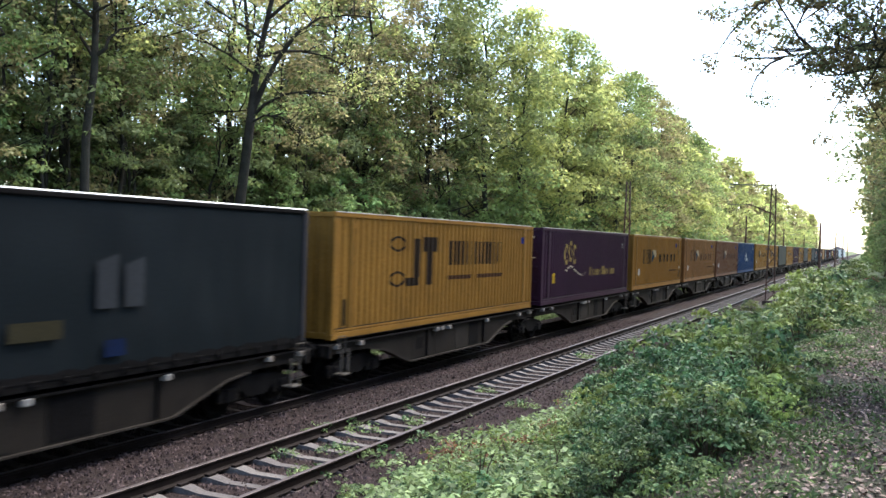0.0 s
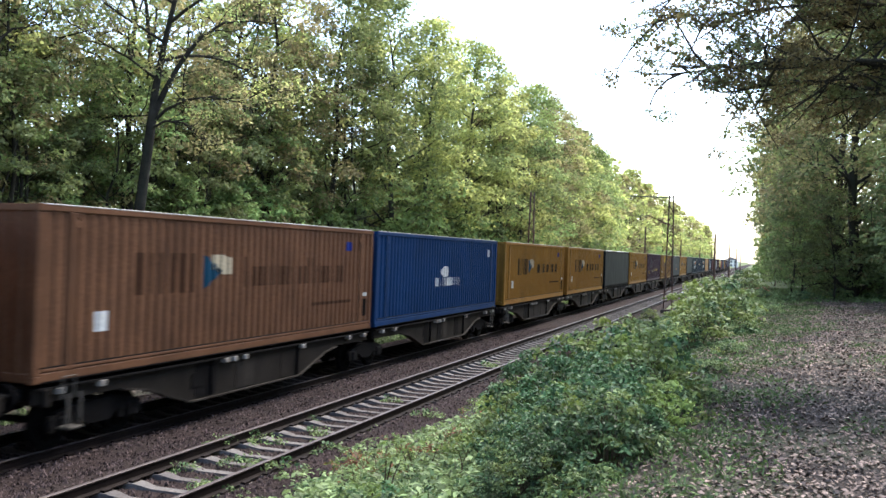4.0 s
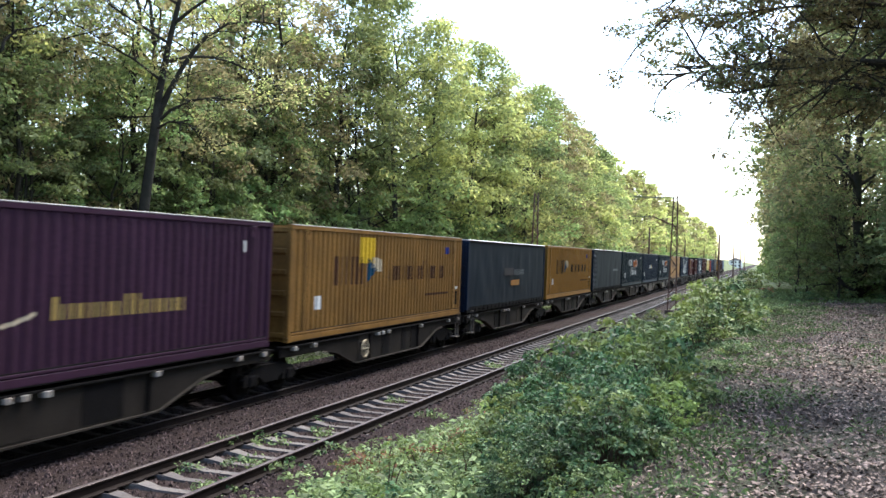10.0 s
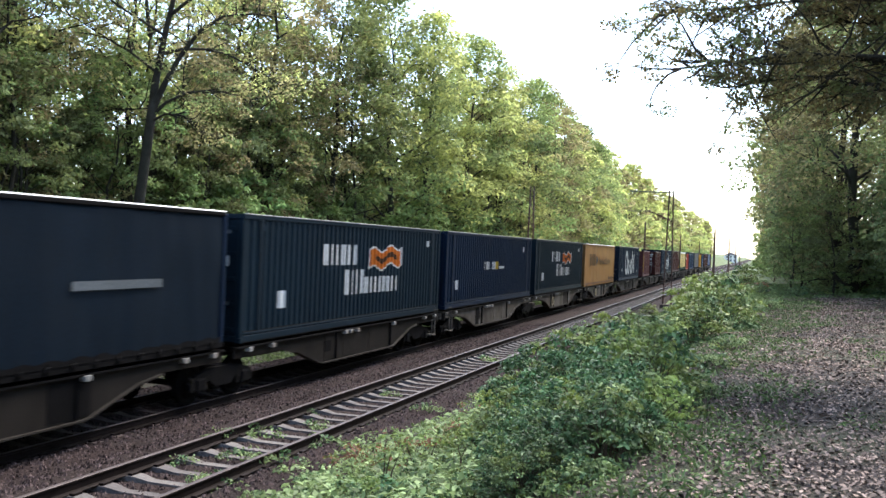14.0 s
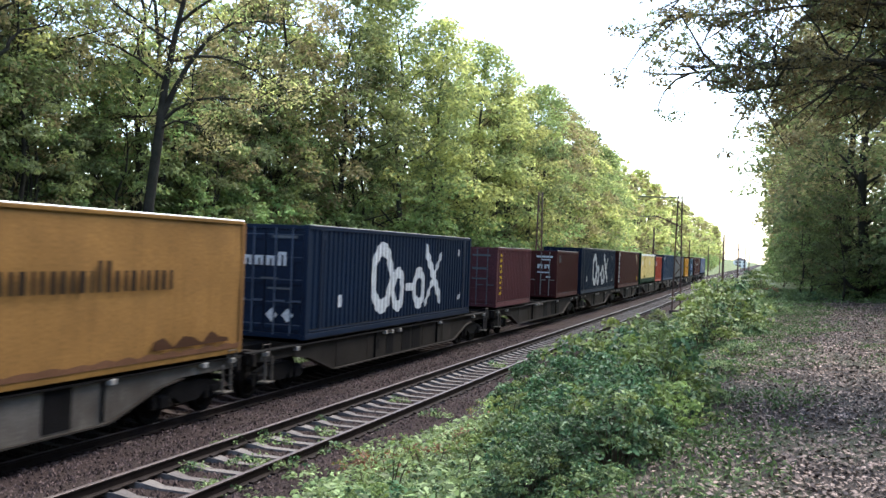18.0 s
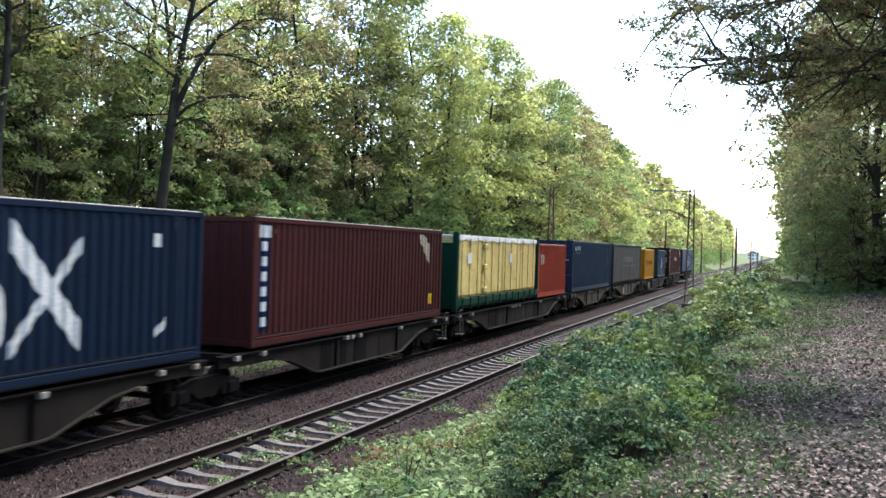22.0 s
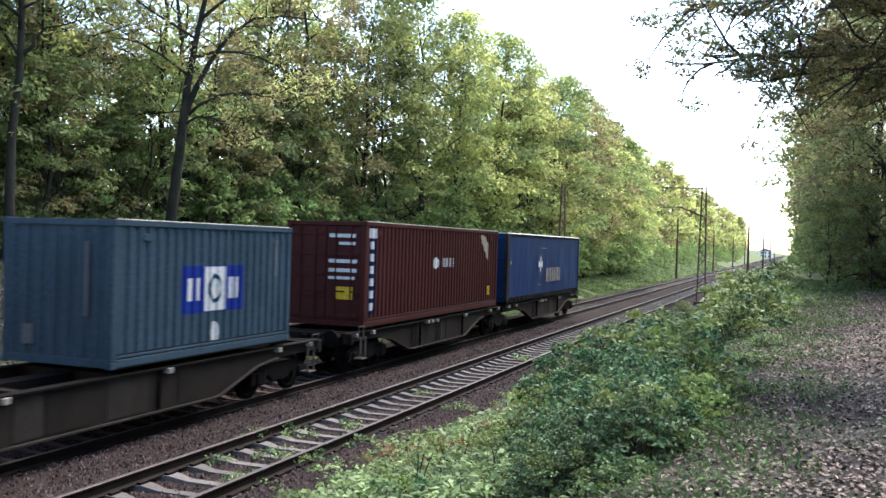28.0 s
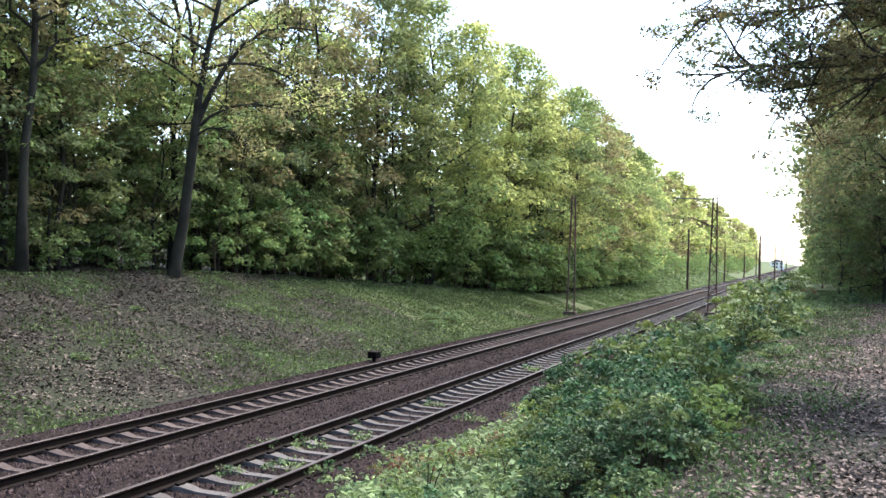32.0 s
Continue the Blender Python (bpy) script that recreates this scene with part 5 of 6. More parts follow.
def wavy(y0, y1, z0, z1, x, amp, seed, pleat=0.0):
    """A slack curtain: a sheet with folds."""
    ys, zs = np.linspace(y0, y1, 90), np.linspace(z0, z1, 50 if pleat else 14)
    v = []
    for y in ys:
        for z in zs:
            e = min(1, (z - z0) / 0.5, (z1 - z) / 0.5) if pleat == 0 else 1
            d = amp * noise.noise((y * 0.9, z * 0.8, seed)) + amp * 0.5 * noise.noise((y * 3.1, z * 0.7, seed + 3))
            d += 0.006 * math.sin(y * 9.0 + 0.6 * math.sin(z * 2)) * max(0, 1 - (z - z0) / 1.1)
            if pleat and y < y0 + 1.4:
                d += pleat * math.sin(z * 19 + 3.0 * noise.noise((y * 2, z, seed))) * (1 - (y - y0) / 1.4)
            v.append((x + d * max(0.15, e) - 0.02, float(y), float(z)))
    n = len(zs)
    f = [(i * n + j, i * n + n + j, i * n + n + j + 1, i * n + j + 1) for i in range(len(ys) - 1) for j in range(n - 1)]
    return Shape().add(v, f)


def curtain_box(name, label, u0, L, H, mat, frame_mat, W=2.5, base=1.225, pleat=0.0, seed=1, straps=True, end_mat=None, roof=None):
    """A curtain-sided swap body: posts, roof with pale edge, slack curtains with straps and buckles."""
    c = thing(name, label, "swap body", "containers on the train", (FAR_X, u0 + L / 2, base))
    h, w = L / 2, W / 2
    rail_mat = YELLOW_DIRTY if frame_mat is YELLOW_BROWN else STEEL_DARK
    for sx in (-1, 1):
        if sx > 0:
            part("curtain", wavy(-h + 0.22, h - 0.16, 0.14, H - 0.1, w - 0.01, 0.028, seed, pleat), mat, c, smooth=True)
        else:
            part("curtain", Shape().box(-w + 0.01, -w + 0.03, -h + 0.2, h - 0.2, 0.14, H - 0.08), mat, c)
        part("roof_rail", Shape().box(min(sx * w, sx * (w - 0.06)), max(sx * w, sx * (w - 0.06)) + (0.006 if sx > 0 else 0), -h + 0.1, h - 0.1, H - 0.1, H - 0.012, bevel=0.02), rail_mat, c)
        part("bottom_rail", Shape().box(min(sx * w, sx * (w - 0.08)), max(sx * w, sx * (w - 0.08)), -h, h, 0.0, 0.13, bevel=0.01), rail_mat, c)
        for sy in (-1, 1):
            x0, x1 = sorted((sx * w, sx * (w - 0.12)))
            y0, y1 = sorted((sy * h, sy * (h - 0.15 if sy > 0 else h - 0.2)))
            part("corner_post", Shape().box(x0, x1, y0, y1, 0.1, H - 0.04, bevel=0.02), frame_mat, c)
    part("roof", Shape().prism([(-w + 0.02, H - 0.01), (w - 0.0, H - 0.01), (w - 0.03, H + 0.012), (0, H + 0.03), (-w + 0.03, H + 0.012)], -h + 0.05, h - 0.05, "y"), roof or ROOF_PALE, c, "pale roof sheet", smooth=False)
    part("floor", Shape().box(-w + 0.05, w - 0.05, -h + 0.05, h - 0.05, 0.02, 0.12), STEEL_DARK, c)
    part("end_wall", Shape().box(-w + 0.12, w - 0.12, -h + 0.03, -h + 0.07, 0.05, H - 0.03), end_mat or frame_mat, c)
    part("end_wall", Shape().box(-w + 0.12, w - 0.12, h - 0.07, h - 0.03, 0.05, H - 0.03), end_mat or frame_mat, c)
    for k in range(4):
        z = 0.25 + k * (H - 0.5) / 3
        part("end_rib", Shape().box(-w + 0.12, w - 0.12, -h + 0.0, -h + 0.028, z - 0.05, z + 0.05, bevel=0.012), end_mat or frame_mat, c)
    ys = np.linspace(-h + 0.22, h - 0.16, 160)
    hem = [(w + 0.011, float(y), z) for y in ys for z in (0.12, 0.20 + 0.05 * abs(math.sin(y * 4.9)) + 0.04 * noise.noise((y * 2.3, seed, 1.0)))]
    part("hem", Shape().add(hem, [(2 * i, 2 * i + 2, 2 * i + 3, 2 * i + 1) for i in range(159)]), STEEL_DARK if straps else BROWN_STAINED, c, "dark grimy curtain hem")
    if straps:
        n = 22
        for i in range(n):
            y = -h + 0.5 + i * (L - 1.0) / (n - 1)
            st = part("strap", Shape().box(w + 0.012, w + 0.02, y - 0.025, y + 0.025, 0.02, 0.22 + 0.08 * noise.noise((y * 3.0, seed, 0.5))), STEEL_DARK, c)
            part("buckle", Shape().box(w + 0.022, w + 0.045, y - 0.06, y + 0.06, 0.06, 0.15, bevel=0.01), STEEL_DARK, st)
    ROLLING.append((c, FAR_X, u0 + L / 2, base))
    return c, Side(c, w + 0.022, [(-h, 0), (h, 0)], 0.0)


WHEEL_SETS = []


def bogie(wagon, y, spin=False):
    """Two-axle bogie: side frames with spring nests, bolster, two wheelsets."""
    b = part("bogie", Shape().box(-1.0, 1.0, -0.22, 0.22, 0.55, 0.80, bevel=0.04), STEEL_DARK, wagon, "dirty steel bogie, colour darkened for the shade under the wagon", at=(0, y, 0))
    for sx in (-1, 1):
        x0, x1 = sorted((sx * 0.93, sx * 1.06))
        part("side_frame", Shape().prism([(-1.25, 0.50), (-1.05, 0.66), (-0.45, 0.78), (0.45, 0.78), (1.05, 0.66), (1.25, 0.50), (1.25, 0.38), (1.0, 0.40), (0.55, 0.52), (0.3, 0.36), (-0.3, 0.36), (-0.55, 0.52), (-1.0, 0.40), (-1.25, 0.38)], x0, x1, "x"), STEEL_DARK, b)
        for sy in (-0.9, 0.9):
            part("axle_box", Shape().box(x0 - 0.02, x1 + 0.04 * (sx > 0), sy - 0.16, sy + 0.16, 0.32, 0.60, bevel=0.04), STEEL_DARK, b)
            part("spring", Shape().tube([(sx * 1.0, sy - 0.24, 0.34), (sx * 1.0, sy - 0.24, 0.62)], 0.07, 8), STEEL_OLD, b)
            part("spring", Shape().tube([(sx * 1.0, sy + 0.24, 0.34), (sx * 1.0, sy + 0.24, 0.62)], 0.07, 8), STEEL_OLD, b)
    ws = Shape()
    for sx in (-1, 1):
        x = sx * 0.72
        ws.tube([(x - 0.05, 0, 0), (x - 0.05, 0, 0.0001)], 0.01, 3)
        ring = [(x - 0.065, 0.46), (x + 0.065, 0.46), (x + 0.065, 0.38), (x + 0.03, 0.34), (x + 0.03, 0.16), (x + 0.09, 0.12), (x + 0.09, 0.09)]
        n = 14
        v = [(a, r_ * math.cos(2 * math.pi * k / n), r_ * math.sin(2 * math.pi * k / n)) for k in range(n) for a, r_ in ring]
        m = len(ring)
        ws.add(v, [(k * m + j, ((k + 1) % n) * m + j, ((k + 1) % n) * m + j + 1, k * m + j + 1) for k in range(n) for j in range(m - 1)])
        ws.add([(x - 0.065, r_ * math.cos(2 * math.pi * k / n), r_ * math.sin(2 * math.pi * k / n)) for k in range(n) for r_ in (0.46, 0.05)], [(2 * k, 2 * ((k + 1) % n), 2 * ((k + 1) % n) + 1, 2 * k + 1) for k in range(n)])
        for k in range(6):
            a = k * math.pi / 3
            ws.beam((x + 0.04, 0.2 * math.cos(a), 0.2 * math.sin(a)), (x + 0.04, 0.34 * math.cos(a), 0.34 * math.sin(a)), 0.02)
    ws.tube([(-0.95, 0, 0), (0.95, 0, 0)], 0.07, 8)
    for sy in (-0.9, 0.9):
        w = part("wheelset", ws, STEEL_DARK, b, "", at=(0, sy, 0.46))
        if spin:
            WHEEL_SETS.append((w, sy))
    return b


def platform(wagon, yc, L, steel, lugs, seed):
    """One fish-bellied platform with sills, cross beams, deck edges, lugs and brake gear."""
    h = L / 2
    rr = random.Random(seed)
    tp, z_end, z_mid = 1.19, 0.90, 0.36
    out = [(-h, z_end), (-h, tp - 0.07), (h, tp - 0.07), (h, z_end), (h - 2.2, z_end), (h - 2.9, z_end - 0.09), (h - 4.3, z_mid + 0.02), (h - 4.5, z_mid), (-h + 4.5, z_mid), (-h + 4.3, z_mid + 0.02), (-h + 2.9, z_end - 0.09), (-h + 2.2, z_end)]
    out = [(a + yc, b) for a, b in out]
    for sx in (-1, 1):
        x0, x1 = sorted((sx * 1.10, sx * 1.16))
        part("sill_web", Shape().prism(out, x0, x1, "x"), steel, wagon, "rusty fish-belly side sill")
        x0, x1 = sorted((sx * 1.02, sx * 1.24))
        part("sill_top_flange", Shape().box(x0, x1, yc - h, yc + h, tp - 0.07, tp - 0.035), STEEL_DARK, wagon)
        low = [(yc - h + 2.2, z_end), (yc - h + 2.9, z_end - 0.09), (yc - h + 4.3, z_mid + 0.02), (yc - h + 4.5, z_mid), (yc + h - 4.5, z_mid), (yc + h - 4.3, z_mid + 0.02), (yc + h - 2.9, z_end - 0.09), (yc + h - 2.2, z_end)]
        s = Shape()
        for (a, za), (b, zb) in zip(low, low[1:]):
            s.add([(x0, a, za), (x1, a, za), (x1, b, zb), (x0, b, zb), (x0, a, za - 0.03), (x1, a, za - 0.03), (x1, b, zb - 0.03), (x0, b, zb - 0.03)],
                  [(0, 1, 2, 3), (7, 6, 5, 4), (0, 4, 5, 1), (2, 6, 7, 3), (1, 5, 6, 2), (0, 3, 7, 4)])
        # paler steel here paints the bright line along the lower flange
        part("sill_bottom_flange", s, STEEL_DIM, wagon)
        for y, zb in ((yc - L * 0.12, z_mid + 0.03), (yc + L * 0.17, z_mid + 0.03)):
            part("stiffener", Shape().box(min(sx * 1.16, sx * 1.22), max(sx * 1.16, sx * 1.22), y - 0.012, y + 0.012, zb, tp - 0.07), STEEL_DARK, wagon)
        for y in lugs:
            part("lug", Shape().box(min(sx * 1.16, sx * 1.29), max(sx * 1.16, sx * 1.29), yc + y - 0.07, yc + y + 0.07, tp - 0.16, tp - 0.06, bevel=0.008), LUG, wagon, "pale folding container lug")
    for k in range(9):
        y = yc - h + 0.6 + k * (L - 1.2) / 8
        part("cross_beam", Shape().box(-1.10, 1.10, y - 0.09, y + 0.09, tp - 0.22, tp - 0.04), steel, wagon)
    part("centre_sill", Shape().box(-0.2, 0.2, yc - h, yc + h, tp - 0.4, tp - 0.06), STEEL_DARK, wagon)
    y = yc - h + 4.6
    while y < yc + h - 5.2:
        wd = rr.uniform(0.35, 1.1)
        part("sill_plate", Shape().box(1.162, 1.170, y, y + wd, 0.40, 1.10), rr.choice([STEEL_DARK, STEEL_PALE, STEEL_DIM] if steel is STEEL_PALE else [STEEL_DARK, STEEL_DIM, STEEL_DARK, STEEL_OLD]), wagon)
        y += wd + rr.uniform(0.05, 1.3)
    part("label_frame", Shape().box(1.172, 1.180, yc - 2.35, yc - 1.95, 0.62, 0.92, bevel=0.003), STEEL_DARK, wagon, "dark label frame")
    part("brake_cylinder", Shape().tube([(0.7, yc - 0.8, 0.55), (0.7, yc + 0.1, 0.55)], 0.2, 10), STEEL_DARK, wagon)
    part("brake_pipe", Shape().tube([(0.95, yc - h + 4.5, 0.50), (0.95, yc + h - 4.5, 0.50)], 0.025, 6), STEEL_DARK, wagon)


def end_gear(wagon, y, s):
    """Headstock, buffers, coupling and a pale step at a wagon's end; s: +1 far end, -1 near end."""
    part("headstock", Shape().box(-1.28, 1.28, min(y, y - s * 0.12), max(y, y - s * 0.12), 0.84, 1.14, bevel=0.02), STEEL_OLD, wagon)
    for sx in (-0.875, 0.875):
        part("buffer", Shape().tube([(sx, y, 1.03), (sx, y + s * 0.42, 1.03), (sx, y + s * 0.43, 1.03), (sx, y + s * 0.47, 1.03)], [0.11, 0.10, 0.24, 0.23], 12), STEEL_DARK, wagon)
    part("coupling_hook", Shape().box(-0.06, 0.06, min(y, y + s * 0.35), max(y, y + s * 0.35), 0.96, 1.10, bevel=0.02), STEEL_DARK, wagon)
    st = part("step", Shape().box(1.12, 1.38, y - s * 0.62 - 0.16, y - s * 0.62 + 0.16, 0.42, 0.46, bevel=0.01), STEEL_PALE, wagon, "pale shunter's step")
    for o in (-0.15, 0.15):
        part("step_hanger", Shape().box(1.30, 1.335, y - s * 0.62 + o - 0.018, y - s * 0.62 + o + 0.018, 0.46, 1.02), STEEL_PALE, st)
    part("handrail", Shape().tube([(1.32, y - s * 0.3, 0.95), (1.34, y - s * 0.3, 1.32), (1.34, y - s * 0.6, 1.32), (1.32, y - s * 0.6, 0.95)], 0.016, 6), STEEL_PALE, wagon)


LUG_ROW = (-6.6, -5.5, -1.2, -0.85, -0.35, 2.6, 5.6, 6.7)


def wagon(u0, u1, decks, steel, label, mid_bogie=False, spin=False, seed=0, handwheel=False):
    """A container wagon from u0 to u1; decks: centre and length of each platform."""
    c = (u0 + u1) / 2
    w = thing("container_wagon", label, "wagon", "wagons of the train", (FAR_X, c, 0))
    for i, (yc, L) in enumerate(decks):
        platform(w, yc - c, L, steel, [y * L / 14.3 for y in LUG_ROW], seed + i)
    end_gear(w, u0 - c + 0.42, -1)
    end_gear(w, u1 - c - 0.42, 1)
    bogie(w, u0 - c + 2.0, spin)
    bogie(w, u1 - c - 2.0, spin)
    if mid_bogie:
        bogie(w, 0.0, spin)
    if handwheel:
        y = decks[-1][0] - c - decks[-1][1] / 2 + 4.9
        hw = Shape()
        hw.tube([(1.26, y + 0.24 * math.cos(a), 0.72 + 0.24 * math.sin(a)) for a in np.linspace(0, 2 * math.pi, 15)], 0.022, 6, cap=False)
        hw.beam((1.26, y - 0.22, 0.72), (1.26, y + 0.22, 0.72), 0.03)
        hw.beam((1.26, y, 0.50), (1.26, y, 0.94), 0.03)
        hw.tube([(1.16, y, 0.72), (1.27, y, 0.72)], 0.04, 8)
        part("brake_handwheel", hw, MARK_CREAM, w, "pale yellow brake handwheel")
    ROLLING.append((w, FAR_X, c, 0.0))
    return w


TWIN = "articulated container wagon with rusty fish-belly sills"
L45, H45, L40, L20, H20 = 13.716, 2.90, 12.192, 6.058, 2.591


def twin(c1, c2, steel=None, **kw):
    mid = (c1 + c2) / 2
    half = (c2 - c1) / 2
    wagon(mid - 2 * half, mid + 2 * half, [(mid - half, 2 * half - 0.5), (mid + half, 2 * half - 0.5)], steel or STEEL_OLD, TWIN, True, **kw)


def ferry(u, label, end="plain", mat=None, patch_mark=False, faded=False):
    """Yellow 45-foot container with its two-part dark mark and blue pennant."""
    c, s = container("container", label, u, L45, H45, mat or YELLOW, end)
    dark = MARK_BROWN if faded else MARK_DARK
    s.bars(-4.38, -2.31, 1.35, 2.14, 3, dark, "dark name bar", 0.75)
    s.mark("pennant", -2.05, -1.36, lambda y: 1.40 + 0.36 * (y + 2.05) / 0.7, lambda y: 2.12 - 0.34 * (y + 2.05) / 0.7, MARK_TEAL, "blue pennant")
    s.mark("pennant_tail", -1.75, -0.95, lambda y: 1.70 + 0.3 * max(0, -1.36 - y), lambda y: 2.12 - 0.25 * max(0, y + 1.3), MARK_CREAM, "pale pennant tail")
    s.bars(-0.53, 4.85, 1.42, 2.08, 12, dark, "dark name bar", 0.6, low=(1, 2, 3, 4, 5, 6, 8, 9, 10, 11))
    s.mark("mark", 3.0, 5.4, 0.84, 0.92, MARK_BROWN)
    s.mark("plate", -5.4, -5.05, 0.75, 1.1, WHITE, "white plate")
    s.mark("sticker", 5.0, 5.35, 2.28, 2.53, MARK_BLUE, "blue sticker")
    s.mark("code_plate", 6.28, 6.48, 0.4, 0.9, STEEL_DARK)
    s.mark("plate", 6.26, 6.5, 0.98, 1.08, WHITE)
    if patch_mark:
        s.mark("repair_patch", -2.6, -1.5, 1.95, 2.7, MARK_YELLOW, "bright yellow repair patch")
    return c, s


def car_marks(s, L, H, mat=None):
    s.bars(L / 2 - 1.5, L / 2 - 0.75, H - 0.42, H - 0.33, 8, mat or WHITE)
    s.bars(L / 2 - 1.3, L / 2 - 0.75, H - 0.56, H - 0.48, 5, mat or WHITE)


# in running order, from the first that shows to the last
wagon(2.6, 17.6, [(10.1, 14.4)], STEEL_OLD, "container wagon with rusty fish-belly sills")
c, s = curtain_box("swap_body", "dark grey curtain-sided swap body, dirty, with faint marks", 3.3, L45, 2.9, CURTAIN_GREY, CURTAIN_DARK, seed=2)
s.mark("faded_mark", 0.85, 1.3, 1.12, lambda y: 1.85 + (y - 0.85) * 0.3, MARK_FADED, "faded grey mark")
s.mark("faded_mark", 1.45, 1.9, 1.12, lambda y: 1.80 + (y - 1.45) * 0.3, MARK_FADED, "faded grey mark")
s.mark("faded_mark", -0.78, 0.19, 0.72, 1.0, MARK_DULL, "faded yellow mark")
s.mark("faded_mark", 1.05, 1.5, 0.35, 0.62, MARK_NIGHT, "blue smudge")

twin(25.0, 39.86, seed=10)
c, s = container("container", "yellow corrugated 45-foot container with a dark emblem", 18.15, L45, H45, YELLOW)
s.mark("emblem", -3.15, -2.4, 1.1, 1.32, MARK_DARK)
s.mark("emblem", -2.75, -2.3, 1.324, 2.35, MARK_DARK)
s.mark("emblem", -2.2, -1.2, 2.0, 2.4, MARK_DARK)
s.mark("emblem", -1.95, -1.5, 1.1, 1.996, MARK_DARK)
s.oval(-3.65, 2.2, 0.46, 0.2, MARK_DARK, 0.72)
s.oval(-3.65, 1.3, 0.46, 0.2, MARK_DARK, 0.72)
s.bars(-0.5, 3.92, 1.62, 2.32, 7, MARK_DARK, "dark name bar", 0.8)
s.mark("mark", -0.5, 1.3, 1.2, 1.32, MARK_BROWN, "faded brown line")
s.mark("mark", 1.7, 3.9, 1.2, 1.32, MARK_BROWN, "faded brown line")
s.mark("sticker", 5.75, 6.0, 2.28, 2.5, MARK_BLUE)
s.mark("code_plate", -6.4, -6.2, 0.3, 0.9, STEEL_DARK)
c, s = container("container", "dark purple corrugated 45-foot container with cream marks", 33.0, L45, H45, PURPLE, "doors")
s.oval(-3.7, 1.9, 0.26, 0.42, MARK_GOLD, 0.6)
s.oval(-3.1, 2.02, 0.28, 0.42, MARK_GOLD, 0.6)
s.oval(-2.55, 1.9, 0.24, 0.4, MARK_GOLD, 0.6)
for k in range(12):
    y = -3.7 + k * 0.265
    z = 1.22 + (0.16 * math.sin(k / 4.2 * math.pi) if k < 5 else -0.22 * math.sin((k - 4.5) / 8.0 * math.pi))
    s.mark("swoosh_dot", y, y + 0.17, z, z + 0.07, MARK_CREAM)
s.bars(-0.13, 4.2, 0.98, 1.36, 17, MARK_GOLD, "", 0.6, low=tuple(range(1, 8)) + tuple(range(10, 17)))
s.mark("plate", -5.5, -5.12, 0.8, 1.18, MARK_YELLOW, "yellow plate")
s.mark("plate", 5.6, 5.75, 2.2, 2.45, WHITE)
end_marks(c, L45, 2.44, H45, [(0.1, 0.9, 2.5, 2.58), (0.1, 0.7, 2.3, 2.38), (0.25, 0.95, 1.75, 1.8), (-0.9, -0.2, 1.2, 1.3)], MARK_CREAM)

number_mark(c, "45", 0.35, -L45 / 2 + 0.012, 0.35, 0.5, MARK_CREAM)

twin(54.73, 69.76, seed=20)
ferry(47.87, "yellow corrugated 45-foot container with dark name bars")
ferry(62.9, "weathered yellow-brown 45-foot container, dirty and faded", "ribs", YELLOW_BROWN, faded=True)
twin(84.4, 98.45, seed=30)
ferry(77.55, "brown-stained yellow 45-foot container with faded bars", "plain", BROWN_STAINED, faded=True)
c, s = container("container", "bright blue corrugated 45-foot container", 91.6, L45, H45, BLUE)
s.bars(-1.3, 1.6, 1.1, 1.4, 6, WHITE)
s.oval(-0.2, 1.62, 0.45, 0.2, WHITE)
s.mark("sticker", 5.5, 5.8, 2.2, 2.5, WHITE)
twin(113.65, 128.63, seed=40)
ferry(106.8, "clean yellow corrugated 45-foot container with dark name bars", "plain", YELLOW)
ferry(121.78, "yellow 45-foot container with ribbed end wall", "ribs", YELLOW)
twin(143.2, 157.9, seed=50)
curtain_box("swap_body", "dark grey curtain-sided swap body with pale roof edge", 136.4, 13.65, 2.88, CURTAIN_GREY, CURTAIN_NAVY, seed=5)
ferry(151.05, "yellow corrugated 45-foot container with ribbed end wall", "ribs", YELLOW)
twin(172.55, 187.2, seed=60, handwheel=True)
c, s = container("container", "dark purple corrugated 45-foot container with pale emblem", 165.7, L45, H45, PURPLE)
s.oval(-3.9, 1.85, 0.25, 0.45, MARK_GREY, 0.6)
s.oval(-3.3, 1.95, 0.26, 0.45, MARK_GREY, 0.6)
s.oval(-2.7, 1.85, 0.25, 0.42, MARK_GREY, 0.6)
s.mark("swoosh", -2.7, -0.6, lambda y: 1.12 - 0.2 * math.sin((y + 2.7) / 2.1 * math.pi), lambda y: 1.19 - 0.2 * math.sin((y + 2.7) / 2.1 * math.pi), MARK_CREAM)
s.bars(-0.3, 3.44, 1.02, 1.4, 16, MARK_GOLD, "", 0.6, low=tuple(range(1, 8)) + tuple(range(10, 16)))
s.mark("plate", -5.3, -5.0, 0.75, 1.1, MARK_YELLOW)
s.mark("plate", 5.6, 5.75, 2.2, 2.45, WHITE)
ferry(180.35, "dirty yellow 45-foot container with a bright repair patch", "ribs", YELLOW_DIRTY, True, True)
twin(201.7, 216.2, seed=70)
c, s = curtain_box("swap_body", "dark blue-grey curtain-sided swap body with faded bars", 194.9, 13.65, 2.88, CURTAIN_NAVY, NAVY, seed=7)
s.mark("mark", -1.4, 0.2, 1.42, 1.75, CURTAIN_DARK, "faded grey patch")
s.bars(0.35, 2.2, 1.42, 1.68, 4, MARK_GREY, "faded grey mark")
s.mark("mark", -0.2, 1.3, 0.95, 1.2, CURTAIN_TAN, "faded ochre patch")
ferry(209.35, "yellow 45-foot container with ribbed end wall and dark bars", "ribs", YELLOW)
twin(230.6, 245.0, seed=80)
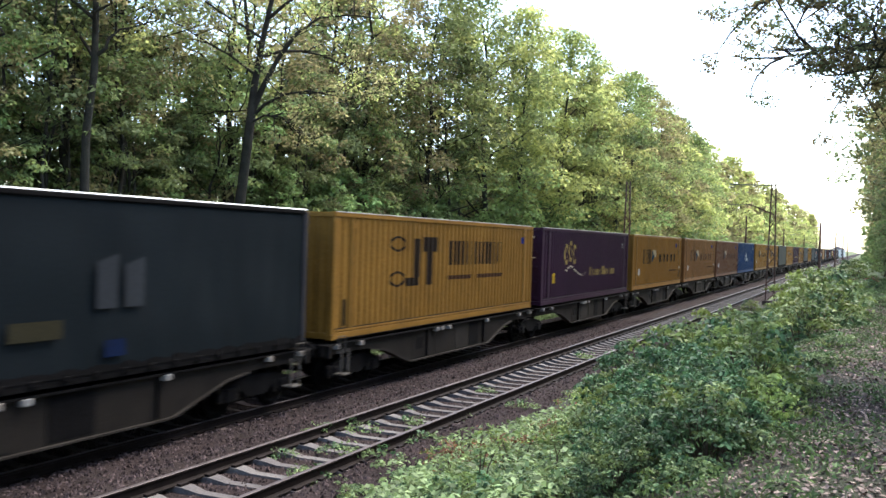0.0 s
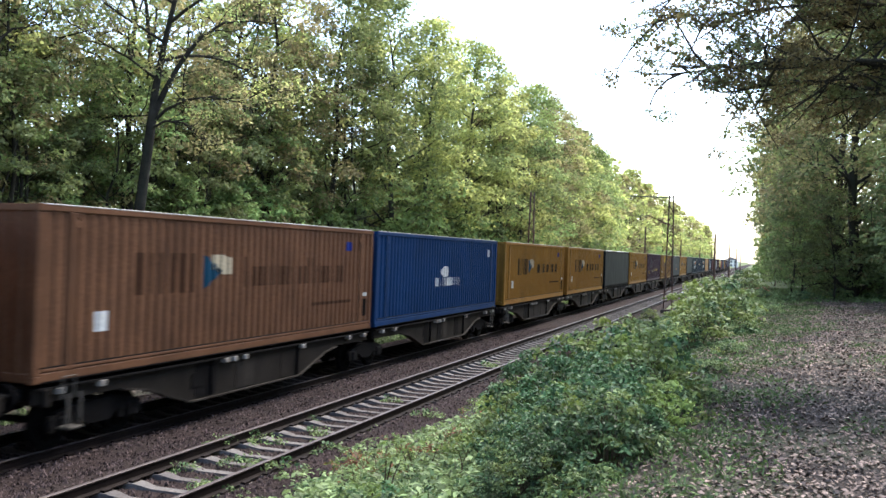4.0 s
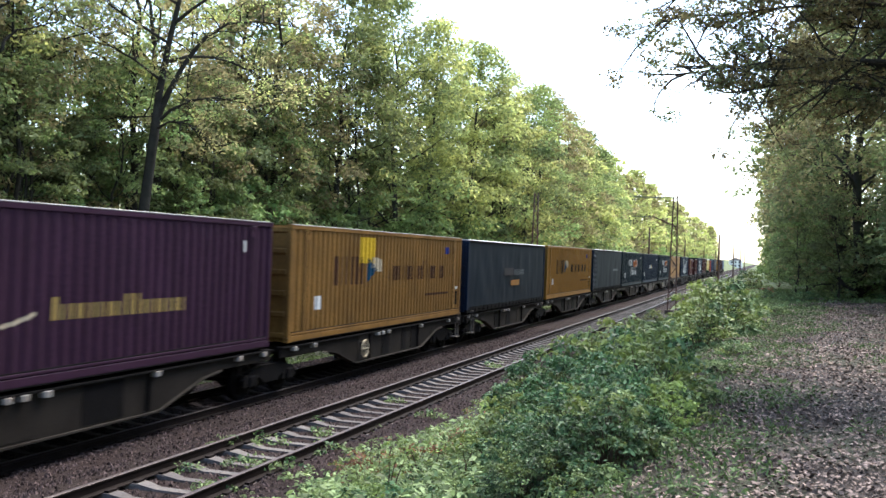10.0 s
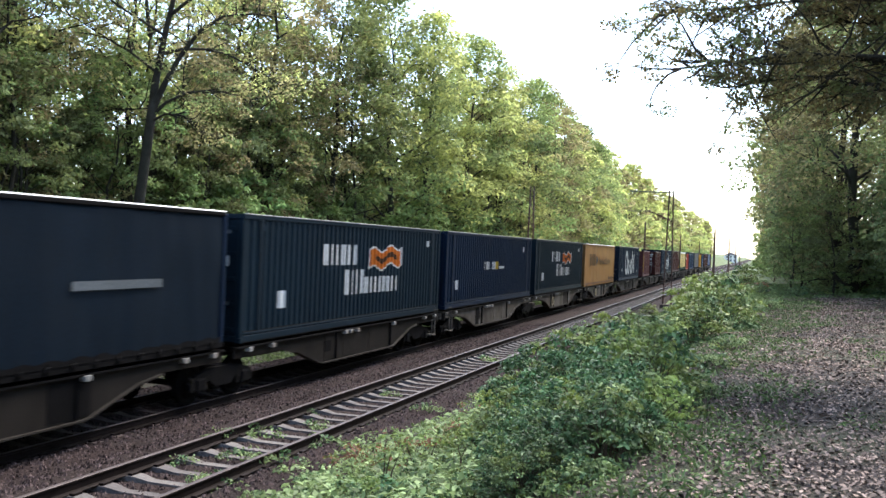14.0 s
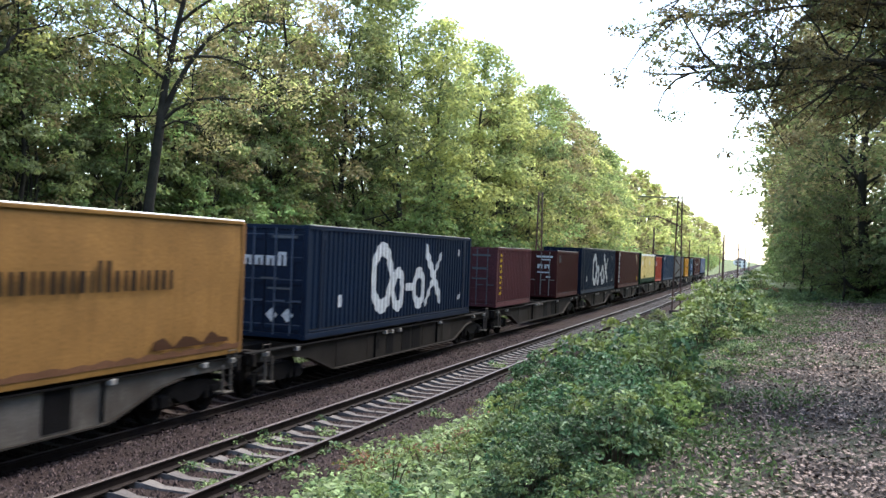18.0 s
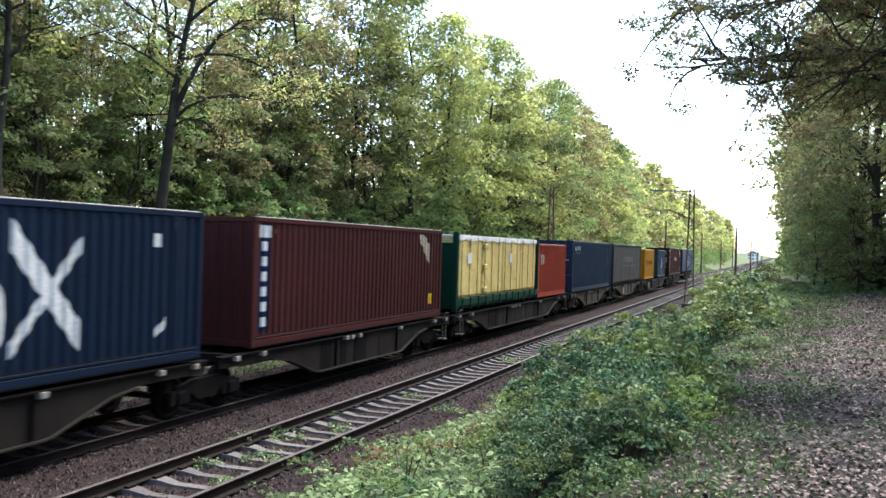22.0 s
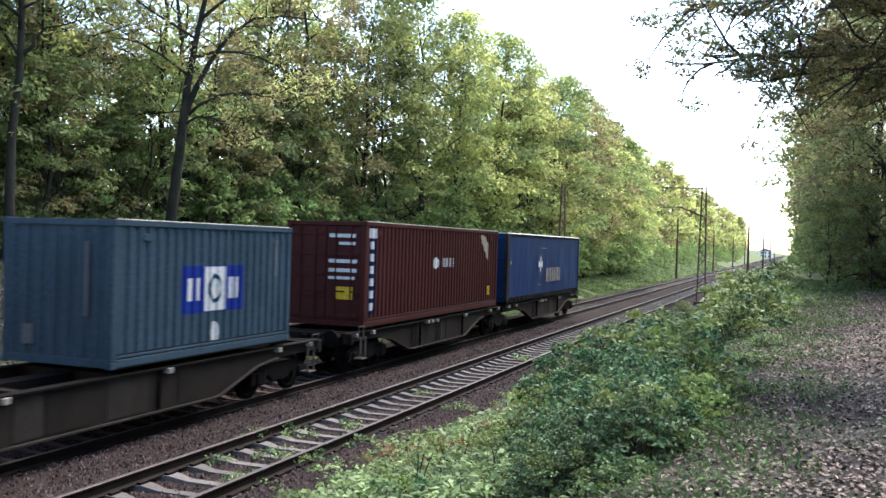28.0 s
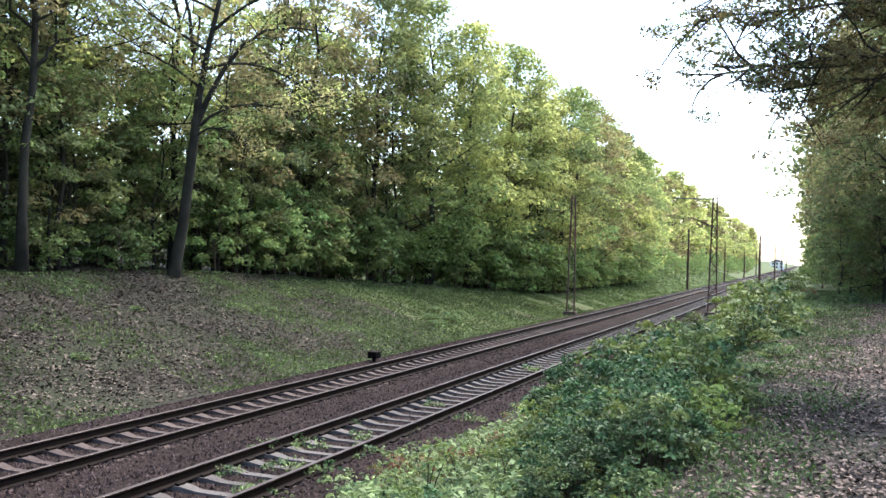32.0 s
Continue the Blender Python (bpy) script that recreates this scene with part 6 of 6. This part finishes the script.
c, s = curtain_box("swap_body", "dark navy curtain-sided swap body with a rumpled curtain", 223.8, 13.65, 2.92, CURTAIN_NAVY, NAVY, seed=9, pleat=0.07)
s.bars(2.0, 4.5, 1.35, 1.55, 8, MARK_GREY)
VAN_LABEL = "green-black corrugated 45-foot container with white name bars and orange emblem"


def van(u):
    c, s = container("container", VAN_LABEL, u, L45, H45, GREEN_BLACK, "doors", rib_mat=GREEN_BLACK)
    s.bars(-2.77, -0.45, 1.72, 2.28, 3, WHITE, "white name bar", 0.78)
    s.bars(-1.29, 2.84, 0.88, 1.58, 6, WHITE, "white name bar", 0.78, low=(2, 3, 4, 5))
    wavy_z = lambda y, z: z + 0.09 * math.sin((y - 0.4) * 4.6) + 0.05 * (y - 1.7)
    s.mark("emblem_edge", 0.42, 3.08, lambda y: wavy_z(y, 1.62), lambda y: wavy_z(y, 2.22), WHITE, "white emblem edge")
    self_x, s.x = s.x, s.x + 0.003
    s.mark("emblem", 0.5, 3.0, lambda y: wavy_z(y, 1.67), lambda y: wavy_z(y, 2.17), MARK_ORANGE, "orange wavy emblem")
    s.x += 0.003
    s.mark("emblem_bar", 0.85, 2.65, lambda y: wavy_z(y, 1.84), lambda y: wavy_z(y, 2.0), MARK_BROWN)
    s.x = self_x
    s.mark("plate", -5.1, -4.75, 0.7, 1.12, WHITE)
    s.mark("plate", 5.5, 5.75, 2.3, 2.5, WHITE)
    end_marks(c, L45, 2.44, H45, [(0.1, 0.9, 2.45, 2.53), (0.1, 0.8, 2.25, 2.33), (0.2, 0.9, 0.85, 0.93)], MARK_GREY)
    end_marks(c, L45, 2.44, H45, [(0.05, 0.95, 1.72, 1.95)], WHITE)


van(238.15)
twin(259.5, 274.3, STEEL_PALE, seed=90, handwheel=True)
c, s = container("container", "navy blue corrugated 45-foot container with small white bars", 252.65, L45, H45, NAVY)
s.bars(-1.7, 0.1, 1.42, 1.75, 4, WHITE)
s.bars(0.15, 0.75, 1.42, 1.75, 2, MARK_YELLOW)
s.mark("mark", 0.8, 1.65, 1.44, 1.55, WHITE)
s.mark("plate", -5.6, -5.3, 0.7, 1.05, WHITE)
s.mark("plate", 5.1, 5.35, 2.2, 2.45, WHITE)
van(267.45)
wagon(281.75, 296.05, [(288.9, 13.7)], STEEL_PALE, "container wagon with pale patched fish-belly sills", handwheel=True, seed=100)
c, s = curtain_box("swap_body", "tan-yellow curtain-sided swap body, scuffed", 282.05, 13.65, 2.88, CURTAIN_TAN, YELLOW_BROWN, seed=12, straps=False)
s.bars(-5.04, -2.4, 1.4, 2.2, 3, MARK_DARK, "", 0.75)
s.mark("pennant", -2.2, -1.5, lambda y: 1.4 + 0.37 * (y + 2.2) / 0.7, lambda y: 2.15 - 0.37 * (y + 2.2) / 0.7, MARK_TEAL)
s.bars(-1.2, 4.2, 1.45, 2.0, 12, MARK_DARK, "", 0.6, low=(1, 2, 3, 4, 5, 6, 8, 9, 10, 11))
s.mark("grime", 3.6, 6.2, 0.3, lambda y: 0.45 + 0.12 * math.sin(y * 7), MARK_BROWN)


def gex(u, near_end):
    c, s = container("container", "navy blue corrugated 45-foot container with big white name shapes", u, L45, H45, NAVY, "doors", rib_mat=DOOR_ROD)
    s.oval(-1.9, 1.5, 0.86, 1.08, WHITE, 0.6)
    s.oval(-0.6, 1.12, 0.56, 0.7, WHITE, 0.5)
    s.mark("name_shape", 0.02, 0.68, 1.05, 1.3, WHITE)
    s.oval(1.27, 1.12, 0.55, 0.7, WHITE, 0.5)
    s.mark("name_shape", 1.9, 3.4, lambda y: 2.1 - (y - 1.9) * 1.1, lambda y: 2.62 - (y - 1.9) * 1.1, WHITE)
    s.x += 0.003
    s.mark("name_shape", 1.9, 3.4, lambda y: 0.45 + (y - 1.9) * 1.1, lambda y: 0.72 + (y - 1.9) * 1.1, WHITE)
    s.x -= 0.003
    s.mark("plate", -4.96, -4.74, 0.75, 1.08, WHITE)
    s.mark("plate", 5.3, 5.55, 2.2, 2.45, WHITE)
    s.mark("label", 5.4, 5.75, lambda y: 0.5 + (y - 5.4) * 0.6, lambda y: 0.65 + (y - 5.4) * 0.7, WHITE)
    end_marks(c, L45, 2.44, H45, [(-0.95, 0.7, 1.85, 2.2)], WHITE)
    end_marks(c, L45, 2.44, H45, [(0.2, 0.9, 2.55, 2.62), (-0.1, 0.4, 1.5, 1.55), (0.1, 0.8, 1.25, 1.3)], MARK_GREY)
    s2 = Shape()
    for x in (0.25, 0.7):
        s2.add([(x, -L45 / 2 + 0.01, 0.42), (x + 0.17, -L45 / 2 + 0.01, 0.6), (x, -L45 / 2 + 0.01, 0.78), (x - 0.17, -L45 / 2 + 0.01, 0.6)], [(0, 1, 2, 3)])
    part("warning_diamond", s2, WHITE, c)
    number_mark(c, "45", -1.02, -L45 / 2 + 0.012, 1.2, 0.42, WHITE)
    return c


wagon(295.75, 315.45, [(305.6, 19.0)], STEEL_OLD, "long container wagon with an open skeletal deck", seed=110)
gex(298.72, True)
wagon(315.55, 335.25, [(325.4, 19.0)], STEEL_OLD, "long container wagon with an open skeletal deck", seed=120)


def box20(u, label, mat, marks, end="doors", base=1.26, H=H20, rods=None):
    c, s = container("container", label, u, L20, H, mat, end, base=base, rib_mat=rods if end == "doors" else None)
    return c, s


c, s = box20(316.3, "pinkish maroon 20-foot container with yellow bars", PINK_MAROON, None, rods=MARK_GREY)
for k in range(4):
    s.oval(-2.36, 0.72 + k * 0.47, 0.16, 0.18, MARK_YELLOW, 0.45, "mark", "yellow ring mark")
end_marks(c, L20, 2.44, H20, [(0.1, 0.9, 2.2, 2.28), (0.1, 0.75, 1.62, 1.72), (0.1, 0.8, 1.2, 1.26), (-1.0, -0.8, 1.98, 2.1)], MARK_GREY)
c, s = box20(328.5, "dark red 20-foot container with white door marks", MAROON, None, rods=LUG)
s.mark("plate", -2.35, -1.95, 1.95, 2.35, MARK_GREY)
s.bars(1.6, 1.85, 1.3, 2.2, 1, PINK_MAROON)
end_marks(c, L20, 2.44, H20, [(0.05, 0.95, 2.2, 2.3), (0.35, 0.85, 2.05, 2.12), (0.1, 0.9, 1.6, 1.82), (0.1, 0.8, 1.35, 1.42), (0.6, 0.85, 1.1, 1.18)], WHITE)
s2 = Shape().box(-1.0, -0.6, -L20 / 2 + 0.012, -L20 / 2 + 0.02, 1.9, 2.25)
part("door_plate", s2, MARK_BLUE, c, "blue and white door plate")

twin(342.6, 357.4, seed=130)
gex(335.75, False)
CRON_LABEL = "maroon corrugated 40-foot high container with vertical marks"


def cron(u, mid_mark, end):
    c, s = container("container", CRON_LABEL, u, L40, H45, MAROON, end)
    s.mark("name_plate", -5.8, -5.36, 0.35, 2.75, MARK_NIGHT)
    for k in range(6):
        s.x += 0.003
        s.mark("name_bar", -5.70, -5.46, 0.45 + k * 0.34, 0.66 + k * 0.34, WHITE)
        s.x -= 0.003
    s.x += 0.003
    s.mark("plate", -5.8, -5.36, 2.45, 2.72, WHITE)
    s.x -= 0.003
    s.mark("flash", 4.0, 4.9, lambda y: 2.6 - (y - 4.0) * 0.9, lambda y: 2.72 - max(0, y - 4.45) * 0.7, MARK_CREAM)
    s.bars(5.1, 5.35, 1.2, 2.3, 1, PINK_MAROON)
    s.mark("plate", 4.95, 5.25, 0.45, 0.8, MARK_YELLOW)
    if mid_mark:
        s.oval(-0.6, 1.72, 0.22, 0.2, WHITE)
        s.bars(-0.1, 1.05, 1.58, 1.88, 4, WHITE)
    if end == "doors":
        end_marks(c, L40, 2.44, H45, [(0.1, 0.9, 2.45, 2.55), (0.4, 0.9, 2.25, 2.33), (0.1, 0.95, 1.75, 1.85), (0.1, 0.95, 1.5, 1.6), (0.1, 0.9, 1.3, 1.38)], WHITE)
        s2 = Shape().box(0.35, 0.85, -L40 / 2 + 0.012, -L40 / 2 + 0.02, 0.75, 1.1)
        part("door_plate", s2, MARK_YELLOW, c, "yellow warning plate")
    return c


cron(351.4, False, "plain")
wagon(364.6, 384.3, [(374.4, 19.0)], STEEL_OLD, "long container wagon with an open skeletal deck", seed=140)


def flat_rack(u):
    """Green flat rack with end walls, loaded with cream wrapped bundles under a pale cover."""
    base = 1.24
    c = thing("flat_rack", "green flat rack container with end walls on a wagon", "flat rack", "containers on the train", (FAR_X, u + L40 / 2, base))
    h, w = L40 / 2, 1.22
    part("bed", Shape().box(-w + 0.05, w - 0.05, -h + 0.05, h - 0.05, 0.1, 0.42, bevel=0.02), GREEN, c)
    for sx in (-1, 1):
        part("bed_rail", Shape().box(min(sx * w, sx * (w - 0.05)), max(sx * w, sx * (w - 0.05)), -h, h, 0.20, 0.46, bevel=0.02), GREEN, c)
    for sy in (-1, 1):
        y0, y1 = sorted((sy * h, sy * (h - 0.12)))
        part("end_wall", Shape().box(-w + 0.2, w - 0.2, y0 + 0.03, y1 - 0.03, 0.4, 2.5), GREEN, c)
        for sx in (-1, 1):
            x0, x1 = sorted((sx * w, sx * (w - 0.2)))
            part("end_post", Shape().box(x0, x1, y0 - (0.1 if sy > 0 else 0), y1 + (0.1 if sy < 0 else 0), 0.0, 2.9, bevel=0.03), GREEN, c)
        part("end_mark", Shape().box(-0.5, 0.5, y0 - 0.006, y0 + 0.03, 1.5, 1.8), WHITE, c)
    for i in range(12):
        y = -h + 0.7 + i * (L40 - 1.4) / 11
        part("stake_pocket", Shape().box(w - 0.01, w + 0.03, y - 0.04, y + 0.04, 0.05, 0.5), GREEN, c)
    ROLLING.append((c, FAR_X, u + L40 / 2, base))
    n, y0, y1 = 4, -h + 0.35, h - 0.35
    for i in range(n):
        a, b = y0 + i * (y1 - y0) / n + 0.01, y0 + (i + 1) * (y1 - y0) / n - 0.01
        g = thing("cargo_bundle", "cream wrapped cargo bundle with dark straps on a flat rack", "cargo", "bundles on the flat rack", (FAR_X, u + L40 / 2, base))
        ys, zs = np.linspace(a, b, 24), np.linspace(0.47, 2.74, 20)
        v = []
        for y in ys:
            for z in zs:
                e = min(1.0, (y - a) / 0.15, (b - y) / 0.15, (z - 0.47) / 0.1, (2.74 - z) / 0.1)
                v.append((1.10 + 0.05 * max(0, e) ** 0.5 + 0.02 * noise.noise((y * 2.0, z * 2.0, 4.0 + i)) + 0.012 * noise.noise((y * 6, z * 6, 2.0)), float(y), float(z)))
        m = len(zs)
        s = Shape().add(v, [(p * m + q, p * m + m + q, p * m + m + q + 1, p * m + q + 1) for p in range(23) for q in range(m - 1)])
        s.box(-1.12, 1.10, a, b, 0.47, 2.73)
        part("wrapping", s, CREAM, g, smooth=False)
        cv = Shape().box(-1.14, 1.15, a + 0.005, b - 0.005, 2.745, 2.80, bevel=0.02)
        hem = np.linspace(a + 0.01, b - 0.01, 26)
        hv = [(1.176 + 0.01 * math.sin(y * 11), float(y), z) for y in hem for z in (2.79, 2.66 - 0.07 * abs(math.sin(y * 1.9)) + 0.03 * noise.noise((y * 4.0, 1.0, i)))]
        cv.add(hv, [(2 * q, 2 * q + 2, 2 * q + 3, 2 * q + 1) for q in range(25)])
        part("cover", cv, ROOF_PALE, g, "white cover sheet with a drooping hem")
        for q, y in enumerate((a + 0.3, a + 1.25, b - 0.65)):
            st = part("strap", Shape().box(1.172, 1.18, y - 0.02, y + 0.02, 0.40, 2.78), STRAP_GREEN if (q + i) % 3 == 0 else STRAP_BROWN, g)
            if (q + i) % 2:
                part("strap_tab", Shape().box(1.181, 1.186, y - 0.05, y + 0.05, 2.42, 2.68), MARK_TEAL, st, "blue strap tab")
        if i in (0, 2):
            part("tag", Shape().box(1.176, 1.183, b - 1.9, b - 1.45, 1.75, 2.15), WHITE, g, "white paper tag")
        if i == 1:
            for z in (0.6, 1.5, 2.3):
                part("packing", Shape().box(1.15, 1.26, a + 0.02, a + 0.42, z, z + 0.22, bevel=0.06), CREAM, g)
        ROLLING.append((g, FAR_X, u + L40 / 2, base))


flat_rack(365.25)
c, s = box20(377.35, "orange-red corrugated 20-foot container with white name bars", ORANGE_RED, None, "plain")
s.bars(-2.57, -1.62, 1.6, 2.1, 3, WHITE, "white name bar", 0.8)
s.bars(2.2, 2.4, 1.4, 2.1, 1, PINK_MAROON)
wagon(384.35, 398.35, [(391.35, 13.4)], STEEL_PALE, "container wagon with pale scuffed sills", seed=150)
c, s = container("container", "dark sea-blue 40-foot high container with small pale bars", 385.25, L40, H45, SEA_BLUE, "doors", rib_mat=DOOR_ROD)
s.bars(-5.4, -3.82, 2.36, 2.62, 7, WHITE)
s.mark("mark", -5.2, -3.82, 2.16, 2.26, MARK_GREY)
s.bars(5.3, 5.5, 1.4, 2.5, 1, MARK_GREY)
end_marks(c, L40, 2.44, H45, [(-0.3, 0.8, 2.3, 2.4), (0.0, 0.7, 1.45, 1.52), (0.0, 0.7, 1.25, 1.32)], MARK_GREY)
s2 = Shape().box(-1.0, 1.0, -L40 / 2 + 0.012, -L40 / 2 + 0.02, 1.78, 1.84)
part("door_stripe", s2, MARK_CREAM, c)
wagon(398.45, 412.85, [(405.6, 13.8)], STEEL_PALE, "container wagon with pale sills and a handwheel", handwheel=True, seed=160)
c, s = curtain_box("swap_body", "charcoal curtain-sided swap body with faded bars and straps", 398.9, 13.65, 2.86, CURTAIN_DARK, CURTAIN_DARK, seed=15, end_mat=MARK_GREY, roof=CURTAIN_DARK)
s.bars(-2.5, 2.2, 1.6, 2.0, 11, MARK_GREY, "", 0.6)
s.mark("underline", -2.5, 3.2, 1.28, 1.33, MARK_GREY)
wagon(412.95, 432.65, [(422.8, 19.0)], STEEL_OLD, "long container wagon with an open skeletal deck", seed=170, handwheel=True)
c, s = box20(415.45, "bright yellow 20-foot container with dark name bars", YELLOW_BRIGHT, None, "plain")
s.mark("emblem", -1.82, -1.46, 1.3, 1.64, MARK_BROWN)
s.x += 0.003
s.mark("emblem", -1.74, -1.54, 1.38, 1.56, WHITE)
s.x -= 0.003
s.bars(-1.2, 1.83, 1.27, 1.6, 14, MARK_DARK, "", 0.8)
c, s = box20(424.65, "blue-grey corrugated 20-foot container with a blue and white plate", BLUE_GREY, None, "plain")
s.mark("name_plate", -1.04, 1.1, 0.84, 1.76, MARK_BLUE, "blue name plate")
s.x += 0.003
s.mark("name_plate_centre", -0.34, 0.4, 0.86, 1.74, WHITE)
s.bars(-0.95, -0.4, 1.08, 1.52, 1, WHITE, "", 0.8)
s.bars(0.5, 0.95, 1.08, 1.52, 1, WHITE, "", 0.6)
s.x += 0.003
s.oval(0.03, 1.3, 0.22, 0.3, MARK_TEAL, 0.7)
s.x -= 0.006
s.oval(0.05, 0.42, 0.14, 0.22, WHITE)
s.bars(2.3, 2.5, 1.5, 2.3, 1, MARK_GREY)
part("end_mark", Shape().box(0.6, 0.68, -L20 / 2 + 0.004, -L20 / 2 + 0.014, 0.9, 2.2), MARK_GREY, c)
part("end_mark", Shape().box(-0.75, -0.5, -L20 / 2 + 0.004, -L20 / 2 + 0.014, 0.35, 0.7), MARK_GREY, c)

twin(440.7, 455.1, seed=180, spin=True)
cron(434.75, True, "doors")
c, s = curtain_box("swap_body", "bright blue curtain-sided swap body with white emblem and bars", 448.25, 13.65, 2.88, CURTAIN_BLUE, BLUE, seed=18)
s.oval(-1.5, 1.55, 0.46, 0.5, MARK_GREY, 0.88)
s.mark("emblem", -1.85, -1.15, lambda y: 1.55 - 0.03 - 0.4 * abs(y + 1.5), lambda y: 1.55 + 0.03 + 0.4 * abs(y + 1.5), WHITE)
s.x += 0.003
s.mark("emblem", -1.57, -1.43, 1.2, 1.9, WHITE)
s.x -= 0.003
s.bars(-0.46, 2.45, 0.72, 1.38, 4, LUG, "pale name bar", 0.75)
part("post_cover", Shape().box(1.10, 1.262, -6.825, -6.50, 0.1, 2.86, bevel=0.02), STEEL_DIM, c, "grey corner post cover")
s.mark("label", -6.48, -6.32, 1.62, lambda y: 1.62 + 1.2 * (y + 6.48), MARK_YELLOW, "yellow warning triangle")
s.mark("mark", -1.55, -0.45, 2.28, 2.31, LUG)
s.mark("mark", -2.0, -1.4, 0.62, 0.64, LUG)
part("end_plate", Shape().box(0.35, 0.8, -6.84, -6.826, 0.75, 1.15), WHITE, c, "white number plate bar")


def motions():
    """The whole train runs towards the camera and past it; the last wagon's wheels turn."""
    times = list(range(0, 33))
    for ob, x, u, z in ROLLING:
        walk(ob, [(t, pose(x, u - gone(t), z)) for t in times])
    for ob, sy in WHEEL_SETS:
        walk(ob, [(k / 30, pose(0, sy, 0.46, math.degrees(gone(k / 30) / 0.46))) for k in range(0, 961)])


motions()
